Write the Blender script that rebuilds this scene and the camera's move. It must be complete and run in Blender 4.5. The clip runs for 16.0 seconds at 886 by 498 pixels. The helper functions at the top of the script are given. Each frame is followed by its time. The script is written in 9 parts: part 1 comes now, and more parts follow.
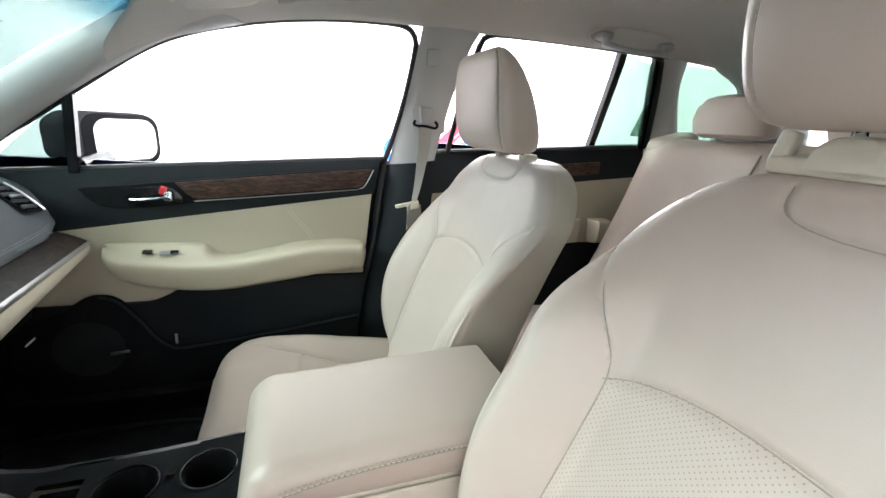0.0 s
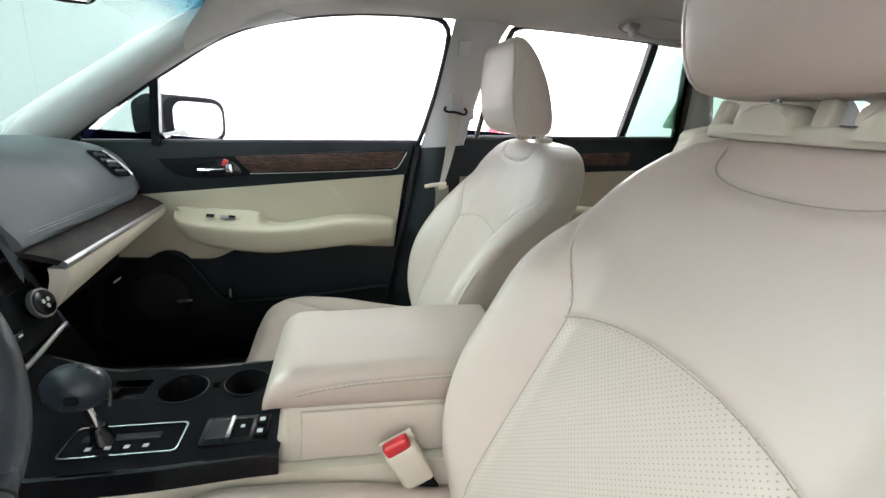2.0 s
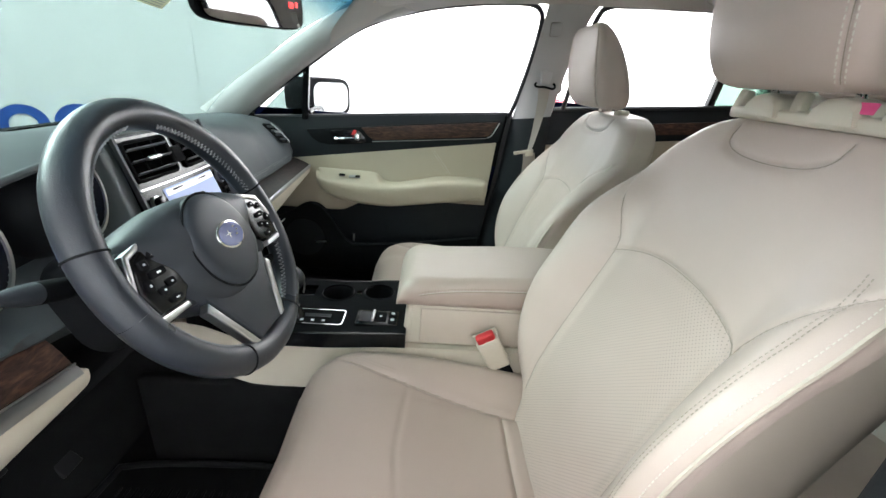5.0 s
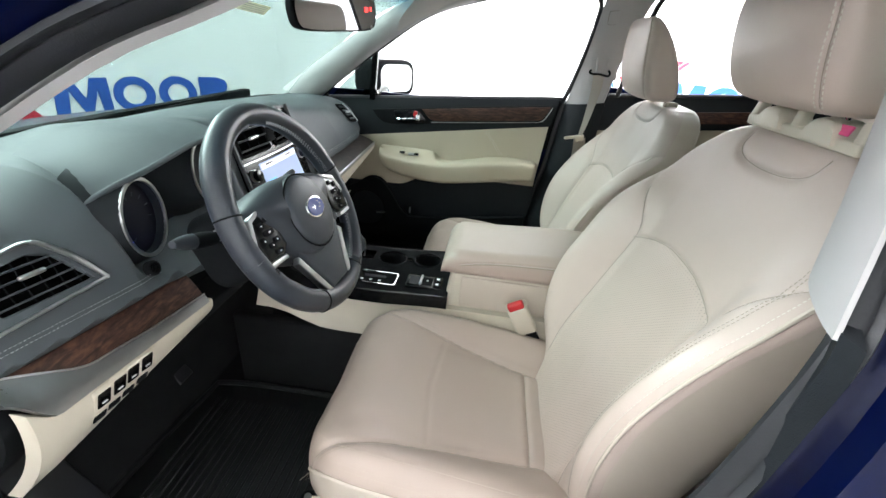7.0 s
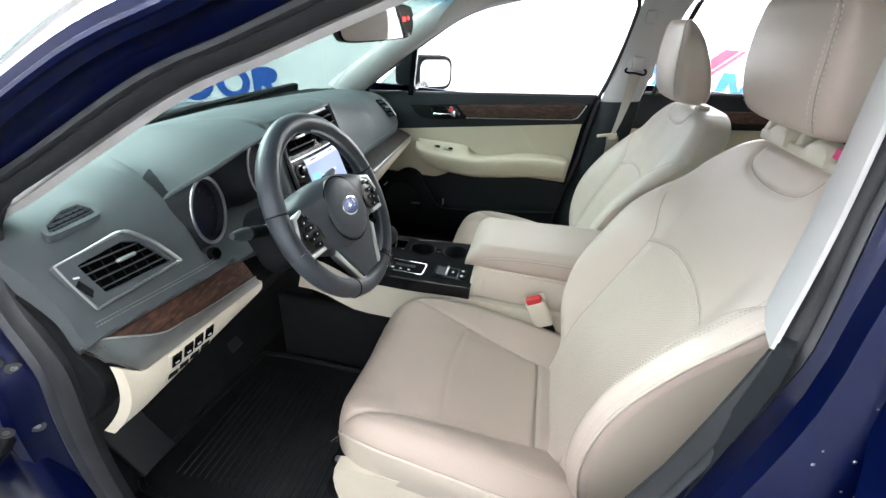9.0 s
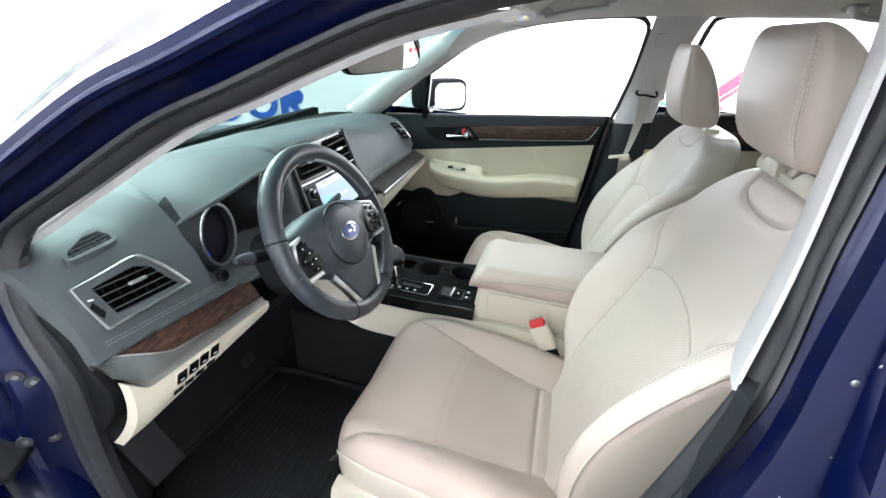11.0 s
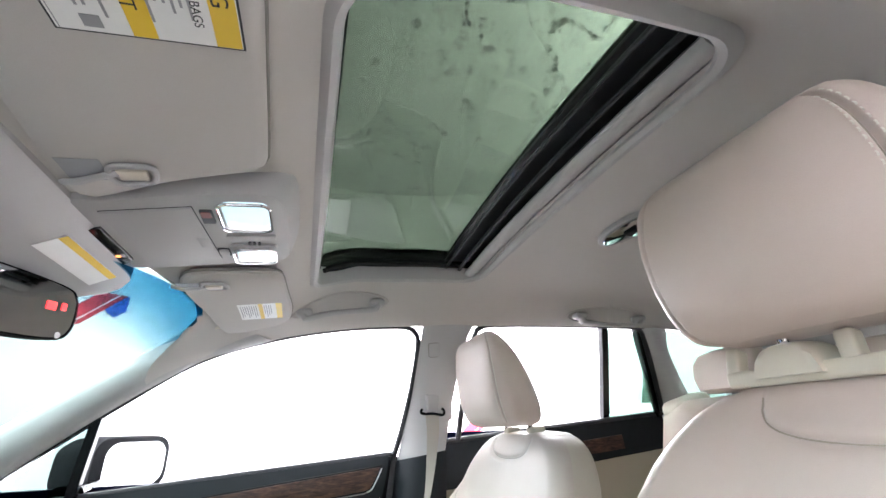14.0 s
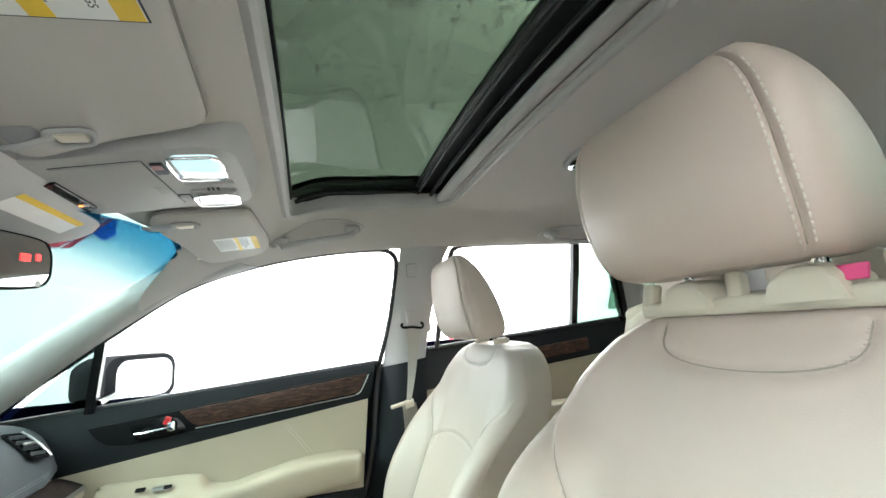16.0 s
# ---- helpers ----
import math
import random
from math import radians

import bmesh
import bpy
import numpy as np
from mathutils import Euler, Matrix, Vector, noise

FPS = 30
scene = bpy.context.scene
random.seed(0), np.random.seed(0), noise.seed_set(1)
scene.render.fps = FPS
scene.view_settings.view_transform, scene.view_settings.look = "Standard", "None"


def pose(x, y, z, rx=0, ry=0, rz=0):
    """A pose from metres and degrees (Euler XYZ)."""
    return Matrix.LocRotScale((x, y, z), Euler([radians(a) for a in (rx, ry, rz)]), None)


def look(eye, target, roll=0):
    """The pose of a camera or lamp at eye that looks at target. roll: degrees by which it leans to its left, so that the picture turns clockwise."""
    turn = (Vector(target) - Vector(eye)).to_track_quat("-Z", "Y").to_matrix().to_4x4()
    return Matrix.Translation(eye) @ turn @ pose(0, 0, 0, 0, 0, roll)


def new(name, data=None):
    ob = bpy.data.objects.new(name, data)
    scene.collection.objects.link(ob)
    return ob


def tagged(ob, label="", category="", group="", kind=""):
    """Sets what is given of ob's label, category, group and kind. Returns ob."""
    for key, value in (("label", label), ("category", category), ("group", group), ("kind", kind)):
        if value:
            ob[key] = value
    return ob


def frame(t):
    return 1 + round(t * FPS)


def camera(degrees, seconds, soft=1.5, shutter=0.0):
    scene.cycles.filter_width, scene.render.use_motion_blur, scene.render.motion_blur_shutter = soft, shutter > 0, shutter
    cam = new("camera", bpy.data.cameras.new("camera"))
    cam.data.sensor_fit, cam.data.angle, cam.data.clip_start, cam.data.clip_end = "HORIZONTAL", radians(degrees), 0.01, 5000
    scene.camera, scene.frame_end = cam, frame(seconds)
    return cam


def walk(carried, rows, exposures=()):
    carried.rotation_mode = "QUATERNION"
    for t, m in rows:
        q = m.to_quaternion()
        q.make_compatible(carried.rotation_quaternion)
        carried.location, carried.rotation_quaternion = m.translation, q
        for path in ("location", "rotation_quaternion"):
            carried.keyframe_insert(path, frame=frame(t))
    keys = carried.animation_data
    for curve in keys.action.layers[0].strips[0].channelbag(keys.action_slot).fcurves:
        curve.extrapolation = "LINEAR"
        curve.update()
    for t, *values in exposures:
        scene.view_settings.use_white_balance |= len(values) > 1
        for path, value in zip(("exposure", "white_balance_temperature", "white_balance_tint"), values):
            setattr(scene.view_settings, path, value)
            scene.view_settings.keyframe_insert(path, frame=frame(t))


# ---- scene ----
cam = camera(93.8, 16.0)
PATH = [
    (0, (0.342, -0.524, 1.213), (1.035, 1.265, 0.648), 4.8),
    (0.5, (0.341, -0.55, 1.214), (0.986, 1.253, 0.636), 5.0),
    (1, (0.352, -0.575, 1.201), (0.936, 1.246, 0.617), 5.3),
    (1.5, (0.364, -0.608, 1.189), (0.893, 1.228, 0.598), 5.8),
    (2, (0.381, -0.648, 1.188), (0.859, 1.2, 0.591), 5.9),
    (2.5, (0.364, -0.678, 1.186), (0.807, 1.177, 0.584), 5.9),
    (3, (0.337, -0.712, 1.183), (0.74, 1.147, 0.567), 5.5),
    (3.5, (0.303, -0.75, 1.181), (0.652, 1.11, 0.534), 5.2),
    (4, (0.307, -0.796, 1.19), (0.578, 1.063, 0.503), 4.9),
    (4.5, (0.317, -0.845, 1.206), (0.499, 1.009, 0.478), 4.8),
    (6.8, (0.359, -0.997, 1.275), (0.207, 0.784, 0.378), 4.7),
    (7, (0.359, -1.007, 1.282), (0.197, 0.769, 0.376), 5.0),
    (7.5, (0.368, -1.024, 1.299), (0.159, 0.732, 0.366), 5.1),
    (8, (0.379, -1.039, 1.315), (0.128, 0.701, 0.362), 5.1),
    (8.5, (0.387, -1.054, 1.327), (0.096, 0.673, 0.36), 4.9),
    (9, (0.396, -1.06, 1.337), (0.066, 0.654, 0.36), 4.6),
    (11.3, (0.451, -1.054, 1.368), (-0.01, 0.674, 0.473), 3.4),
    (11.5, (0.453, -1.068, 1.36), (0.012, 0.683, 0.501), 3.8),
    (12, (0.465, -1.044, 1.342), (0.11, 0.793, 0.635), 4.1),
    (12.5, (0.432, -0.952, 1.302), (0.309, 1.003, 0.901), 4.7),
    (13, (0.383, -0.795, 1.242), (0.552, 1.197, 1.259), 3.9),
    (13.5, (0.351, -0.661, 1.174), (0.784, 1.238, 1.63), 1.4),
    (14, (0.359, -0.587, 1.168), (0.922, 1.159, 1.966), -1.7),
    (14.5, (0.372, -0.551, 1.181), (0.979, 1.075, 2.173), -4.6),
    (15, (0.374, -0.547, 1.189), (0.996, 1.046, 2.226), -6.2),
    (15.5, (0.381, -0.569, 1.189), (1.012, 1.139, 2.018), -5.1),
    (16, (0.4, -0.643, 1.199), (1.017, 1.221, 1.576), -3.4),
]
walk(cam, [(t, look(eye, target, roll)) for t, eye, target, roll in PATH],
     [(0, 1.02, 6550, 12), (3.0, 0.84, 6550, 12), (4.5, 0.76, 6550, 11), (8.5, 0.90, 6450, 10), (12.0, 1.16, 6250, 10), (13.3, 1.15, 6400, 13), (14.3, 1.60, 6400, 17),
      (15.3, 1.60, 6500, 4), (16.0, 1.32, 6600, 4)])

# ---- world and lights: a round white photo booth ----
world = bpy.data.worlds.new("world")
world.use_nodes = True
scene.world = world
world.node_tree.nodes["Background"].inputs[0].default_value = (0.9, 0.95, 1.0, 1)
world.node_tree.nodes["Background"].inputs[1].default_value = 0.4
BOOTH = Vector((0.65, 0.0, 0.0))
BOOTH_R = 3.6
BOOTH_H = 3.7


def area_lamp(name, loc, target, sx, sy, watts, colour, spread=180):
    d = bpy.data.lights.new(name, "AREA")
    d.shape, d.size, d.size_y, d.energy, d.color = "RECTANGLE", sx, sy, watts, colour
    d.spread = radians(spread)
    ob = new(name, d)
    ob.matrix_world = look(loc, target)
    return ob


COOL = (0.975, 0.985, 1.0)
# unseen lamps, added and placed by trial to stand in for the booth's lighting
area_lamp("fill_lamp_driver_side", (-1.6, -1.9, 2.7), (0.5, -0.35, 0.9), 1.8, 0.6, 12, COOL)
area_lamp("fill_lamp_passenger_side", (1.65, 2.45, 2.75), (1.65, 3.5, 1.1), 2.3, 0.6, 98, COOL, 100)
area_lamp("fill_lamp_front", (-1.8, -0.5, 3.4), (-2.95, -0.4, 1.1), 2.6, 0.6, 86, COOL)
# added low in front to lift the dash and backrests
area_lamp("fill_lamp_bonnet", (-1.9, 0.25, 2.2), (-0.2, -0.25, 1.0), 1.5, 0.6, 150, COOL)
area_lamp("fill_lamp_overhead", (-0.62, -0.6, 3.5), (-0.3, -0.4, 1.0), 1.5, 0.3, 10, COOL)
# added to brighten the rear ceiling behind the sunroof glass
area_lamp("fill_lamp_rear", (2.8, 0.3, 2.6), (2.2, 0.6, 3.7), 1.8, 0.5, 280, COOL)


# ---- materials ----
def material(name, colour, rough=0.5, metal=0.0, spots=0.0, spot_scale=6.0, grain=0.0, grain_scale=400.0,
             bump=0.0, bump_scale=600.0, coat=0.0, spec=0.5, rough_var=0.0, second=None):
    m = bpy.data.materials.new(name)
    m.use_nodes = True
    nt = m.node_tree
    b = nt.nodes["Principled BSDF"]
    b.inputs["Roughness"].default_value = rough
    b.inputs["Metallic"].default_value = metal
    b.inputs["Specular IOR Level"].default_value = spec
    b.inputs["Coat Weight"].default_value = coat
    b.inputs["Coat Roughness"].default_value = 0.04
    co = nt.nodes.new("ShaderNodeTexCoord")
    c2 = second or tuple(c * 0.72 for c in colour)
    base = None
    if spots or grain:
        big = nt.nodes.new("ShaderNodeTexNoise")
        big.inputs["Scale"].default_value, big.inputs["Detail"].default_value = spot_scale, 5
        fine = nt.nodes.new("ShaderNodeTexNoise")
        fine.inputs["Scale"].default_value, fine.inputs["Detail"].default_value = grain_scale, 3
        nt.links.new(co.outputs["Object"], big.inputs["Vector"])
        nt.links.new(co.outputs["Object"], fine.inputs["Vector"])
        r1 = nt.nodes.new("ShaderNodeMapRange")
        r1.inputs[1].default_value, r1.inputs[2].default_value, r1.inputs[4].default_value = 0.35, 0.75, spots
        nt.links.new(big.outputs["Fac"], r1.inputs[0])
        r2 = nt.nodes.new("ShaderNodeMapRange")
        r2.inputs[1].default_value, r2.inputs[2].default_value, r2.inputs[4].default_value = 0.35, 0.7, grain
        nt.links.new(fine.outputs["Fac"], r2.inputs[0])
        add = nt.nodes.new("ShaderNodeMath")
        add.operation, add.use_clamp = "ADD", True
        nt.links.new(r1.outputs[0], add.inputs[0])
        nt.links.new(r2.outputs[0], add.inputs[1])
        mix = nt.nodes.new("ShaderNodeMix")
        mix.data_type = "RGBA"
        mix.inputs["A"].default_value, mix.inputs["B"].default_value = (*colour, 1), (*c2, 1)
        nt.links.new(add.outputs[0], mix.inputs["Factor"])
        nt.links.new(mix.outputs["Result"], b.inputs["Base Color"])
        base = mix
        if rough_var:
            rr = nt.nodes.new("ShaderNodeMapRange")
            rr.inputs[1].default_value, rr.inputs[2].default_value = 0.3, 0.7
            rr.inputs[3].default_value, rr.inputs[4].default_value = rough - rough_var, rough + rough_var
            nt.links.new(big.outputs["Fac"], rr.inputs[0])
            nt.links.new(rr.outputs[0], b.inputs["Roughness"])
    else:
        b.inputs["Base Color"].default_value = (*colour, 1)
    if bump:
        n = nt.nodes.new("ShaderNodeTexNoise")
        n.inputs["Scale"].default_value, n.inputs["Detail"].default_value = bump_scale, 2
        nt.links.new(co.outputs["Object"], n.inputs["Vector"])
        bp = nt.nodes.new("ShaderNodeBump")
        bp.inputs["Strength"].default_value, bp.inputs["Distance"].default_value = bump, 0.001
        nt.links.new(n.outputs["Fac"], bp.inputs["Height"])
        nt.links.new(bp.outputs["Normal"], b.inputs["Normal"])
    return m


def glass_material(name, tint, rough=0.0, gloss=1.0):
    m = bpy.data.materials.new(name)
    m.use_nodes = True
    nt = m.node_tree
    nt.nodes.clear()
    out = nt.nodes.new("ShaderNodeOutputMaterial")
    tr = nt.nodes.new("ShaderNodeBsdfTransparent")
    tr.inputs[0].default_value = (*tint, 1)
    gl = nt.nodes.new("ShaderNodeBsdfGlossy")
    gl.inputs["Roughness"].default_value = rough
    gl.inputs[0].default_value = (1, 1, 1, 1)
    lw = nt.nodes.new("ShaderNodeLayerWeight")
    lw.inputs[0].default_value = 0.5
    pw = nt.nodes.new("ShaderNodeMath")
    pw.operation = "POWER"
    pw.inputs[1].default_value = 5.0
    fr = nt.nodes.new("ShaderNodeMath")
    fr.operation = "MULTIPLY_ADD"
    fr.inputs[1].default_value, fr.inputs[2].default_value = 0.96 * gloss, 0.04 * gloss
    nt.links.new(lw.outputs["Facing"], pw.inputs[0])
    nt.links.new(pw.outputs[0], fr.inputs[0])
    mx = nt.nodes.new("ShaderNodeMixShader")
    nt.links.new(fr.outputs[0], mx.inputs[0])
    nt.links.new(tr.outputs[0], mx.inputs[1])
    nt.links.new(gl.outputs[0], mx.inputs[2])
    nt.links.new(mx.outputs[0], out.inputs[0])
    return m


def glow_material(name, colour, strength):
    m = bpy.data.materials.new(name)
    m.use_nodes = True
    b = m.node_tree.nodes["Principled BSDF"]
    b.inputs["Base Color"].default_value = (*colour, 1)
    b.inputs["Emission Color"].default_value = (*colour, 1)
    b.inputs["Emission Strength"].default_value = strength
    return m


LEATHER = material("ivory_leather", (0.555, 0.455, 0.403), 0.40, spec=0.5, spots=0.42, spot_scale=6, grain=0.10, grain_scale=900,
                   bump=0.22, bump_scale=1100, rough_var=0.08, second=(0.455, 0.372, 0.312))
# the same leather, darkened: shade on cushions and lid put into the colour
LEATHER_SHADED = material("shaded_ivory_leather", (0.46, 0.370, 0.318), 0.40, spec=0.5, spots=0.42, spot_scale=6, grain=0.10, grain_scale=900,
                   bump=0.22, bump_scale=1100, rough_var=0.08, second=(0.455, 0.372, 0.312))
LEATHER_SIDE = material("ivory_vinyl", (0.58, 0.505, 0.425), 0.5, spots=0.25, spot_scale=7, grain=0.1, grain_scale=900,
                        bump=0.25, bump_scale=900, rough_var=0.07, second=(0.49, 0.435, 0.365))
DOOR_IVORY = material("ivory_door_vinyl", (0.47, 0.412, 0.318), 0.55, spots=0.25, spot_scale=6, grain=0.1, grain_scale=900,
                      bump=0.2, bump_scale=1000, rough_var=0.07, second=(0.46, 0.39, 0.275))
# dark tone for the visors' painted shade line and the pillar cover's gap
SHADE_LINE = material("shade_line_cloth", (0.26, 0.245, 0.225), 0.9, spots=0.2, spot_scale=20, bump=0.4, bump_scale=1200)
IVORY_PLASTIC = material("ivory_plastic", (0.62, 0.56, 0.46), 0.38, spots=0.2, spot_scale=12, bump=0.08, bump_scale=1500)
STITCH = material("pale_thread", (0.66, 0.62, 0.55), 0.7, spots=0.4, spot_scale=900)
STITCH_GREY = material("grey_thread", (0.42, 0.43, 0.45), 0.6, spots=0.4, spot_scale=900)
STITCH_TAN = material("tan_thread", (0.50, 0.42, 0.35), 0.7, spots=0.4, spot_scale=900)
SEAM = material("dark_seam_thread", (0.36, 0.315, 0.26), 0.8, spots=0.4, spot_scale=300)
DASH = material("dark_soft_dash", (0.072, 0.081, 0.088), 0.52, spec=0.25, spots=0.3, spot_scale=5, grain=0.2, grain_scale=1200,
                bump=0.35, bump_scale=900, second=(0.060, 0.074, 0.080), rough_var=0.05)
BLACK = material("black_plastic", (0.0085, 0.009, 0.0102), 0.8, spec=0.08, spots=0.4, spot_scale=8, grain=0.2, bump=0.3, bump_scale=800,
                 second=(0.008, 0.009, 0.010), rough_var=0.08)
DOOR_DARK = material("dark_door_plastic", (0.010, 0.012, 0.015), 0.62, spec=0.2, spots=0.4, spot_scale=8, bump=0.3, bump_scale=800,
                     second=(0.018, 0.020, 0.023), rough_var=0.08)
PIANO = material("gloss_black", (0.005, 0.005, 0.006), 0.2, spec=0.4, spots=0.4, spot_scale=40, second=(0.012, 0.012, 0.013))
CARPET = material("black_carpet", (0.0150, 0.0155, 0.0170), 0.95, spec=0.2, spots=0.5, spot_scale=20, grain=0.5, grain_scale=500,
                  bump=0.8, bump_scale=700, second=(0.006, 0.006, 0.007))
RUBBER = material("seal_rubber", (0.014, 0.015, 0.018), 0.5, spec=0.4, spots=0.5, spot_scale=15, grain=0.15, bump=0.15, bump_scale=500,
                  second=(0.022, 0.023, 0.027), rough_var=0.1)
RUBBER_GREY = material("seal_rubber_grey", (0.022, 0.024, 0.028), 0.42, spec=0.45, spots=0.4, spot_scale=15, bump=0.12, bump_scale=500,
                       second=(0.027, 0.029, 0.033), rough_var=0.08)
MAT_RUBBER = material("mat_rubber", (0.0110, 0.0118, 0.0130), 0.55, spec=0.25, spots=0.5, spot_scale=12, grain=0.3, bump=0.4, bump_scale=500,
                      second=(0.011, 0.011, 0.012), rough_var=0.1)
HEADLINER = material("headliner_cloth", (0.49, 0.465, 0.44), 0.95, spots=0.2, spot_scale=4, grain=0.3, grain_scale=1300,
                     bump=0.5, bump_scale=1500, second=(0.43, 0.40, 0.365))
TRIM_GREY = material("pale_trim_plastic", (0.41, 0.398, 0.394), 0.6, spots=0.2, spot_scale=6, grain=0.1, bump=0.25, bump_scale=1100,
                     second=(0.365, 0.352, 0.346))
SILVER = material("satin_silver", (0.62, 0.62, 0.62), 0.3, metal=1.0, spots=0.3, spot_scale=60, second=(0.5, 0.5, 0.5))
BRUSHED = material("dull_silver_trim", (0.36, 0.36, 0.36), 0.38, metal=0.9, spots=0.4, spot_scale=30, second=(0.28, 0.28, 0.28))
DARK_METAL = material("dark_satin_trim", (0.07, 0.072, 0.075), 0.55, metal=0.7, spots=0.4, spot_scale=30)
# near-black without sheen: the shade inside the vents, given as a colour
VENT_SHADE = material("vent_shade_black", (0.002, 0.002, 0.002), 1.0, spec=0.0)
CHROME = material("chrome", (0.85, 0.85, 0.86), 0.08, metal=1.0)
PAINT = material("deep_blue_paint", (0.0006, 0.0028, 0.027), 0.3, metal=0.35, coat=0.15, spec=0.2, spots=0.5, spot_scale=1400, second=(0.0008, 0.0050, 0.046))
WHEEL_LEATHER = material("dark_wheel_leather", (0.022, 0.027, 0.037), 0.33, spec=0.55, spots=0.4, spot_scale=12, grain=0.15, grain_scale=900,
                         bump=0.25, bump_scale=900, second=(0.030, 0.034, 0.040), rough_var=0.08)
HUB = material("dark_hub_plastic", (0.030, 0.036, 0.046), 0.46, spec=0.45, spots=0.3, spot_scale=10, bump=0.3, bump_scale=900, second=(0.037, 0.041, 0.047))
BUCKLE_RED = material("red_plastic", (0.55, 0.02, 0.025), 0.35, spots=0.2, spot_scale=30)
RED_LENS = material("red_button", (0.18, 0.015, 0.012), 0.3)
BELT = material("seat_belt_webbing", (0.36, 0.33, 0.295), 0.8, spots=0.2, spot_scale=20, grain=0.4, grain_scale=800, bump=0.5, bump_scale=900,
                second=(0.38, 0.34, 0.29))
BADGE_BLUE = material("badge_blue", (0.02, 0.04, 0.20), 0.3, coat=0.3)
LABEL_WHITE = material("label_white", (0.78, 0.78, 0.76), 0.5, spots=0.15, spot_scale=40)
LABEL_YELLOW = material("label_yellow", (0.75, 0.50, 0.03), 0.5, spots=0.15, spot_scale=40)
INK = material("label_ink", (0.02, 0.02, 0.025), 0.6)
INK_GREY = material("label_grey_ink", (0.30, 0.30, 0.31), 0.6)
WHITE_PRINT = material("white_print", (0.75, 0.76, 0.78), 0.5)
PINK = material("pink_tag", (0.75, 0.09, 0.25), 0.5)
WALL = material("booth_white", (0.86, 0.87, 0.87), 0.75, spots=0.1, spot_scale=0.8, grain=0.05, grain_scale=60, second=(0.80, 0.81, 0.81))
FLOOR_GREY = material("booth_floor_paint", (0.12, 0.122, 0.125), 0.45, spots=0.35, spot_scale=1.5, grain=0.2, grain_scale=40, second=(0.08, 0.08, 0.082))
SIGN_BLUE = material("sign_blue", (0.015, 0.09, 0.42), 0.6, spots=0.15, spot_scale=5)
SIGN_RED = material("sign_red", (0.55, 0.02, 0.045), 0.6, spots=0.15, spot_scale=5)
SIGN_GREY = material("sign_grey", (0.45, 0.46, 0.48), 0.6)
GLASS_FRONT = glass_material("green_tinted_glass", (0.44, 0.51, 0.495), gloss=0.05)
GLASS_REAR = glass_material("privacy_green_glass", (0.41, 0.51, 0.465))
GLASS_ROOF = glass_material("dark_roof_glass", (0.142, 0.165, 0.137), gloss=0.25)
LENS = glass_material("clear_lens", (0.93, 0.95, 0.95), 0.05)
def water_material(name, other, share):
    """Water: real glass, let down with clear or shiny film."""
    m = bpy.data.materials.new(name)
    m.use_nodes = True
    nt = m.node_tree
    nt.nodes.clear()
    out = nt.nodes.new("ShaderNodeOutputMaterial")
    g = nt.nodes.new("ShaderNodeBsdfGlass")
    g.inputs["Roughness"].default_value = 0.02
    g.inputs["IOR"].default_value = 1.33
    tr, mx = nt.nodes.new(other), nt.nodes.new("ShaderNodeMixShader")
    mx.inputs[0].default_value = share
    nt.links.new(g.outputs[0], mx.inputs[1])
    nt.links.new(tr.outputs[0], mx.inputs[2])
    nt.links.new(mx.outputs[0], out.inputs[0])
    return m


DROP = water_material("water_drop", "ShaderNodeBsdfTransparent", 0.15)
WET = water_material("water_bead", "ShaderNodeBsdfGlossy", 0.35)
BLUE_BAND = glass_material("blue_shade_band", (0.10, 0.42, 0.62), gloss=0.0)


def fade_band(m, lo, hi, clear, deep):
    """Lets a glass tint fade from clear at one height to deep at another, as a dyed shade band does."""
    nt = m.node_tree
    tr = [q for q in nt.nodes if q.type == "BSDF_TRANSPARENT"][0]
    co = nt.nodes.new("ShaderNodeTexCoord")
    sp = nt.nodes.new("ShaderNodeSeparateXYZ")
    mr = nt.nodes.new("ShaderNodeMapRange")
    mr.interpolation_type = "SMOOTHSTEP"
    mr.inputs[1].default_value, mr.inputs[2].default_value = lo, hi
    mix = nt.nodes.new("ShaderNodeMix")
    mix.data_type = "RGBA"
    mix.inputs["A"].default_value, mix.inputs["B"].default_value = (*clear, 1), (*deep, 1)
    nt.links.new(co.outputs["Object"], sp.inputs[0])
    nt.links.new(sp.outputs["Z"], mr.inputs[0])
    nt.links.new(mr.outputs[0], mix.inputs["Factor"])
    nt.links.new(mix.outputs["Result"], tr.inputs[0])


fade_band(BLUE_BAND, 1.350, 1.412, (1, 1, 1), (0.20, 0.48, 0.64))
DIM_MIRROR = material("dimming_mirror", (0.55, 0.56, 0.57), 0.03, metal=1.0)
MIRROR = material("mirror_silver", (0.55, 0.57, 0.57), 0.02, metal=1.0)
LAMP_GLOW = glow_material("lit_lamp", (0.66, 0.86, 0.92), 0.42)
SCREEN = glow_material("display_screen", (0.36, 0.44, 0.66), 0.34)
SCREEN_LIGHT = glow_material("display_white", (0.8, 0.82, 0.85), 0.6)
SCREEN_BLUE = glow_material("display_blue", (0.15, 0.42, 0.85), 0.7)
GAUGE_BLUE = glow_material("gauge_blue", (0.02, 0.06, 0.9), 2.2)
GAUGE_DARK = material("gauge_face", (0.004, 0.004, 0.010), 0.35, spec=0.12)
LED_RED = glow_material("red_indicator", (0.9, 0.03, 0.03), 1.6)
LED_AMBER = glow_material("amber_indicator", (0.9, 0.3, 0.08), 1.2)


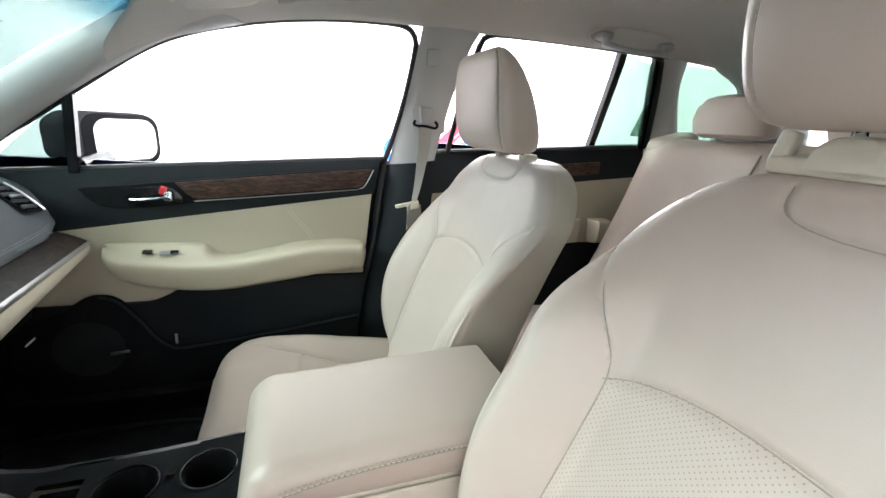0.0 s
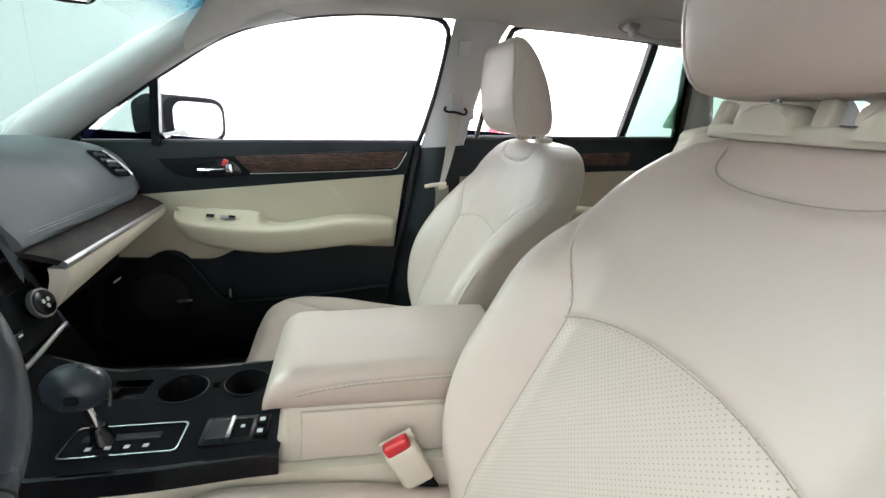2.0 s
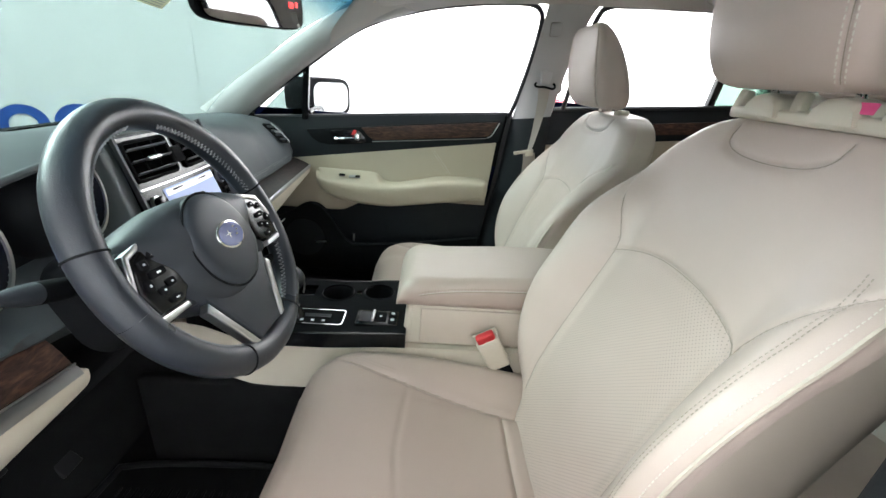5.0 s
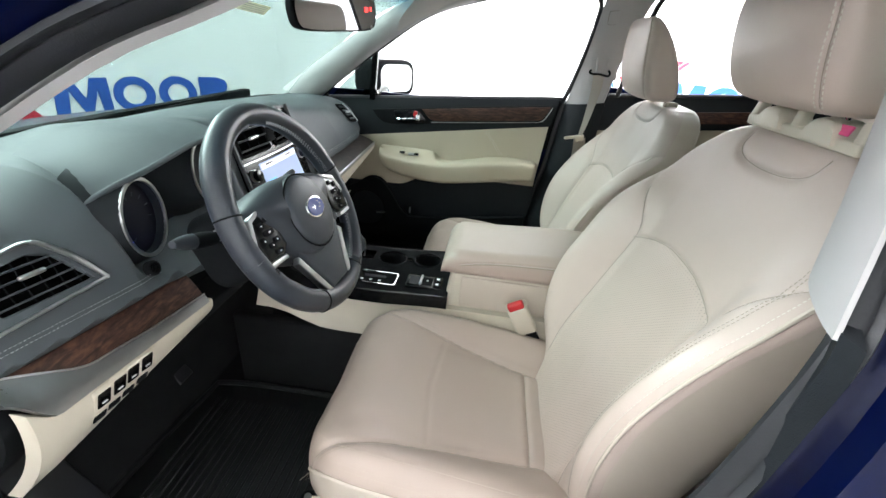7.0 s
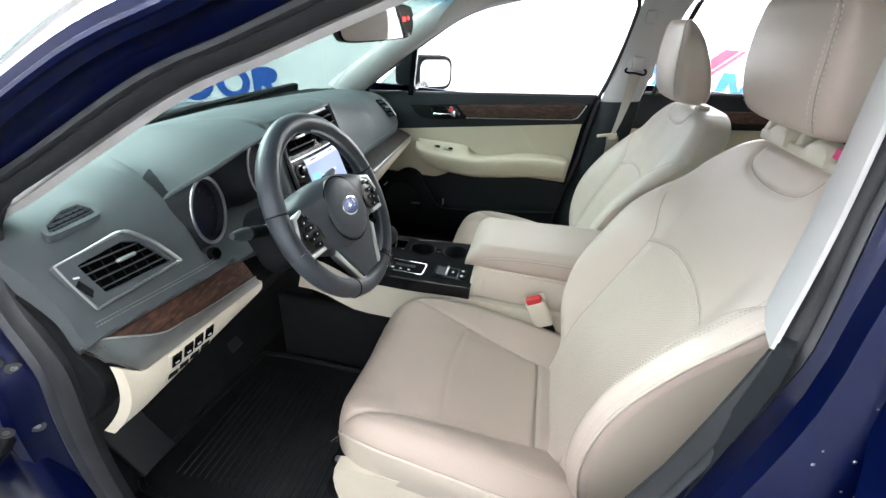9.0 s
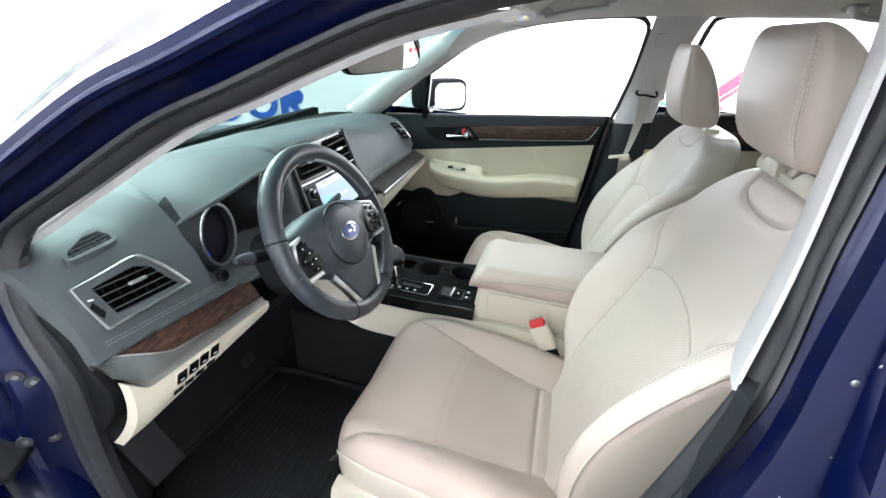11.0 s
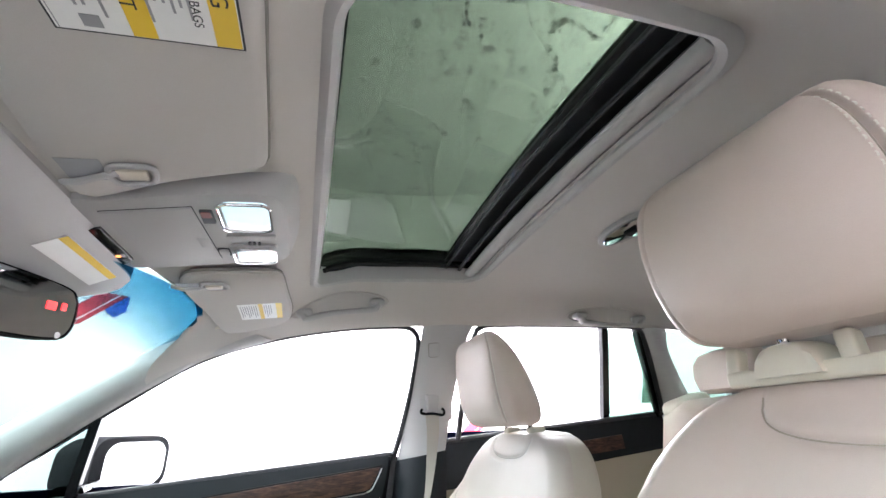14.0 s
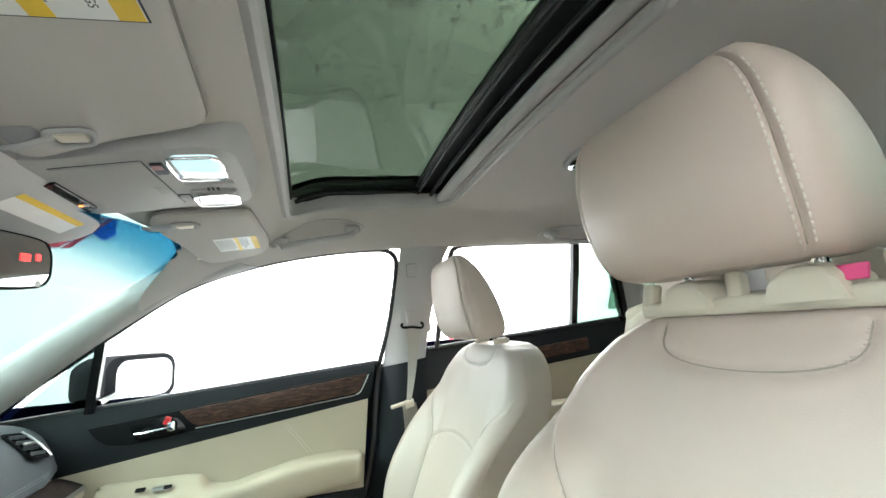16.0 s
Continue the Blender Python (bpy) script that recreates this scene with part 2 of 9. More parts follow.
def wood_material():
    m = bpy.data.materials.new("dark_walnut")
    m.use_nodes = True
    nt = m.node_tree
    b = nt.nodes["Principled BSDF"]
    co = nt.nodes.new("ShaderNodeTexCoord")
    mp = nt.nodes.new("ShaderNodeMapping")
    mp.inputs["Scale"].default_value = (3.0, 3.0, 16.0)
    wv = nt.nodes.new("ShaderNodeTexNoise")
    wv.inputs["Scale"].default_value, wv.inputs["Detail"].default_value, wv.inputs["Distortion"].default_value = 9.0, 8.0, 1.2
    fine = nt.nodes.new("ShaderNodeTexNoise")
    fine.inputs["Scale"].default_value, fine.inputs["Detail"].default_value = 60.0, 4.0
    rp = nt.nodes.new("ShaderNodeValToRGB")
    rp.color_ramp.elements[0].position, rp.color_ramp.elements[0].color = 0.32, (0.018, 0.008, 0.006, 1)
    rp.color_ramp.elements[1].position, rp.color_ramp.elements[1].color = 0.72, (0.115, 0.055, 0.036, 1)
    md = rp.color_ramp.elements.new(0.52)
    md.color = (0.055, 0.026, 0.018, 1)
    mix = nt.nodes.new("ShaderNodeMath")
    mix.operation = "MULTIPLY_ADD"
    mix.inputs[1].default_value, mix.inputs[2].default_value = 0.25, -0.12
    sm = nt.nodes.new("ShaderNodeMath")
    sm.operation = "ADD"
    nt.links.new(co.outputs["Object"], mp.inputs[0])
    nt.links.new(mp.outputs[0], wv.inputs["Vector"])
    nt.links.new(mp.outputs[0], fine.inputs["Vector"])
    nt.links.new(fine.outputs["Fac"], mix.inputs[0])
    nt.links.new(wv.outputs["Fac"], sm.inputs[0])
    nt.links.new(mix.outputs[0], sm.inputs[1])
    nt.links.new(sm.outputs[0], rp.inputs[0])
    nt.links.new(rp.outputs[0], b.inputs["Base Color"])
    b.inputs["Roughness"].default_value = 0.5
    b.inputs["Specular IOR Level"].default_value = 0.3
    b.inputs["Coat Weight"].default_value = 0.04
    return m


WOOD = wood_material()
WOOD_TRAY = WOOD.copy()
WOOD_TRAY.name = "black_walnut"
for e, c in zip([q for q in WOOD_TRAY.node_tree.nodes if q.type == "VALTORGB"][0].color_ramp.elements, ((0.006, 0.004, 0.004, 1), (0.018, 0.012, 0.010, 1), (0.040, 0.027, 0.022, 1))):
    e.color = c


def perforated_leather():
    """Ivory leather with rows of small punched holes, laid out by the mesh's own UVs in metres."""
    m = LEATHER.copy()
    m.name = "perforated_ivory_leather"
    nt = m.node_tree
    b = nt.nodes["Principled BSDF"]
    uv = nt.nodes.new("ShaderNodeUVMap")
    sc = nt.nodes.new("ShaderNodeVectorMath")
    sc.operation = "SCALE"
    sc.inputs["Scale"].default_value = 1 / 0.0047
    rot = nt.nodes.new("ShaderNodeVectorRotate")
    rot.rotation_type = "Z_AXIS"
    rot.inputs["Angle"].default_value = math.pi / 4
    fr = nt.nodes.new("ShaderNodeVectorMath")
    fr.operation = "FRACTION"
    sub = nt.nodes.new("ShaderNodeVectorMath")
    sub.operation = "SUBTRACT"
    sub.inputs[1].default_value = (0.5, 0.5, 0.0)
    ln = nt.nodes.new("ShaderNodeVectorMath")
    ln.operation = "LENGTH"
    mr = nt.nodes.new("ShaderNodeMapRange")
    mr.inputs[1].default_value, mr.inputs[2].default_value = 0.10, 0.20
    mr.inputs[3].default_value, mr.inputs[4].default_value = 1.0, 0.0
    nt.links.new(uv.outputs[0], rot.inputs[0])
    nt.links.new(rot.outputs[0], sc.inputs[0])
    nt.links.new(sc.outputs[0], fr.inputs[0])
    nt.links.new(fr.outputs[0], sub.inputs[0])
    nt.links.new(sub.outputs[0], ln.inputs[0])
    nt.links.new(ln.outputs["Value"], mr.inputs[0])
    old = b.inputs["Base Color"].links[0].from_socket
    mix = nt.nodes.new("ShaderNodeMix")
    mix.data_type = "RGBA"
    mix.inputs["B"].default_value = (0.30, 0.26, 0.21, 1)
    nt.links.new(old, mix.inputs["A"])
    nt.links.new(mr.outputs[0], mix.inputs["Factor"])
    nt.links.new(mix.outputs["Result"], b.inputs["Base Color"])
    return m


LEATHER_PERF = perforated_leather()


# ---- geometry helpers ----
def mesh_from(name, verts, faces, mat, smooth=True, uvs=None):
    me = bpy.data.meshes.new(name)
    me.from_pydata([tuple(map(float, v)) for v in verts], [], [tuple(map(int, f)) for f in faces])
    if smooth:
        me.polygons.foreach_set("use_smooth", [True] * len(me.polygons))
    if mat:
        me.materials.append(mat)
    if uvs is not None:
        lay = me.uv_layers.new(name="UVMap")
        idx = np.empty(len(me.loops), dtype=np.int32)
        me.loops.foreach_get("vertex_index", idx)
        lay.data.foreach_set("uv", np.asarray(uvs, dtype=np.float32)[idx].ravel())
    me.validate()
    me.update()
    return me


def add(name, me, parent=None, label=""):
    ob = new(name, me)
    if parent is not None:
        ob.parent = parent
    if label:
        ob["label"] = label
    return ob


def part(name, bm, mat, parent, label="", smooth=True):
    me = bpy.data.meshes.new(name)
    bmesh.ops.recalc_face_normals(bm, faces=bm.faces[:])
    bm.to_mesh(me)
    bm.free()
    me.materials.append(mat)
    if smooth:
        me.polygons.foreach_set("use_smooth", [True] * len(me.polygons))
        me.set_sharp_from_angle(angle=radians(38))
    return add(name, me, parent, label)


def thing(name, label, category, group="", kind=""):
    ob = new(name)
    return tagged(ob, label, category, group, kind)


def curve(points, n):
    """A smooth line of n points through the given ones (Catmull-Rom, even steps)."""
    p = np.asarray(points, float)
    if p.ndim == 1:
        p = p[:, None]
    k = len(p)
    ext = np.vstack([2 * p[0] - p[1], p, 2 * p[-1] - p[-2]])
    seg = np.linalg.norm(np.diff(p, axis=0), axis=1)
    s = np.concatenate([[0], np.cumsum(seg)])
    out = []
    for q in np.linspace(0, s[-1], n):
        i = min(max(int(np.searchsorted(s, q, "right")) - 1, 0), k - 2)
        t = (q - s[i]) / max(seg[i], 1e-9)
        a, b, c, d = ext[i], ext[i + 1], ext[i + 2], ext[i + 3]
        out.append(0.5 * ((2 * b) + (c - a) * t + (2 * a - 5 * b + 4 * c - d) * t * t + (3 * b - a - 3 * c + d) * t ** 3))
    return np.array(out)


def lerp_table(table, x):
    """Smooth value(s) of a table of (x, a, b, ...) rows at x."""
    t = np.asarray(table, float)
    xs = t[:, 0]
    x = np.asarray(x, float)
    outs = []
    for k in range(1, t.shape[1]):
        ys = t[:, k]
        m = np.gradient(ys, xs)
        i = np.clip(np.searchsorted(xs, x, "right") - 1, 0, len(xs) - 2)
        h = xs[i + 1] - xs[i]
        u = np.clip((x - xs[i]) / h, 0, 1)
        outs.append((1 + 2 * u) * (1 - u) ** 2 * ys[i] + u * (1 - u) ** 2 * h * m[i] + u * u * (3 - 2 * u) * ys[i + 1] + u * u * (u - 1) * h * m[i + 1])
    return outs[0] if len(outs) == 1 else outs


def grid_faces(n, m, close_u=False, close_v=False):
    f = []
    for i in range(n if close_u else n - 1):
        for j in range(m if close_v else m - 1):
            a, b = i * m + j, i * m + (j + 1) % m
            c, d = ((i + 1) % n) * m + (j + 1) % m, ((i + 1) % n) * m + j
            f.append((a, b, c, d))
    return f


def loft(rings, caps=True):
    """A bmesh through closed rings of equal counts."""
    rings = np.asarray(rings, float)
    n, m = rings.shape[:2]
    bm = bmesh.new()
    vs = [bm.verts.new(p) for p in rings.reshape(-1, 3)]
    for f in grid_faces(n, m, False, True):
        bm.faces.new([vs[i] for i in f])
    if caps:
        bm.faces.new(vs[:m])
        bm.faces.new(vs[(n - 1) * m:])
    return bm


def sheet(P, thick, out):
    """A bmesh of a curved sheet from a grid of points, thickened by the vector(s) out * thick."""
    P = np.asarray(P, float)
    n, m = P.shape[:2]
    Q = P + np.asarray(out, float) * thick
    bm = bmesh.new()
    a = [bm.verts.new(p) for p in P.reshape(-1, 3)]
    b = [bm.verts.new(p) for p in Q.reshape(-1, 3)]
    for f in grid_faces(n, m):
        bm.faces.new([a[i] for i in f])
        bm.faces.new([b[i] for i in reversed(f)])
    edge = [i * m for i in range(n)] + [(n - 1) * m + j for j in range(1, m)] + [i * m + m - 1 for i in range(n - 2, -1, -1)] + list(range(m - 2, 0, -1))
    for k in range(len(edge)):
        i, j = edge[k], edge[(k + 1) % len(edge)]
        bm.faces.new([a[i], a[j], b[j], b[i]])
    return bm


def rounded(w, h, r, seg=5):
    """A rounded rectangle's outline, centred."""
    r = min(r, w / 2 - 1e-5, h / 2 - 1e-5)
    pts = []
    for cx, cy, a0 in ((w / 2 - r, h / 2 - r, 0), (-w / 2 + r, h / 2 - r, 90), (-w / 2 + r, -h / 2 + r, 180), (w / 2 - r, -h / 2 + r, 270)):
        for k in range(seg + 1):
            a = radians(a0 + 90 * k / seg)
            pts.append((cx + r * math.cos(a), cy + r * math.sin(a)))
    return pts


def rbox(size, bevel, at=None, seg=3):
    """A box with rounded edges, as a bmesh."""
    bm = bmesh.new()
    bmesh.ops.create_cube(bm, size=1)
    bmesh.ops.scale(bm, vec=size, verts=bm.verts)
    if bevel:
        bmesh.ops.bevel(bm, geom=bm.edges[:] , offset=min(bevel, min(size) * 0.49), segments=seg, profile=0.5, affect="EDGES")
    if at is not None:
        bmesh.ops.transform(bm, matrix=at if isinstance(at, Matrix) else Matrix.Translation(at), verts=bm.verts)
    return bm


def plate(outline, depth, at, bevel=0.0, seg=2):
    """A flat plate of an outline in its own xy plane, with its top at z = 0 and its bottom at -depth, laid at a pose."""
    bm = bmesh.new()
    top = [bm.verts.new((x, y, 0)) for x, y in outline]
    f = bm.faces.new(top)
    if f.normal.z < 0 or sum(outline[i][0] * outline[(i + 1) % len(outline)][1] - outline[(i + 1) % len(outline)][0] * outline[i][1] for i in range(len(outline))) < 0:
        f.normal_flip()
    g = bmesh.ops.extrude_face_region(bm, geom=[f])
    bmesh.ops.translate(bm, vec=(0, 0, -depth), verts=[v for v in g["geom"] if isinstance(v, bmesh.types.BMVert)])
    if bevel:
        es = [e for e in bm.edges if all(abs(v.co.z) < 1e-7 for v in e.verts)]
        bmesh.ops.bevel(bm, geom=es, offset=bevel, segments=seg, profile=0.5, affect="EDGES")
    bmesh.ops.transform(bm, matrix=at, verts=bm.verts)
    return bm


def tube(path, radius, seg=10, closed=False, flat=1.0, up=(0, 0, 1), caps=True):
    """A pipe along a path; radius may vary along it, flat squeezes it along up."""
    p = np.asarray(path, float)
    n = len(p)
    r = np.broadcast_to(np.asarray(radius, float), (n,))
    rings = []
    for i in range(n):
        a, b = (p[(i - 1) % n], p[(i + 1) % n]) if closed else (p[max(i - 1, 0)], p[min(i + 1, n - 1)])
        d = (b - a) / max(np.linalg.norm(b - a), 1e-9)
        s = np.cross(d, up)
        if np.linalg.norm(s) < 1e-6:
            s = np.cross(d, (1, 0, 0.01))
        s /= np.linalg.norm(s)
        u = np.cross(s, d)
        rings.append([p[i] + r[i] * (math.cos(t) * s + flat * math.sin(t) * u) for t in np.linspace(0, 2 * math.pi, seg, endpoint=False)])
    rings = np.array(rings)
    if closed:
        bm = bmesh.new()
        vs = [bm.verts.new(q) for q in rings.reshape(-1, 3)]
        for f in grid_faces(n, seg, True, True):
            bm.faces.new([vs[i] for i in f])
        return bm
    return loft(rings, caps)


def sweep(path, profile, side, up):
    """A closed profile of (a, b) swept along a path, a along side and b along up (vectors, or one of each per point)."""
    p = np.asarray(path, float)
    side = np.broadcast_to(np.asarray(side, float), p.shape)
    up = np.broadcast_to(np.asarray(up, float), p.shape)
    return loft([[p[i] + a * side[i] + b * up[i] for a, b in profile] for i in range(len(p))])


def disc(radius, depth, at, seg=24, bevel=0.0):
    return plate([(radius * math.cos(t), radius * math.sin(t)) for t in np.linspace(0, 2 * math.pi, seg, endpoint=False)], depth, at, bevel)


def ring(r_out, r_in, depth, at, seg=28):
    prof = [(r_in, 0), (r_out, 0), (r_out, -depth), (r_in, -depth)]
    bm = bmesh.new()
    vs = [bm.verts.new((r * math.cos(t), r * math.sin(t), z)) for t in np.linspace(0, 2 * math.pi, seg, endpoint=False) for r, z in prof]
    for f in grid_faces(seg, 4, True, True):
        bm.faces.new([vs[i] for i in f])
    bmesh.ops.transform(bm, matrix=at, verts=bm.verts)
    return bm


def frame_on(origin, ux, uz):
    """A pose at origin with its x axis along ux and its z axis (outwards) near uz."""
    x = Vector(ux).normalized()
    z = Vector(uz)
    z = (z - x * z.dot(x)).normalized()
    y = z.cross(x)
    return Matrix(((x.x, y.x, z.x, origin[0]), (x.y, y.y, z.y, origin[1]), (x.z, y.z, z.z, origin[2]), (0, 0, 0, 1)))


def dashes(line, normals, length, gap, width, height):
    """Short raised stitches along a line, as one bmesh."""
    p = np.asarray(line, float)
    nn = np.broadcast_to(np.asarray(normals, float), p.shape)
    seg = np.linalg.norm(np.diff(p, axis=0), axis=1)
    s = np.concatenate([[0], np.cumsum(seg)])
    bm = bmesh.new()
    at = 0.0
    while at + length < s[-1]:
        q = []
        for w in (at, at + length / 2, at + length):
            q.append(np.array([np.interp(w, s, p[:, k]) for k in range(3)]))
        nm = np.array([np.interp(at, s, nn[:, k]) for k in range(3)])
        d = (q[2] - q[0]) / max(np.linalg.norm(q[2] - q[0]), 1e-9)
        sd = np.cross(d, nm)
        sd /= max(np.linalg.norm(sd), 1e-9)
        a = [bm.verts.new(q[0] + k * sd * width) for k in (-1, 1)]
        m = [bm.verts.new(q[1] + k * sd * width + nm * height) for k in (-1, 1)]
        b = [bm.verts.new(q[2] + k * sd * width) for k in (-1, 1)]
        bm.faces.new((a[0], a[1], m[1], m[0]))
        bm.faces.new((m[0], m[1], b[1], b[0]))
        at += length + gap
    return bm

# ---- the booth ----
def booth_point(phi, z, inset=0.0):
    a = radians(phi)
    return (BOOTH.x + (BOOTH_R - inset) * math.cos(a), BOOTH.y + (BOOTH_R - inset) * math.sin(a), z)


n = 96
rings = []
for r, z in ((BOOTH_R, 0.0), (BOOTH_R, BOOTH_H), (BOOTH_R + 0.12, BOOTH_H), (BOOTH_R + 0.12, 0.0)):
    rings.append([(BOOTH.x + r * math.cos(a), BOOTH.y + r * math.sin(a), z) for a in np.linspace(0, 2 * math.pi, n, endpoint=False)])
bm = bmesh.new()
vs = [bm.verts.new(p) for rg in rings for p in rg]
for f in grid_faces(4, n, True, True):
    bm.faces.new([vs[i] for i in f])
wall = part("wall_round", bm, WALL, None)
tagged(wall, "round white booth wall, evenly lit and seamless", "wall", kind="structure")
ground = part("ground", disc(60, 0.2, pose(BOOTH.x, 0, 0), 64), FLOOR_GREY, None, smooth=False)
tagged(ground, "dark grey painted booth floor", "ground", kind="structure")
ceiling = part("ceiling", disc(BOOTH_R + 0.12, 0.1, pose(BOOTH.x, 0, BOOTH_H + 0.1), 64), WALL, None, smooth=False)
tagged(ceiling, "white booth ceiling, lit from below by an added lamp", "ceiling", kind="structure")


def booth_seam(phi):
    bm = sweep([booth_point(phi, 0, -0.004), booth_point(phi, BOOTH_H, -0.004)], [(-0.012, 0), (0.012, 0), (0.012, 0.012), (-0.012, 0.012)],
               (-math.sin(radians(phi)), math.cos(radians(phi)), 0), (-math.cos(radians(phi)), -math.sin(radians(phi)), 0))
    ob = part("wall_joint_strip", bm, WALL, None, smooth=False)
    tagged(ob, "thin white joint strip on the booth wall", "trim", "wall joints", "structure")


booth_seam(128.5)
booth_seam(40)


def wall_shape(name, outline, phi0, z0, mat, parent, inset=0.012, hole=None):
    """A flat sign shape on the round wall: outline in metres, x along the wall to the right as seen from inside, y up."""
    def place(x, y, d):
        return booth_point(phi0 - math.degrees(x / BOOTH_R), z0 + y, d)
    bm = bmesh.new()
    fine = []
    for a, b in zip(outline, outline[1:] + outline[:1]):
        k = max(1, int(math.hypot(b[0] - a[0], b[1] - a[1]) / 0.05))
        fine += [(a[0] + (b[0] - a[0]) * q / k, a[1] + (b[1] - a[1]) * q / k) for q in range(k)]
    if hole is None:
        f = [bm.verts.new(place(x, y, inset)) for x, y in fine]
        g = [bm.verts.new(place(x, y, 0.001)) for x, y in fine]
        bm.faces.new(f)
        for i in range(len(f)):
            bm.faces.new((f[i], f[(i + 1) % len(f)], g[(i + 1) % len(f)], g[i]))
    else:
        k = len(outline)
        a = [bm.verts.new(place(x, y, inset)) for x, y in outline]
        b = [bm.verts.new(place(x, y, inset)) for x, y in hole]
        c = [bm.verts.new(place(x, y, 0.001)) for x, y in outline]
        d = [bm.verts.new(place(x, y, 0.001)) for x, y in hole]
        for i in range(k):
            j = (i + 1) % k
            bm.faces.new((a[i], a[j], b[j], b[i]))
            bm.faces.new((a[i], c[i], c[j], a[j]))
            bm.faces.new((b[i], b[j], d[j], d[i]))
    return part(name, bm, mat, parent, smooth=False)


def sign_shapes(phi0, z0, s, whole=True):
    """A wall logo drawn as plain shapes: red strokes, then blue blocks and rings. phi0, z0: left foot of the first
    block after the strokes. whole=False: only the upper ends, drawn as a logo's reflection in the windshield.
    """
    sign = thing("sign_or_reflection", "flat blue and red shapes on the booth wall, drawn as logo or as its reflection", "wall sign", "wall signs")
    h = 0.24 * s
    ell = lambda rx, ry, cx: [(cx + rx * math.cos(a), h / 2 + ry * math.sin(a)) for a in np.linspace(0, 2 * math.pi, 28, endpoint=False)]
    # red strokes
    low = -0.16 if whole else 0.16
    for x0, x1, x2, x3 in ((-0.56, -0.46, 0.10, -0.02), (-0.44, -0.40, 0.155, 0.115)):
        f = (low + 0.16) / 0.58
        wall_shape("red_stroke", [((x0 + (x3 - x0) * f) * s, low * s), ((x1 + (x2 - x1) * f) * s, low * s), (x2 * s, 0.42 * s), (x3 * s, 0.42 * s)], phi0, z0, SIGN_RED, sign)
    if whole:
        wall_shape("red_stroke", [(-0.43 * s, h * 1.02), (-0.29 * s, h * 1.02), (-0.05 * s, -0.02 * s), (-0.19 * s, -0.02 * s)], phi0, z0, SIGN_RED, sign, 0.008)
    # partial set: a windshield reflection painted as shapes on the wall
    if not whole:
        wall_shape("blue_block", [(0.02 * s, 0.30 * s), (0.10 * s, 0.24 * s), (0.17 * s, 0.30 * s), (0.17 * s, 0.42 * s), (0.16 * s, 0.42 * s)], phi0, z0, SIGN_BLUE, sign)
        return sign
    # blue shapes
    wall_shape("blue_block", [(0, 0), (0.075 * s, 0), (0.10 * s, 0.16 * s), (0.17 * s, 0.0), (0.21 * s, 0.0), (0.265 * s, 0.16 * s), (0.275 * s, 0), (0.335 * s, 0), (0.335 * s, h), (0.235 * s, h), (0.19 * s, 0.10 * s), (0.125 * s, h), (0.03 * s, h)],
               phi0, z0, SIGN_BLUE, sign)
    for cx in (0.49 * s, 0.785 * s):
        wall_shape("blue_ring", ell(0.135 * s, h * 0.53, cx), phi0, z0, SIGN_BLUE, sign, hole=ell(0.075 * s, h * 0.30, cx))
    outer = [(0.945 * s, 0), (0.945 * s, h), (1.09 * s, h), (1.145 * s, h * 0.9), (1.16 * s, h * 0.72), (1.14 * s, h * 0.52), (1.09 * s, h * 0.42), (1.17 * s, 0), (1.10 * s, 0), (1.03 * s, h * 0.36), (1.01 * s, h * 0.36), (1.01 * s, 0)]
    wall_shape("blue_block", outer, phi0, z0, SIGN_BLUE, sign)
    for cx in (-0.58 * s,):
        wall_shape("blue_ring", ell(0.135 * s, h * 0.53, cx), phi0, z0, SIGN_BLUE, sign, hole=ell(0.075 * s, h * 0.30, cx))
    wall_shape("grey_bar", [(0.05 * s, -0.12 * s), (1.1 * s, -0.12 * s), (1.1 * s, -0.06 * s), (0.05 * s, -0.06 * s)], phi0, z0, SIGN_GREY, sign)
    return sign


sign_shapes(154.2, 0.60, 1.0)
sign_shapes(69.6, 0.84, 1.0)
# no sign hangs here: shapes added for a logo's reflection in the windshield
sign_shapes(120.9, 1.78, 1.0, False)

# ---- front seats ----
def split_grid(P, faces, region, names, mats, parent, uvs=None, labels=None):
    """Cuts a surface of points and faces into one part mesh per region."""
    V = P.reshape(-1, 3)
    made = {}
    region = np.asarray(region)
    F = np.asarray(faces)
    for k, name in names.items():
        sel = F[region == k]
        if len(sel) == 0:
            continue
        used, inv = np.unique(sel, return_inverse=True)
        me = mesh_from(name, V[used], inv.reshape(sel.shape), mats[k], True, None if uvs is None else uvs.reshape(-1, 2)[used])
        made[k] = add(name, me, parent, (labels or {}).get(k, ""))
    return made


def dist_to(line, a, b):
    """Distance of points (a, b) from a polyline of (a, b) pairs."""
    line = np.asarray(line, float)
    best = np.full(np.shape(a), 9.0)
    for (x0, y0), (x1, y1) in zip(line[:-1], line[1:]):
        dx, dy = x1 - x0, y1 - y0
        t = np.clip(((a - x0) * dx + (b - y0) * dy) / (dx * dx + dy * dy), 0, 1)
        best = np.minimum(best, np.hypot(a - x0 - t * dx, b - y0 - t * dy))
    return best


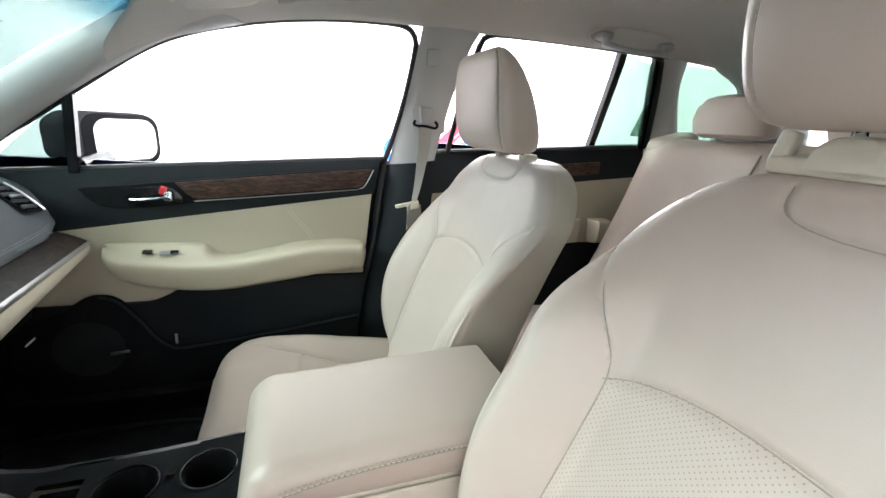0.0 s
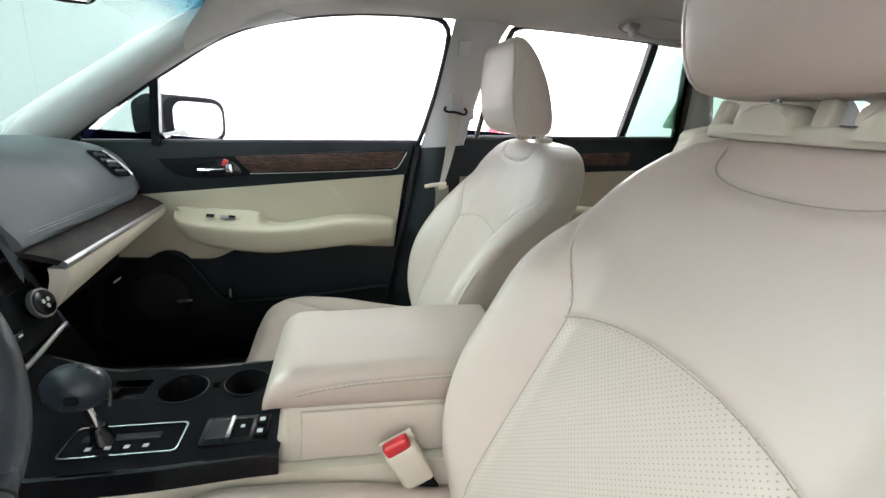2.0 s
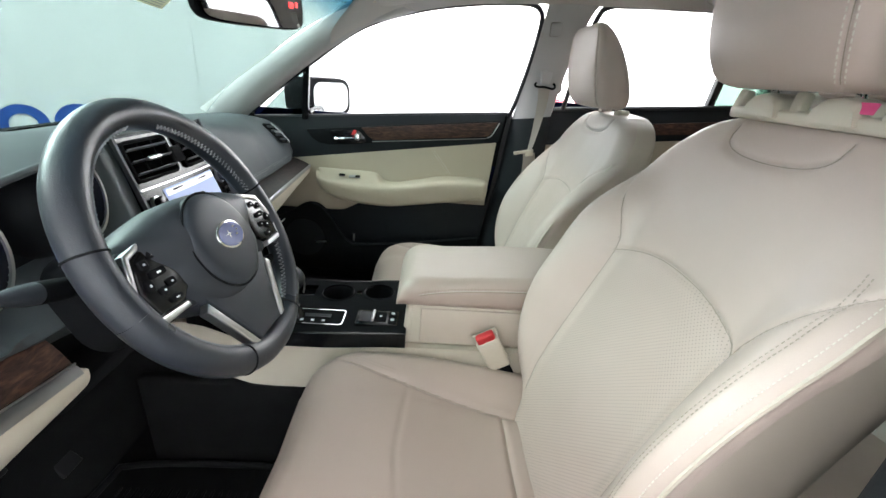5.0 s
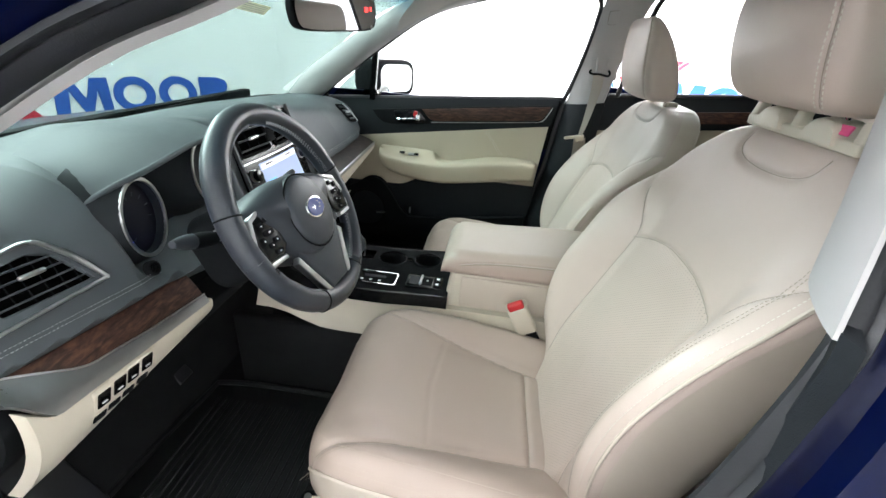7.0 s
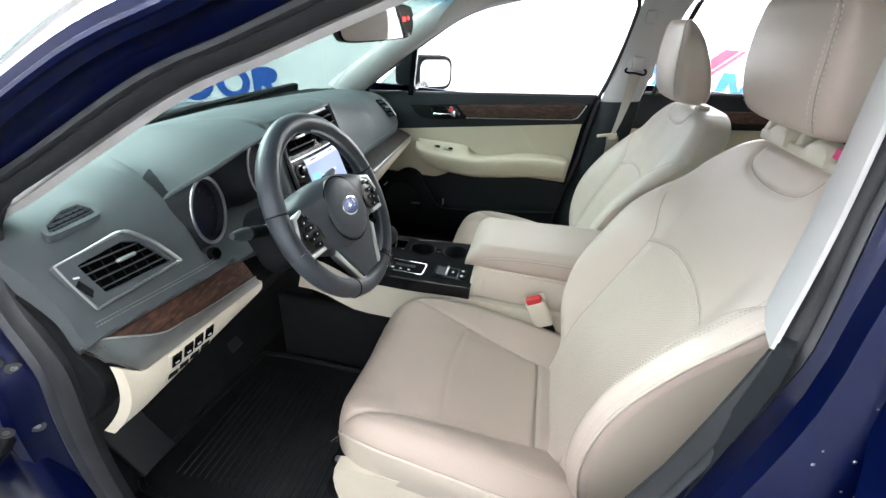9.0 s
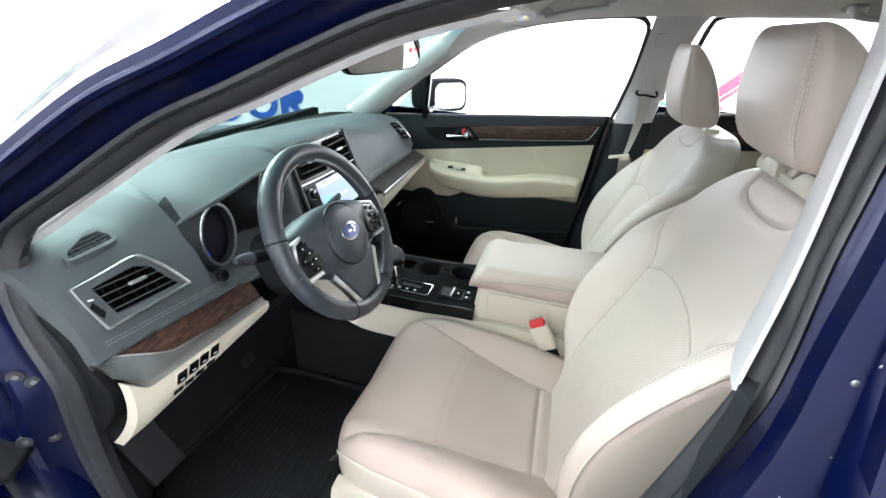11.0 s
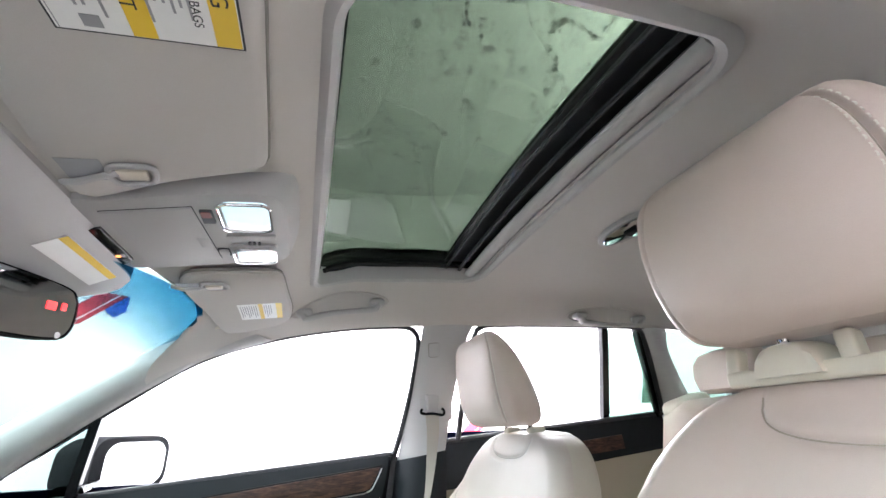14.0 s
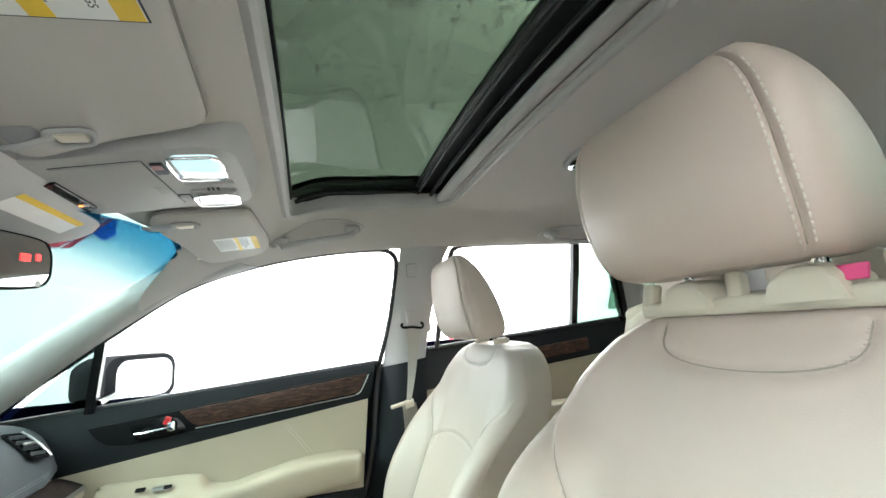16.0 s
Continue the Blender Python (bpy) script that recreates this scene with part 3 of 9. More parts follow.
BACK = [  # height, centre front, bolster front, half width, rear
    (0.545, 0.520, 0.560, 0.205, 0.640), (0.600, 0.535, 0.572, 0.222, 0.665), (0.650, 0.551, 0.553, 0.236, 0.685),
    (0.700, 0.567, 0.541, 0.244, 0.704), (0.780, 0.597, 0.538, 0.248, 0.734), (0.875, 0.635, 0.557, 0.249, 0.768),
    (0.940, 0.664, 0.590, 0.249, 0.790), (0.990, 0.688, 0.625, 0.249, 0.806), (1.040, 0.706, 0.670, 0.249, 0.822),
    (1.086, 0.722, 0.714, 0.243, 0.838), (1.130, 0.738, 0.736, 0.224, 0.850), (1.160, 0.750, 0.752, 0.198, 0.858),
    (1.180, 0.760, 0.762, 0.170, 0.860), (1.193, 0.770, 0.772, 0.138, 0.858), (1.201, 0.784, 0.786, 0.100, 0.850), (1.204, 0.800, 0.801, 0.050, 0.840)]
SEAM_SIDE = [(0.545, 0.142), (0.62, 0.150), (0.74, 0.152), (0.86, 0.150), (0.962, 0.153), (1.0, 0.167), (1.035, 0.190), (1.070, 0.217), (1.094, 0.238)]
CUSH = [  # x, centre height, half width, bottom, bolster rise
    (0.098, 0.560, 0.120, 0.535, 0.000), (0.099, 0.585, 0.140, 0.525, 0.002), (0.104, 0.608, 0.163, 0.515, 0.005), (0.114, 0.628, 0.184, 0.508, 0.009),
    (0.130, 0.643, 0.203, 0.50, 0.013), (0.155, 0.653, 0.220, 0.49, 0.018), (0.20, 0.655, 0.234, 0.48, 0.022), (0.28, 0.645, 0.242, 0.48, 0.028),
    (0.36, 0.630, 0.244, 0.48, 0.034), (0.44, 0.614, 0.245, 0.48, 0.038), (0.52, 0.602, 0.245, 0.48, 0.036), (0.60, 0.592, 0.243, 0.48, 0.030), (0.66, 0.585, 0.235, 0.48, 0.02)]
HEAD = [  # height, front, rear, half width
    (1.222, 0.748, 0.800, 0.092), (1.226, 0.735, 0.809, 0.106), (1.234, 0.724, 0.814, 0.114), (1.250, 0.714, 0.814, 0.120), (1.280, 0.704, 0.804, 0.124),
    (1.315, 0.698, 0.787, 0.125), (1.345, 0.695, 0.768, 0.122), (1.368, 0.695, 0.750, 0.116), (1.384, 0.695, 0.734, 0.108), (1.393, 0.697, 0.724, 0.099), (1.399, 0.700, 0.715, 0.089), (1.402, 0.703, 0.709, 0.075)]


def smooth01(a, lo, hi):
    t = np.clip((a - lo) / (hi - lo), 0, 1)
    return t * t * (3 - 2 * t)


def make_seat(cy, side, dx, dz, label, bracket, head_dx=0.0, head_high=0.97, head_wide=1.0, head_dz=0.0):
    """A front seat. cy: its middle; side: the sign of the way to its door; dx, dz: how far it is set back and up."""
    seat = thing("front_seat", label, "car seat", "front seats")
    off = np.array([dx, cy, dz])

    # backrest
    nf, nr = 131, 31
    zs = np.concatenate([np.linspace(0.545, 1.15, 150), 1.15 + 0.054 * np.sin(np.linspace(0, math.pi / 2, 30))[1:]])
    xc, xb, w, xr = lerp_table(BACK, zs)
    ff = np.sin(np.linspace(-math.pi / 2, math.pi / 2, nf) * 0.93) / math.sin(math.pi / 2 * 0.93)
    seam_z, seam_s = np.array(SEAM_SIDE).T
    P = np.zeros((len(zs), nf + nr, 3))
    S = np.zeros((len(zs), nf + nr))
    Z = np.repeat(zs[:, None], nf + nr, 1)
    for i, z in enumerate(zs):
        s = w[i] * ff
        a = np.abs(s) / w[i]
        bol = smooth01(a, 0.52, 0.90)
        x = xc[i] + (xb[i] - xc[i]) * bol
        re = min(0.035, 0.45 * (xr[i] - max(xc[i], xb[i])))
        over = np.clip((np.abs(s) - (w[i] - re)) / re, 0, 1)
        x = x + re * (1 - np.sqrt(np.clip(1 - over ** 2, 0, 1)))
        # the inboard shoulder is fuller
        full = 0.016 * math.exp(-((z - 1.015) / 0.065) ** 2) * smooth01(-side * s / w[i], 0.55, 1.0)
        P[i, :nf, 0], P[i, :nf, 1] = x - 0.6 * full, s - side * full
        S[i, :nf] = s
        t = np.linspace(0, 1, nr + 2)[1:-1]
        ang = math.pi * t
        rear = x[-1] + (xr[i] - x[-1]) * np.clip(np.sin(ang), 0, 1) ** 0.35
        P[i, nf:, 0], P[i, nf:, 1] = rear, w[i] * np.sign(np.cos(ang)) * np.abs(np.cos(ang)) ** 0.45
        S[i, nf:] = P[i, nf:, 1]
    P[:, :, 2] = Z
    front = np.zeros(P.shape[:2], bool)
    front[:, :nf] = True
    arc = [(s, 0.990 - 0.030 * (abs(s) / 0.156) ** 2.2) for s in np.linspace(-0.156, 0.156, 25)]
    yoke = [(0.088 * math.sin(a), 1.187 - 0.038 * math.cos(a) ** 0.5 if abs(a) < 1.57 else 1.187) for a in np.linspace(-1.57, 1.57, 25)]
    lines = [[(s, z) for z, s in SEAM_SIDE], [(-s, z) for z, s in SEAM_SIDE], arc, yoke]
    groove = np.zeros(P.shape[:2])
    for ln in lines:
        d = dist_to(ln, S, Z)
        groove = np.maximum(groove, np.exp(-(d / 0.0042) ** 2)) - 0.10 * np.exp(-((d - 0.014) / 0.008) ** 2)
    P[:, :, 0] += np.where(front, 0.0048 * groove, 0)
    # soft wrinkles of a used seat
    for i in range(0, len(zs), 1):
        for j in range(0, nf):
            q = Vector((P[i, j, 1] * 9 + side * 3, P[i, j, 2] * 7, 1.7))
            P[i, j, 0] += 0.0022 * noise.noise(q)
    W = P + off
    faces = grid_faces(len(zs), nf + nr, False, True)
    reg = []
    m = nf + nr
    sb = np.interp(zs, seam_z, seam_s)
    for k, f in enumerate(faces):
        i, j = divmod(f[0], m)
        s, z = S[i, min(j, m - 1)], zs[i]
        if j >= nf - 1:
            reg.append(4)
            continue
        sm = 0.5 * (S[i, j] + S[i, j + 1])
        if z < 1.094 and abs(sm) > sb[i]:
            reg.append(0 if sm > 0 else 1)
        elif z < 0.990 - 0.030 * (abs(sm) / 0.156) ** 2.2:
            reg.append(2)
        elif abs(sm) < 0.088 and z > 1.187 - 0.038 * max(math.cos(math.asin(min(1, abs(sm) / 0.088))), 0) ** 0.5:
            reg.append(5)
        else:
            reg.append(3)
    arc_len = np.concatenate([[0], np.cumsum(np.hypot(np.diff(zs), np.diff(xc)))])
    uv = np.stack([S, np.repeat(arc_len[:, None], m, 1)], -1)
    back = new("backrest")
    back.parent = seat
    split_grid(W, faces, reg, {0: "side_bolster", 1: "side_bolster", 2: "perforated_panel", 3: "upper_panel", 4: "back_shell", 5: "headrest_yoke"},
               {0: LEATHER, 1: LEATHER, 2: LEATHER_PERF, 3: LEATHER, 4: LEATHER_SIDE, 5: LEATHER}, back, uv,
               {2: "perforated ivory leather panel"})
    top = bmesh.new()
    vs = [top.verts.new(p) for p in W[-1]]
    top.faces.new(vs)
    part("top_cap", top, LEATHER, back)

    def on_front(s, z):
        i = np.interp(z, zs, np.arange(len(zs)))
        i0 = int(i)
        i1 = min(i0 + 1, len(zs) - 1)
        f = i - i0
        x = (1 - f) * np.interp(s, S[i0, :nf], W[i0, :nf, 0]) + f * np.interp(s, S[i1, :nf], W[i1, :nf, 0])
        return np.array([x, s + cy, z + dz])

    # piping and twin stitch rows down both bolsters
    for sg in (-1, 1):
        zz = np.linspace(0.60, 1.090, 60)
        ww = lerp_table([(r[0], r[3]) for r in BACK], zz)
        ww = ww - np.clip((zz - 0.98) / 0.11, 0, 1) ** 1.6 * (ww[-1] - 0.236)
        line = np.array([on_front(sg * (a - 0.004), z) for a, z in zip(ww, zz)])
        part("piping", tube(line + np.array([-0.001, sg * 0.001, 0]), 0.0028, 6), LEATHER_SIDE, back)
        for inset in (0.012, 0.030, 0.036) if sg == side else (0.010,):
            line = np.array([on_front(sg * (a - inset), z) for a, z in zip(ww, zz)]) + np.array([-0.0006, 0, 0])
            part("stitching", dashes(line, (-1, sg * 0.3, 0), 0.0036, 0.0020, 0.0006, 0.0007), STITCH if inset < 0.02 else SEAM, back, "row of pale stitches")
    for ln in lines:
        ln = curve(ln, 60)
        line = np.array([on_front(s, z) for s, z in ln]) + np.array([-0.0003, 0, 0])
        part("seam", tube(line, 0.0007, 5), SEAM, back)
    for sg in (-1, 1):
        for k, gap in enumerate((-0.006, 0.006)):
            line = np.array([on_front(sg * (0.236 - 0.014 * q), 1.097 + gap * 0.5) for q in np.linspace(0, 1, 6)]) + np.array([-0.0006, 0, 0])
            part("stitching", dashes(line, (-1, 0, 0), 0.003, 0.002, 0.0006, 0.0007), STITCH, back)

    # cushion
    nu = 121
    xs = np.concatenate([[0.098, 0.0985, 0.0995, 0.1015, 0.104, 0.108], np.linspace(0.112, 0.66, 125)])
    zc, cw, zb, rise = lerp_table(CUSH, xs)
    us = np.linspace(-1, 1, nu)
    uu = np.sin(us * math.pi / 2 * 0.9) / math.sin(math.pi / 2 * 0.9)
    C = np.zeros((len(xs), nu + 12, 3))
    CS = np.zeros((len(xs), nu + 12))
    for i, x in enumerate(xs):
        s = cw[i] * uu
        a = np.abs(uu)
        z = zc[i] + rise[i] * smooth01(a, 0.48, 0.84) - 0.006 * (1 - smooth01(a, 0.0, 0.5))
        re = min(0.05, 0.48 * (zc[i] - zb[i]))
        over = np.clip((np.abs(s) - (cw[i] - re)) / re, 0, 1)
        z = z - re * (1 - np.sqrt(np.clip(1 - over ** 2, 0, 1)))
        C[i, :nu, 1], C[i, :nu, 2] = s, z
        CS[i, :nu] = s
        bulge = np.linspace(0, 1, 14)[1:-1]
        C[i, nu:, 1] = cw[i] * (1 - 2 * bulge)
        C[i, nu:, 2] = zb[i]
        C[i, nu, 2], C[i, -1, 2] = 0.5 * (z[-1] + zb[i]), 0.5 * (z[0] + zb[i])
        C[i, nu, 1], C[i, -1, 1] = cw[i] * 1.01, -cw[i] * 1.01
        CS[i, nu:] = C[i, nu:, 1]
    X = np.repeat(xs[:, None], nu + 12, 1)
    C[:, :, 0] = X
    c_side = [(0.200, 0.100), (0.190, 0.16), (0.165, 0.25), (0.142, 0.36), (0.124, 0.47), (0.118, 0.52), (0.118, 0.66)]
    lines = [c_side, [(-s, x) for s, x in c_side], [(-0.119, 0.505), (0.119, 0.505)]]
    soft = [(-0.152, 0.315), (0.0, 0.300), (0.152, 0.315)]
    groove = np.zeros(C.shape[:2])
    for ln in lines:
        d = dist_to(ln, CS, X)
        groove = np.maximum(groove, np.exp(-(d / 0.0042) ** 2)) - 0.10 * np.exp(-((d - 0.014) / 0.008) ** 2)
    groove += 0.35 * np.exp(-(dist_to(soft, CS, X) / 0.004) ** 2)
    valley = np.exp(-(dist_to(c_side, CS, X) / 0.022) ** 2) + np.exp(-(dist_to([(-s, x) for s, x in c_side], CS, X) / 0.022) ** 2)
    C[:, :nu, 2] -= 0.0060 * groove[:, :nu] + 0.0050 * valley[:, :nu]
    for i in range(len(xs)):
        for j in range(nu):
            C[i, j, 2] += 0.0022 * noise.noise(Vector((C[i, j, 0] * 8, C[i, j, 1] * 9 + side * 5, 4.2)))
    W2 = C + off
    m2 = nu + 12
    faces = grid_faces(len(xs), m2, False, True)
    reg = []
    bx, bs = [p[1] for p in c_side], [p[0] for p in c_side]
    for f in faces:
        i, j = divmod(f[0], m2)
        if j >= nu - 1:
            reg.append(4)
            continue
        sm = 0.5 * (CS[i, j] + CS[i, j + 1])
        lim = np.interp(xs[i], bx, bs)
        reg.append(0 if sm > lim else 1 if sm < -lim else 2 if xs[i] < 0.505 else 3)
    cushion = new("cushion")
    cushion.parent = seat
    # cushion parts take the darkened leather in place of shade
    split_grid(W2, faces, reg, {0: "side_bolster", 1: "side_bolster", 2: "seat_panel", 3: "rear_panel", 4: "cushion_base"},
               {0: LEATHER_SHADED, 1: LEATHER_SHADED, 2: LEATHER_SHADED, 3: LEATHER_SHADED, 4: LEATHER_SIDE}, cushion)
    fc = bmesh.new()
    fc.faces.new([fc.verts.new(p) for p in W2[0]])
    part("front_cap", fc, LEATHER_SHADED, cushion)

    def on_cushion(s, x):
        i = np.interp(x, xs, np.arange(len(xs)))
        i0 = int(i)
        i1 = min(i0 + 1, len(xs) - 1)
        f = i - i0
        z = (1 - f) * np.interp(s, CS[i0, :nu], W2[i0, :nu, 2]) + f * np.interp(s, CS[i1, :nu], W2[i1, :nu, 2])
        return np.array([x + dx, s + cy, z])

    for sg in (-1, 1):
        xx = np.linspace(0.118, 0.52, 60)
        for inset in (0.008, 0.013):
            line = np.array([on_cushion(sg * (np.interp(x, bx, bs) + inset), x) for x in xx[:26]]) + np.array([0, 0, 0.0008])
            part("stitching", dashes(line, (0, 0, 1), 0.0032, 0.0018, 0.0004, 0.0005), SEAM, cushion)
        seam_line = np.array([on_cushion(sg * np.interp(x, bx, bs), x) for x in np.linspace(0.102, 0.60, 60)])
        part("seam", tube(seam_line + np.array([0, 0, 0.0003]), 0.0007, 5), SEAM, cushion)
        ww = lerp_table([(r[0], r[2]) for r in CUSH], xx)
        line = np.array([on_cushion(sg * (a - 0.0015), x) for a, x in zip(ww, xx)]) + np.array([0, sg * 0.002, -0.004])
        part("piping", tube(line, 0.0034, 8), LEATHER_SIDE, cushion)
        part("seam", tube(line + np.array([0, -sg * 0.0010, 0.0030]), 0.0009, 6), SEAM, cushion)
        for inset in (0.008, 0.013, 0.036):
            line = np.array([on_cushion(sg * (a - inset), x) for a, x in zip(ww, xx)]) + np.array([0, sg * 0.0006, 0.0008])
            part("stitching", dashes(line, (0, sg * 0.8, 0.6), 0.0036, 0.0020, 0.0005, 0.0006), STITCH_TAN, cushion, "row of tan stitches")

    part("seam", tube(np.array([on_cushion(s, 0.505) for s in np.linspace(-0.118, 0.118, 24)]) + np.array([0, 0, 0.0003]), 0.0007, 5), SEAM, cushion)
    # plastic shields round the cushion's sides and front, with rails under them
    for sg in (-1, 1):
        prof = [(0.13, 0.555), (0.20, 0.565), (0.40, 0.575), (0.62, 0.580), (0.68, 0.55), (0.68, 0.42), (0.55, 0.385), (0.25, 0.385), (0.15, 0.43), (0.125, 0.50)]
        outl = curve(prof + prof[:1], 40)[:-1]
        bm = loft([[(x + dx, cy + sg * y, z + dz) for x, z in outl] for y in (0.215, 0.236, 0.243)])
        part("side_shield", bm, IVORY_PLASTIC, seat, "ivory plastic side shield")
    part("front_shield", rbox((0.02, 0.42, 0.10), 0.008, (0.128 + dx, cy, 0.455 + dz)), BLACK, seat)
    for sg in (-1, 1):
        part("seat_rail", rbox((0.60, 0.035, 0.05), 0.006, (0.37 + dx * 0.5, cy + sg * 0.17, 0.36)), BLACK, seat)
    part("under_frame", rbox((0.46, 0.36, 0.10), 0.01, (0.40 + dx, cy, 0.425 + dz)), BLACK, seat)

    # head restraint
    hz = np.concatenate([[1.222, 1.2235, 1.226, 1.230], np.linspace(1.236, 1.391, 44), [1.394, 1.397, 1.400, 1.402]])
    hf, hr, hw = lerp_table(HEAD, hz)
    nh = 240
    H = np.zeros((len(hz), nh, 3))
    th = np.linspace(0, 2 * math.pi, nh, endpoint=False)
    for i, z in enumerate(hz):
        c, s = np.cos(th), np.sin(th)
        ex = 0.42
        sx = np.sign(c) * np.abs(c) ** ex
        sy = np.sign(s) * np.abs(s) ** ex
        depth = (hr[i] - hf[i]) / 2
        mid = (hr[i] + hf[i]) / 2
        H[i, :, 0] = mid - depth * sx - 0.010 * (1 - np.abs(sy) ** 2) * (sx > 0) * np.clip((1.40 - z) / 0.1, 0, 1)
        H[i, :, 1] = hw[i] * sy
        H[i, :, 2] = z + 0.02 * np.clip((H[i, :, 0] - mid), -1, 1)
    # seam between the face and each side panel
    ang = np.abs(np.angle(np.exp(1j * th)))
    seam_at = radians(42)
    g = np.exp(-((ang - seam_at) / 0.04) ** 2)
    nrm = np.stack([-np.cos(th), np.sin(th)], 1)
    H[:, :, :2] -= 0.004 * g[None, :, None] * nrm[None, :, :]
    H[:, :, 2] = 1.222 + (H[:, :, 2] - 1.222) * head_high
    H[:, :, 1] *= head_wide
    WH = H + off + np.array([head_dx, 0.012, head_dz])
    faces = grid_faces(len(hz), nh, False, True)
    reg = []
    for f in faces:
        j = f[0] % nh
        a = abs(float(np.angle(np.exp(1j * (th[j] + math.pi / nh)))))
        reg.append(0 if a < seam_at else 3 if a > radians(140) else 1 if th[j] < math.pi else 2)
    head = new("headrest")
    head.parent = seat
    split_grid(WH, faces, reg, {0: "face_panel", 1: "side_panel", 2: "side_panel", 3: "rear_panel"}, {0: LEATHER, 1: LEATHER, 2: LEATHER, 3: LEATHER_SIDE}, head)
    for row, nm in ((0, "bottom_panel"), (-1, "top_panel")):
        b2 = bmesh.new()
        b2.faces.new([b2.verts.new(p) for p in WH[row]])
        part(nm, b2, LEATHER, head)
    for sg in (-1, 1):
        for da in (-0.085, 0.085):
            j = (sg * (seam_at + da)) % (2 * math.pi) / (2 * math.pi) * nh
            j0, fr = int(j) % nh, j - int(j)
            line = WH[3:-4, j0] * (1 - fr) + WH[3:-4, (j0 + 1) % nh] * fr + np.array([-0.0008, sg * 0.0008, 0])
            part("stitching", dashes(line, (-0.7, sg * 0.7, 0), 0.0042, 0.0026, 0.0007, 0.0009), STITCH, head, "row of pale stitches")
        j0 = int(round((sg * seam_at) % (2 * math.pi) / (2 * math.pi) * nh)) % nh
        part("seam", tube(WH[3:-2, j0], 0.0008, 5), SEAM, head)
    for sg in (-1, 1):
        p0, p1 = np.array([0.795, sg * 0.060, 1.175]) + off, np.array([0.775, sg * 0.060, 1.250]) + off
        part("post", tube([p0, p1], 0.0055, 12), CHROME, head, "chrome headrest post")
        if not bracket:
            part("post_guide", rbox((0.034, 0.030, 0.016), 0.005, tuple(np.array([0.797, sg * 0.060, 1.206]) + off)), IVORY_PLASTIC, head, "ivory plastic post guide")
    if bracket:
        # a glossy tray with a hump over each post and upright tabs between
        tray = part("guide_cover", rbox((0.050, 0.236, 0.016), 0.004, pose(0.790 + dx, cy, 1.207 + dz, 0, -6, 0)), IVORY_PLASTIC, head, "glossy ivory plastic cover")
        for sg in (-1, 1):
            rings = []
            for q in np.linspace(-1, 1, 15):
                h = 0.027 * (1 - abs(q) ** 3.2) ** 0.45 + 0.002
                rings.append([(0.781 + a + dx, cy + sg * 0.054 + q * 0.029, 1.203 + dz + b * h) for a, b in ((-0.022, 0.0), (-0.022, 0.72), (-0.018, 0.92), (-0.010, 1.0), (0.014, 1.02), (0.022, 0.9), (0.024, 0.0))])
            part("post_hump", loft(rings), IVORY_PLASTIC, tray)
        for yy, lean in ((0.110, 6), (0.008, -4), (-0.108, -6)):
            part("tab", rbox((0.016, 0.015, 0.032), 0.004, pose(0.776 + dx, cy + yy, 1.219 + dz, lean, 10, 0)), IVORY_PLASTIC, tray)
        part("tag", rbox((0.003, 0.022, 0.012), 0.001, pose(0.768 + dx, cy - 0.082, 1.222 + dz, 0, 20, 0)), PINK, head, "small pink tag")
    return seat


driver_seat = make_seat(-0.37, -1, 0.0, 0.0, "ivory leather driver seat with perforated back panel and light creases", True, 0.0, 0.915, 1.0, 0.014)
passenger_seat = make_seat(0.37, 1, 0.055, -0.045, "ivory leather passenger seat with contoured bolsters, clean and upright", False, -0.018, 1.14, 1.12, -0.007)

# adjuster knob and motor seen under the driver's cushion
part("seat_switch", rbox((0.06, 0.012, 0.018), 0.005, (0.33, -0.617, 0.50)), BLACK, driver_seat)


def belt_buckle(x, y, z, lean, label):
    b = thing("seat_belt_buckle", label, "seat belt buckle", "belt buckles")
    m = pose(x, y, z, 0, lean, 0)
    part("housing", rbox((0.050, 0.026, 0.080), 0.008, m @ pose(0, 0, -0.043)), IVORY_PLASTIC, b, "ivory plastic housing")
    part("release_button", rbox((0.040, 0.018, 0.024), 0.005, m @ pose(0.0, -0.002, -0.001)), BUCKLE_RED, b, "bright red press button")
    part("collar", rbox((0.054, 0.006, 0.020), 0.002, m @ pose(0.0, 0.012, -0.004)), IVORY_PLASTIC, b)
    part("strap", rbox((0.034, 0.012, 0.12), 0.003, m @ pose(0.002, 0, -0.130)), BLACK, b)
    return b


belt_buckle(0.470, -0.150, 0.716, -30, "ivory seat belt buckle with red button beside the console")

# ---- cabin shell ----
RAIL = [(-0.60, 0.735, 0.92), (-0.36, 0.715, 1.020), (-0.31, 0.710, 1.060), (-0.118, 0.690, 1.212), (0.074, 0.660, 1.340), (0.25, 0.630, 1.400), (0.42, 0.603, 1.430),
        (0.60, 0.590, 1.445), (0.80, 0.580, 1.452), (1.10, 0.572, 1.462), (1.35, 0.570, 1.470), (1.60, 0.570, 1.470), (2.00, 0.575, 1.440), (2.40, 0.58, 1.36)]
ROOF_MID = [(-0.02, 1.388), (0.06, 1.405), (0.16, 1.432), (0.26, 1.449), (0.31, 1.462), (0.34, 1.482), (0.38, 1.505), (0.55, 1.532), (0.73, 1.543), (0.95, 1.545), (1.3, 1.54), (1.7, 1.52), (2.1, 1.47), (2.4, 1.40)]
SR = (0.358, 0.752, 0.382)  # sunroof opening: front, rear, half width


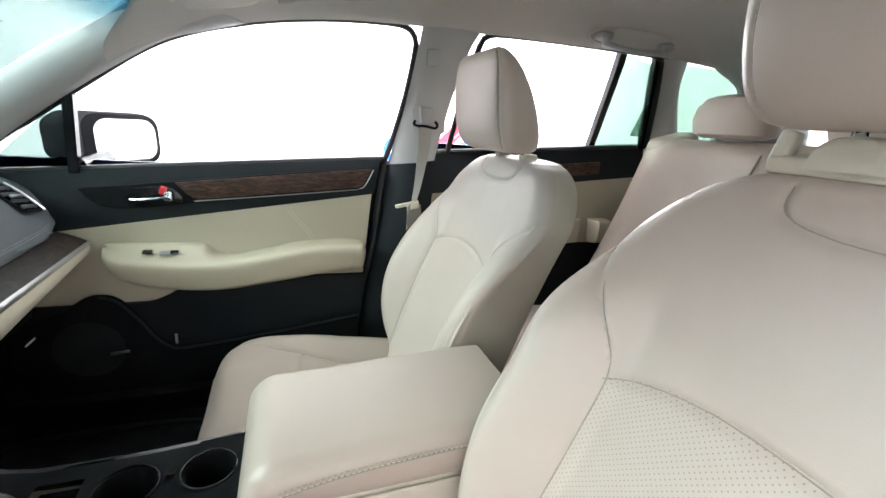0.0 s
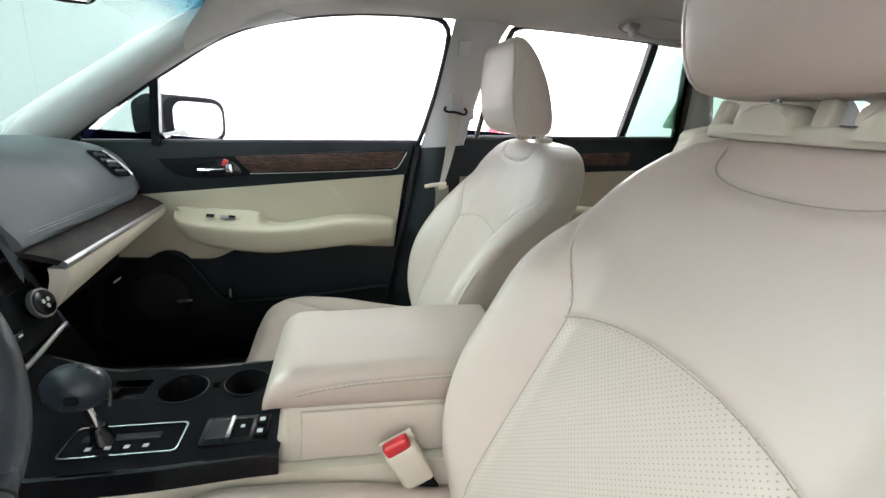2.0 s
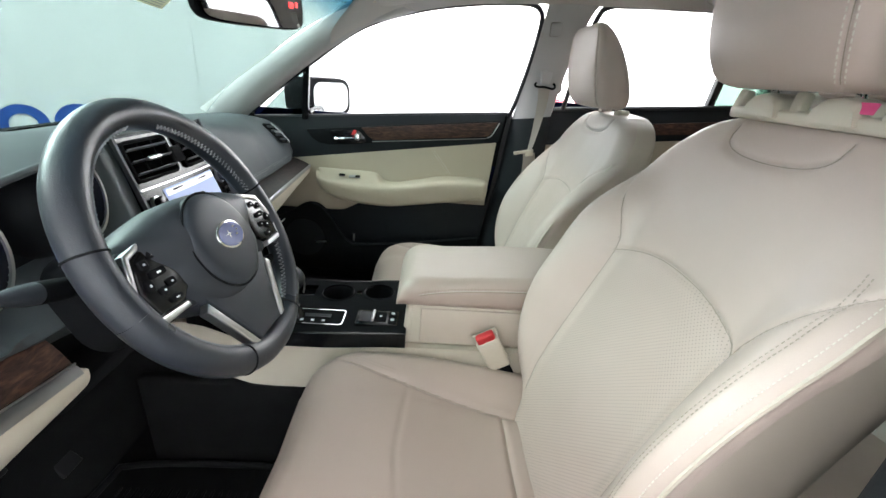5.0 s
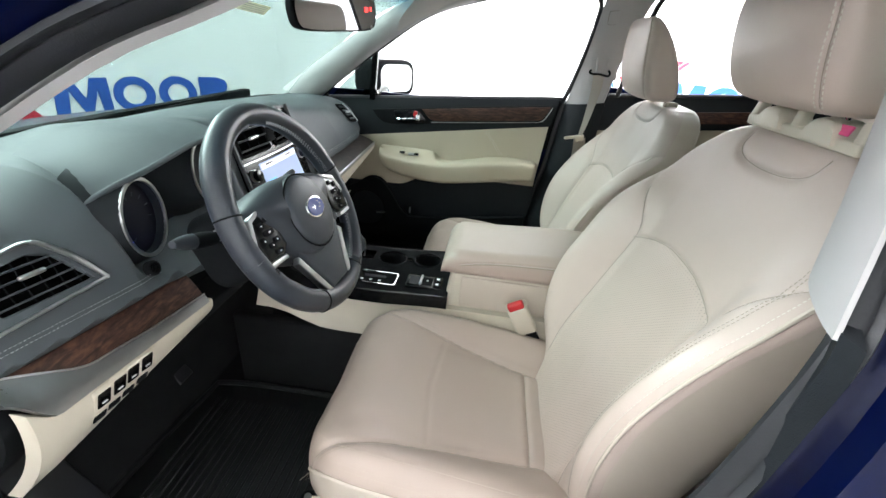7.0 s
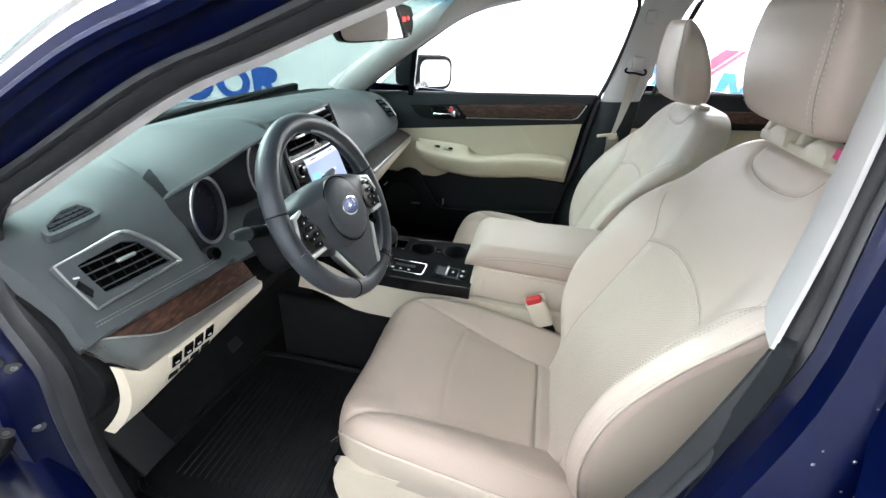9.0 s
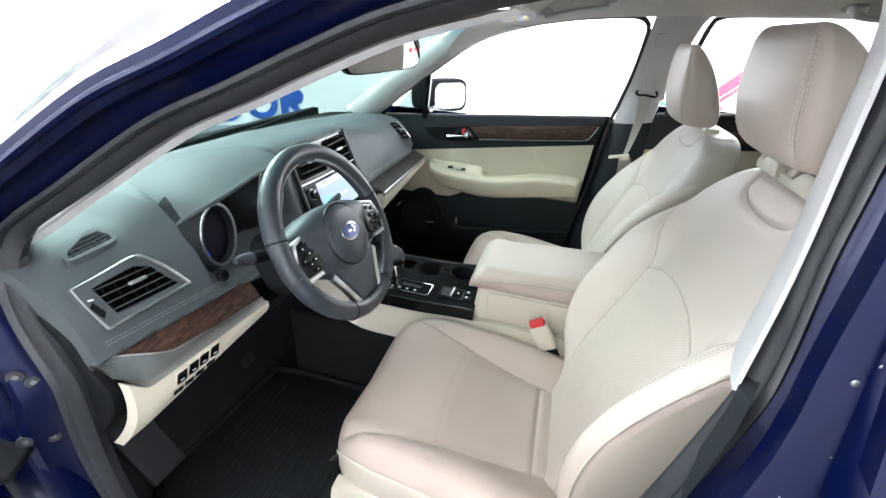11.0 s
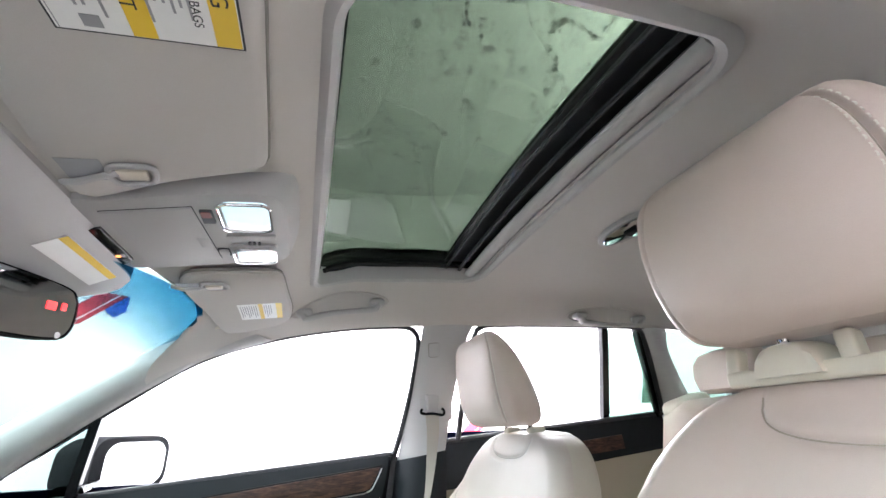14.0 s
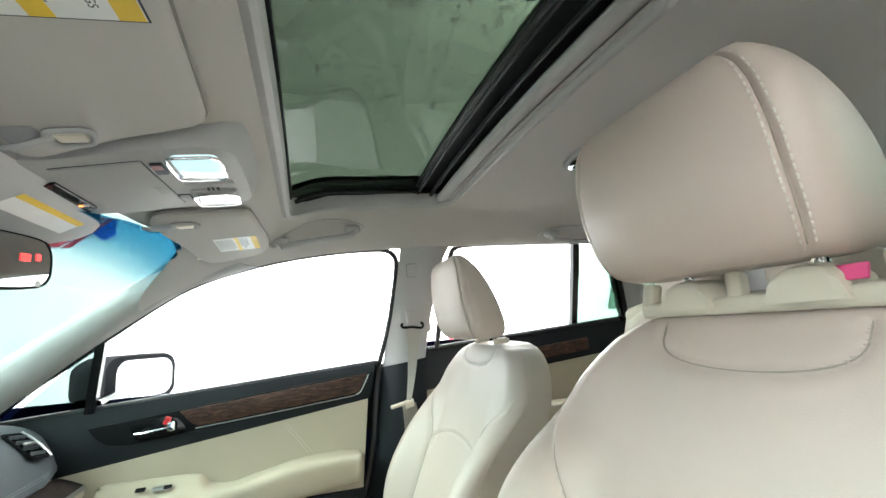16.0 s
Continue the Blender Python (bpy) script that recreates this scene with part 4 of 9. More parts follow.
def roof_z(x, y):
    zm = lerp_table(ROOF_MID, x)
    yr, zr = lerp_table(RAIL, x)
    a = np.clip(np.abs(y) / yr, 0, 1)
    return zm - 0.030 * a ** 2 - (zm - 0.030 - zr) * smooth01(a, 0.66, 1.0) ** 1.4


def roof_sheet(name, mat, parent, lift, xs, edge, down=False):
    ys = np.concatenate([-np.linspace(1, SR[2] / 0.60, 14), np.linspace(-1, 1, 25)[1:-1] * SR[2] / 0.60, np.linspace(SR[2] / 0.60, 1, 14)])
    P = np.zeros((len(xs), len(ys), 3))
    for i, x in enumerate(xs):
        yr, zr = lerp_table(RAIL, x)
        yy = np.where(np.abs(ys) <= SR[2] / 0.60 + 1e-6, ys * 0.60, np.sign(ys) * (SR[2] + (np.abs(ys) - SR[2] / 0.60) / (1 - SR[2] / 0.60) * (yr + edge - SR[2])))
        xx = np.full(len(ys), x)
        if x < SR[0]:
            # the front edge follows the head of the windshield
            f0 = np.full(len(ys), 0.125) if edge else np.interp(yy, (-0.62, -0.54, -0.48, -0.41, -0.34, -0.30, -0.15, 0.0, 0.09, 0.14, 0.33, 0.45, 0.54, 0.62), (-0.02, 0.06, 0.118, 0.122, 0.095, 0.060, 0.055, 0.062, 0.088, 0.104, 0.128, 0.110, 0.055, -0.02))
            xx = f0 + (x + 0.02) * (SR[0] - f0) / (SR[0] + 0.02)
        P[i, :, 0], P[i, :, 1] = xx, yy
        P[i, :, 2] = [float(roof_z(a, b)) + lift for a, b in zip(xx, yy * yr / (yr + edge))]
    bm = bmesh.new()
    a = [bm.verts.new(p) for p in P.reshape(-1, 3)]
    b = [bm.verts.new(p + np.array([0, 0, 0.012])) for p in P.reshape(-1, 3)]
    m = len(ys)
    for f in grid_faces(len(xs), m):
        c = P.reshape(-1, 3)[list(f)].mean(0)
        if SR[0] < c[0] < SR[1] and abs(c[1]) < SR[2]:
            continue
        bm.faces.new([a[i] for i in f])
        bm.faces.new([b[i] for i in reversed(f)])
    return part(name, bm, mat, parent)


xs_in = np.concatenate([np.linspace(-0.02, SR[0], 14), np.linspace(SR[0], SR[1], 12)[1:], np.linspace(SR[1], 2.4, 30)[1:]])
headliner = roof_sheet("headliner", HEADLINER, None, 0.0, xs_in, 0.0)
tagged(headliner, "woven greige cloth headliner with a sunroof opening", "ceiling", kind="structure")
roof = roof_sheet("roof_panel", PAINT, None, 0.065, xs_in, 0.055)
tagged(roof, "deep blue painted roof panel", "roof", kind="structure")


def loop_rect(x0, x1, hw, rad, z_add=0.0, seg=8, z_of=None):
    """A rounded rectangle on the roof, as a closed line."""
    pts = []
    for cx, cy, a0 in ((x1 - rad, hw - rad, 0), (x0 + rad, hw - rad, 90), (x0 + rad, -hw + rad, 180), (x1 - rad, -hw + rad, 270)):
        for k in range(seg + 1):
            a = radians(a0 + 90 * k / seg)
            pts.append((cx + rad * math.cos(a), cy + rad * math.sin(a)))
    fine = []
    for p, q in zip(pts, pts[1:] + pts[:1]):
        k = max(1, int(math.dist(p, q) / 0.04))
        fine += [(p[0] + (q[0] - p[0]) * t / k, p[1] + (q[1] - p[1]) * t / k) for t in range(k)]
    return np.array([(x, y, float((z_of or roof_z)(x, y)) + z_add) for x, y in fine])


# sunroof: trim ring, black channel, glass with drops, rolled-back blind edge
sunroof = thing("sunroof", "closed tinted glass sunroof wet with drops, blind open", "sunroof")
loop = loop_rect(SR[0] - 0.006, SR[1] + 0.016, SR[2] + 0.006, 0.055)
ctr = loop.mean(0)
bm = bmesh.new()
rings = []
for p in loop:
    d = (p - ctr) * np.array([1, 1, 0])
    d[0] *= 1.9
    d /= np.linalg.norm(d)
    rings.append([p + d * 0.022 + np.array([0, 0, 0.004]), p + d * 0.012 + np.array([0, 0, -0.006]), p + np.array([0, 0, -0.009]), p - d * 0.008 + np.array([0, 0, -0.004]), p - d * 0.011 + np.array([0, 0, 0.010]), p - d * 0.008 + np.array([0, 0, 0.040]), p + d * 0.02 + np.array([0, 0, 0.040])])
vs = [bm.verts.new(q) for r in rings for q in r]
for f in grid_faces(len(rings), 7, True, True):
    bm.faces.new([vs[i] for i in f])
part("trim_ring", bm, TRIM_GREY, sunroof, "pale moulded trim ring")
gl_z = lambda x, y: float(lerp_table(ROOF_MID, x)) + 0.052 - 0.02 * (abs(y) / 0.4) ** 2
for nm, x0, x1, y0, y1, zt in (("front_channel", SR[0] - 0.03, SR[0] + 0.005, -0.42, 0.42, 0.0), ("side_channel", SR[0], SR[1] + 0.05, 0.366, 0.42, 0.0),
                               ("side_channel", SR[0], SR[1] + 0.05, -0.42, -0.378, 0.0), ("rear_channel", 0.672, 0.80, -0.42, 0.42, 0.0)):
    xs, ys = np.linspace(x0, x1, 6), np.linspace(y0, y1, 14)
    P = np.array([[(x, y, gl_z(x, y) - 0.018 + (0.012 if nm == "rear_channel" else 0.0)) for y in ys] for x in xs])
    part(nm, sheet(P, 0.014, (0, 0, 1)), BLACK if nm != "rear_channel" else RUBBER, sunroof, "black sunroof channel")
for k, (x0, zz) in enumerate(((0.676, -0.020), (0.712, -0.024))):
    part("rail_rib", tube([(x0, y, gl_z(x0, y) + zz) for y in np.linspace(-0.375, 0.375, 16)], 0.004 + 0.001 * k, 8), RUBBER, sunroof)
for sg in (1,):
    part("guide_rail", tube([(x, sg * 0.362, gl_z(x, 0.36) - 0.020) for x in np.linspace(SR[0] + 0.01, 0.74, 12)], 0.006, 8), PIANO, sunroof)
part("blind_edge", tube([(0.742, y, float(roof_z(0.742, y)) + 0.012) for y in np.linspace(-0.372, 0.372, 20)], 0.017, 12, flat=0.62), TRIM_GREY, sunroof, "pale blind edge bar")
xs, ys = np.linspace(SR[0] - 0.02, 0.80, 16), np.linspace(-0.415, 0.415, 20)
P = np.array([[(x, y, gl_z(x, y)) for y in ys] for x in xs])
pane = part("glass_pane", sheet(P, 0.005, (0, 0, 1)), GLASS_ROOF, sunroof, "dark green tinted glass")
bm = bmesh.new()
rnd = random.Random(5)
for k in range(2600):
    x, y = rnd.uniform(SR[0], 0.68), rnd.uniform(-0.37, 0.36)
    if rnd.random() > 0.12 + 0.75 * ((x - SR[0]) / 0.32) ** 0.7 * ((0.37 - y) / 0.74) ** 0.9:
        continue
    r = 0.0013 + 0.0036 * rnd.random() ** 3
    m = Matrix.Translation((x, y, gl_z(x, y) + 0.0050)) @ Matrix.Diagonal((r * rnd.uniform(0.9, 1.4), r * rnd.uniform(0.85, 1.1), r * 0.8, 1))
    bmesh.ops.create_icosphere(bm, subdivisions=2, radius=1, matrix=m)
drops = part("water_drops", bm, DROP, sunroof, "clear rain drops on the glass")
tagged(drops, kind="stuff")

# windshield
ws_base = curve([(-0.47, -0.70, 1.035), (-0.545, -0.5, 1.025), (-0.60, -0.2, 1.02), (-0.612, 0, 1.02), (-0.60, 0.2, 1.02), (-0.545, 0.5, 1.025), (-0.44, 0.79, 1.035)], 25)
ws_top = curve([(0.075, -0.575, 1.408), (0.104, -0.36, 1.410), (0.068, -0.18, 1.400), (0.064, 0, 1.398), (0.108, 0.16, 1.412), (0.132, 0.36, 1.418), (0.045, 0.67, 1.405)], 25)
WS_BOW = np.array([-0.030, 0, 0.045])
windshield = thing("windshield", "green-tinted front windshield with a blue shade band", "windshield", kind="structure")
ts = np.linspace(0, 1, 16)
P = np.array([ws_base * (1 - t) + ws_top * t + WS_BOW * 4 * t * (1 - t) for t in ts])
part("glass_pane", sheet(P, 0.005, (-0.55, 0, 0.83)), GLASS_FRONT, windshield)
bm, rnd = bmesh.new(), random.Random(23)
for k in range(420):
    t, i = rnd.uniform(0.25, 0.95), rnd.randrange(2, 23)
    w_ = rnd.random()
    base_, top_ = ws_base[i] * (1 - w_) + ws_base[i + 1] * w_, ws_top[i] * (1 - w_) + ws_top[i + 1] * w_
    p = base_ * (1 - t) + top_ * t + WS_BOW * 4 * t * (1 - t) + np.array([-0.55, 0, 0.83]) * 0.0055
    r = 0.0006 + 0.0014 * rnd.random() ** 3
    bmesh.ops.create_icosphere(bm, subdivisions=1, radius=1, matrix=Matrix.Translation(p) @ Matrix.Diagonal((r, r, r * 0.7, 1)))
tagged(part("water_drops", bm, DROP, windshield, "scattered rain drops"), kind="stuff")
tb = np.linspace(0.72, 1, 10)
P = np.array([ws_base * (1 - t) + ws_top * t + WS_BOW * 4 * t * (1 - t) + np.array([0.004, 0, -0.006]) for t in tb])
part("shade_band", sheet(P, 0.001, (-0.55, 0, 0.83)), BLUE_BAND, windshield, "blue tinted shade band")
part("cowl_seal", tube(ws_base + np.array([0.012, 0, -0.004]), 0.009, 8), RUBBER, windshield)
cowl = np.array([ws_base + np.array([-0.004 - 0.20 * t, 0, -0.012 - 0.02 * t]) for t in np.linspace(0, 1, 4)])
part("cowl_panel", sheet(cowl, 0.01, (0, 0, -1)), BLACK, windshield, "black cowl panel")
for y0, y1 in ((-0.50, 0.05), (0.0, 0.52)):
    part("wiper_blade", tube([(-0.60 - 0.05 * t, y0 + (y1 - y0) * t, 1.025 + 0.004 * t) for t in np.linspace(0, 1, 8)], 0.006, 6), BLACK, windshield, "black wiper blade at rest")

# bonnet and front bodywork beyond the glass
bonnet = thing("car_bonnet", "deep blue painted car bonnet", "car bonnet")
P = np.array([[(-0.80 - 0.95 * t, y * (0.80 - 0.06 * t), 0.985 - 0.10 * t - 0.16 * t ** 3 - 0.05 * abs(y) ** 3) for y in np.linspace(-1, 1, 15)] for t in np.linspace(0, 1, 12)])
part("panel", sheet(P, 0.02, (0, 0, -1)), PAINT, bonnet)
part("nose", rbox((0.30, 1.60, 0.55), 0.08, (-1.72, 0, 0.45)), PAINT, bonnet)


# pillar trims
def pillar_strip(name, a, b, bulge, thick, mat, label, parent=None, n=26, m=7):
    """A curved trim between two lines, bulging inwards by the vector bulge."""
    A, B = curve(a, n), curve(b, n)
    P = np.array([[A[i] * (1 - t) + B[i] * t + np.asarray(bulge) * math.sin(math.pi * t) ** 0.7 for t in np.linspace(0, 1, m)] for i in range(n)])
    ob = part(name, sheet(P, thick, -np.asarray(bulge) / max(np.linalg.norm(bulge), 1e-6)), mat, parent)
    if parent is None:
        tagged(ob, label, "pillar trim", "pillar trims", "structure")
    return ob


def mirror_y(pts):
    return [(x, -y, z) for x, y, z in pts]


WS_EDGE = [(-0.50, 0.690, 1.046), (-0.335, 0.675, 1.164), (-0.19, 0.658, 1.262), (-0.003, 0.620, 1.378), (0.06, 0.585, 1.412)]
DOOR_EDGE = [(-0.36, 0.716, 1.020), (-0.312, 0.712, 1.062), (-0.118, 0.692, 1.214), (0.074, 0.662, 1.340), (0.17, 0.645, 1.375)]
pillar_strip("a_pillar_trim", WS_EDGE + [(0.17, 0.555, 1.428)], DOOR_EDGE + [(0.26, 0.629, 1.402)], (0.012, -0.022, -0.012), 0.012, TRIM_GREY, "pale moulded windshield pillar trim")
DRV_SEAL = [(-0.243, -0.735, 1.060), (-0.225, -0.717, 1.102), (-0.133, -0.691, 1.164), (0.0, -0.658, 1.250), (0.10, -0.641, 1.295), (0.186, -0.626, 1.335), (0.272, -0.613, 1.371), (0.381, -0.602, 1.400),
            (0.490, -0.595, 1.417), (0.575, -0.591, 1.427), (0.63, -0.592, 1.426), (0.662, -0.597, 1.408), (0.675, -0.606, 1.385), (0.672, -0.625, 1.340), (0.660, -0.650, 1.275), (0.651, -0.667, 1.228),
            (0.639, -0.700, 1.140), (0.628, -0.715, 1.100), (0.597, -0.730, 0.987), (0.560, -0.740, 0.850), (0.530, -0.745, 0.700), (0.500, -0.748, 0.520), (0.44, -0.75, 0.420), (0.30, -0.75, 0.395),
            (0.0, -0.75, 0.395), (-0.16, -0.75, 0.41), (-0.205, -0.753, 0.48), (-0.212, -0.757, 0.60), (-0.203, -0.761, 0.70), (-0.190, -0.764, 0.775), (-0.178, -0.766, 0.835), (-0.173, -0.766, 0.885), (-0.183, -0.766, 0.93), (-0.204, -0.762, 0.968), (-0.226, -0.753, 1.010)]
pillar_strip("a_pillar_trim", mirror_y(WS_EDGE) + [(0.16, -0.575, 1.420), (0.25, -0.60, 1.415)], [(-0.32, -0.735, 1.03)] + [(x + 0.009, y + 0.014, z - 0.013) for x, y, z in DRV_SEAL[1:8]], (0.012, 0.020, -0.010), 0.012, TRIM_GREY, "pale moulded windshield pillar trim")
B_FRONT = [(0.628, 0.742, 1.088), (0.640, 0.708, 1.170), (0.654, 0.672, 1.256), (0.664, 0.620, 1.375), (0.668, 0.592, 1.442), (0.670, 0.560, 1.486)]
B_REAR = [(0.752, 0.672, 1.112), (0.762, 0.650, 1.200), (0.776, 0.618, 1.300), (0.800, 0.585, 1.410), (0.822, 0.572, 1.458), (0.835, 0.552, 1.492)]
upper_trim = pillar_strip("b_pillar_upper_trim", B_FRONT, B_REAR, (-0.004, -0.010, 0), 0.02, TRIM_GREY, "pale plastic upper door pillar trim")
cover_at = frame_on((0.712, 0.5975, 1.383), (1, 0.05, 0.12), (-0.20, -0.92, -0.33))
part("cover_gap", plate(rounded(0.050, 0.042, 0.006, 4), 0.003, cover_at @ pose(0, 0, 0.0005)), SHADE_LINE, upper_trim)
part("airbag_cover", plate(rounded(0.047, 0.039, 0.005, 4), 0.004, cover_at @ pose(0, 0, 0.0022), 0.001), TRIM_GREY, upper_trim, "small square cover")
B_EDGE_D = [(0.627, -0.727, 1.106), (0.648, -0.690, 1.20), (0.662, -0.654, 1.30), (0.674, -0.620, 1.385), (0.672, -0.600, 1.424), (0.645, -0.592, 1.438)]
B_FRONT_D = [(x + 0.036, y + 0.090, z + 0.10 * max(0.0, 1.20 - z)) for x, y, z in B_EDGE_D]
pillar_strip("b_pillar_edge_trim", B_EDGE_D, B_FRONT_D, (-0.005, 0.002, 0), 0.004, TRIM_GREY, "pale plastic door pillar edge")
pillar_strip("b_pillar_upper_trim", B_FRONT_D, mirror_y(B_REAR), (-0.003, 0.008, 0), 0.02, TRIM_GREY, "pale plastic upper door pillar trim")
BL_FRONT = [(0.500, 0.735, 0.42), (0.532, 0.735, 0.56), (0.570, 0.742, 0.73), (0.597, 0.745, 0.87), (0.622, 0.744, 1.088)]
BL_REAR = [(0.78, 0.72, 0.42), (0.765, 0.715, 0.56), (0.755, 0.705, 0.73), (0.755, 0.69, 0.87), (0.758, 0.672, 1.114)]
pillar_strip("b_pillar_lower_trim", BL_FRONT, BL_REAR, (-0.010, -0.040, 0), 0.02, DOOR_DARK, "dark plastic lower door pillar trim")
pillar_strip("b_pillar_lower_trim", [(x + 0.006, y * 0.985, z) for x, y, z in mirror_y(BL_FRONT)] + [(0.630, -0.728, 1.112)], mirror_y(BL_REAR) + [(0.76, -0.668, 1.125)], (-0.006, 0.036, 0), 0.02, DOOR_DARK, "dark plastic lower door pillar trim")
for sg in (1, -1):
    fl = lambda pts: pts if sg > 0 else mirror_y(pts)
    C_F = [(1.600, 0.70, 1.195), (1.545, 0.66, 1.30), (1.49, 0.615, 1.40), (1.45, 0.578, 1.470)]
    C_R = [(1.700, 0.675, 1.235), (1.635, 0.645, 1.33), (1.585, 0.615, 1.41), (1.565, 0.585, 1.470)]
    pillar_strip("c_pillar_trim", fl(C_F), fl(C_R), (-0.006, -0.03 * sg, 0), 0.02, TRIM_GREY, "pale plastic rear pillar trim")
    D_F = [(1.86, 0.66, 1.235), (1.90, 0.63, 1.33), (1.86, 0.60, 1.42), (1.70, 0.578, 1.472)]
    D_R = [(2.35, 0.62, 1.235), (2.30, 0.60, 1.30), (2.22, 0.58, 1.36), (2.12, 0.575, 1.42)]
    pillar_strip("d_pillar_trim", fl(D_F), fl(D_R), (-0.004, -0.02 * sg, 0), 0.02, TRIM_GREY, "pale plastic tailgate pillar trim")
    P = np.array([[(x, sg * (0.70 - 0.03 * t), 0.45 + (0.785 + 0.02 * (x - 1.6)) * t) for t in np.linspace(0, 1, 8)] for x in np.linspace(1.60, 2.42, 10)])
    side = part("cargo_side_panel", sheet(P, 0.06, (0, sg, 0)), TRIM_GREY, None)
    tagged(side, "pale cargo side lining", "side panel", kind="structure")
    P = np.array([[(x, sg * (0.70 - 0.10 * t), 1.235 + 0.235 * t) for t in np.linspace(0, 1, 4)] for x in np.linspace(1.50, 2.3, 5)])
    wq = thing("cargo_window", "green privacy glass cargo side window", "car window", "cargo windows", "structure")
    part("pane", sheet(P, 0.005, (0, sg, 0)), GLASS_REAR, wq)

# tailgate
P = np.array([[(2.44 - 0.12 * t, y * (0.66 - 0.08 * t), 0.45 + 0.93 * t) for y in np.linspace(-1, 1, 12)] for t in np.linspace(0, 1, 8)])
tail = part("tailgate_panel", sheet(P[:7], 0.05, (1, 0, 0)), TRIM_GREY, None)
tagged(tail, "pale lined tailgate", "tailgate", kind="structure")

# floor, tunnel and firewall
fl = part("floor", rbox((3.0, 1.50, 0.06), 0.01, (0.95, 0, 0.295)), CARPET, None)
tagged(fl, "black carpeted car floor", "floor", kind="structure")
P = np.array([[(-0.36 - 0.30 * t ** 1.3, y, 0.325 + 0.50 * t) for y in np.linspace(-0.74, 0.74, 20)] for t in np.linspace(0, 1, 10)])
toe = part("toe_board", sheet(P, 0.03, (-0.8, 0, -0.3)), CARPET, None)
tagged(toe, "black carpeted toe board", "toe board", kind="structure")
P = np.array([[(-0.70, y, z) for y in np.linspace(-0.78, 0.78, 8)] for z in np.linspace(0.3, 1.02, 8)])
fw = part("firewall", sheet(P, 0.03, (-1, 0, 0)), BLACK, None)
tagged(fw, "black firewall behind the dashboard", "wall", kind="structure")
for sg in (1, -1):
    sill = part("door_sill", rbox((1.05, 0.09, 0.13), 0.02, (0.13, sg * 0.775, 0.345)), BLACK, None)
    tagged(sill, "black plastic door sill", "door sill", "door sills", "structure")
    P = np.array([[(-0.30 - 0.36 * t, sg * (0.715 + 0.0 * t), z) for z in np.linspace(0.33, 0.90, 8)] for t in np.linspace(0, 1, 6)])
    kp = part("kick_panel", sheet(P, 0.05, (0, sg, 0)), BLACK, None)
    tagged(kp, "black plastic kick panel", "kick panel", "kick panels", "structure")

# ---- driver's door opening: seals and painted frame ----
seal_path = curve(DRV_SEAL + DRV_SEAL[:1], 150)[:-1]
mid = np.array([0.18, -0.70, 0.92])
BP = (seal_path[:, 0] > 0.55) & (seal_path[:, 2] > 0.75)
tan = np.roll(seal_path, -1, 0) - np.roll(seal_path, 1, 0)
tan /= np.linalg.norm(tan, axis=1)[:, None]
out_y = np.array([0, -0.935, -0.354])
rad = np.cross(tan, out_y)
rad /= np.linalg.norm(rad, axis=1)[:, None]
if ((seal_path - mid) * rad).sum() < 0:
    rad = -rad
for _ in range(6):
    rad = (np.roll(rad, 1, 0) + rad + np.roll(rad, -1, 0))
    rad /= np.linalg.norm(rad, axis=1)[:, None]
lat = np.tile(out_y, (len(seal_path), 1))
push = np.convolve(np.concatenate([BP[-6:], BP, BP[:6]]).astype(float), np.ones(13) / 13, "valid")
seal_path = seal_path + rad * (0.011 * push)[:, None]


def swept_loop(path, profile, r, l):
    # the seal is slimmer along the door pillar
    rings = np.array([[path[i] + (a if a > 0.055 else a * (1 - 0.42 * push[i])) * r[i] + (b if b > 0 else b * (1 - 0.9 * push[i])) * l[i] for a, b in profile] for i in range(len(path))])
    bm = bmesh.new()
    k = len(profile)
    vs = [bm.verts.new(q) for q in rings.reshape(-1, 3)]
    for f in grid_faces(len(path), k, True, True):
        bm.faces.new([vs[i] for i in f])
    return bm


door_frame = thing("door_frame", "deep blue painted door frame with grey rubber seals, door open", "door frame", kind="structure")
part("inner_seal", swept_loop(seal_path, [(-0.004, -0.012), (-0.006, 0.004), (0.002, 0.014), (0.012, 0.017), (0.020, 0.012), (0.022, -0.004), (0.012, -0.012)], rad, lat), RUBBER, door_frame, "dark grey rubber door seal")
part("seal_lip", swept_loop(seal_path, [(0.013, 0.014), (0.015, 0.021), (0.019, 0.025), (0.024, 0.023), (0.025, 0.014), (0.019, 0.009)], rad, lat), RUBBER_GREY, door_frame, "grey rubber seal bulb")
part("painted_flange", swept_loop(seal_path, [(0.018, 0.008), (0.024, 0.018), (0.036, 0.023), (0.048, 0.036), (0.052, 0.052), (0.062, 0.058), (0.080, 0.050), (0.090, 0.020), (0.06, -0.02), (0.03, -0.02)], rad, lat), PAINT, door_frame, "glossy deep blue flange")

# outer weatherstrip along the windshield pillar and roof edge
top = [p + 0.066 * r + 0.058 * l for p, r, l, k in zip(seal_path, rad, lat, range(200)) if p[2] > 1.07 and p[0] < 0.62]
top = sorted([tuple(p) for p in top], key=lambda p: p[0])
part("outer_strip", tube(np.array(top), 0.0055, 8), PAINT, door_frame, "blue roof drip edge")

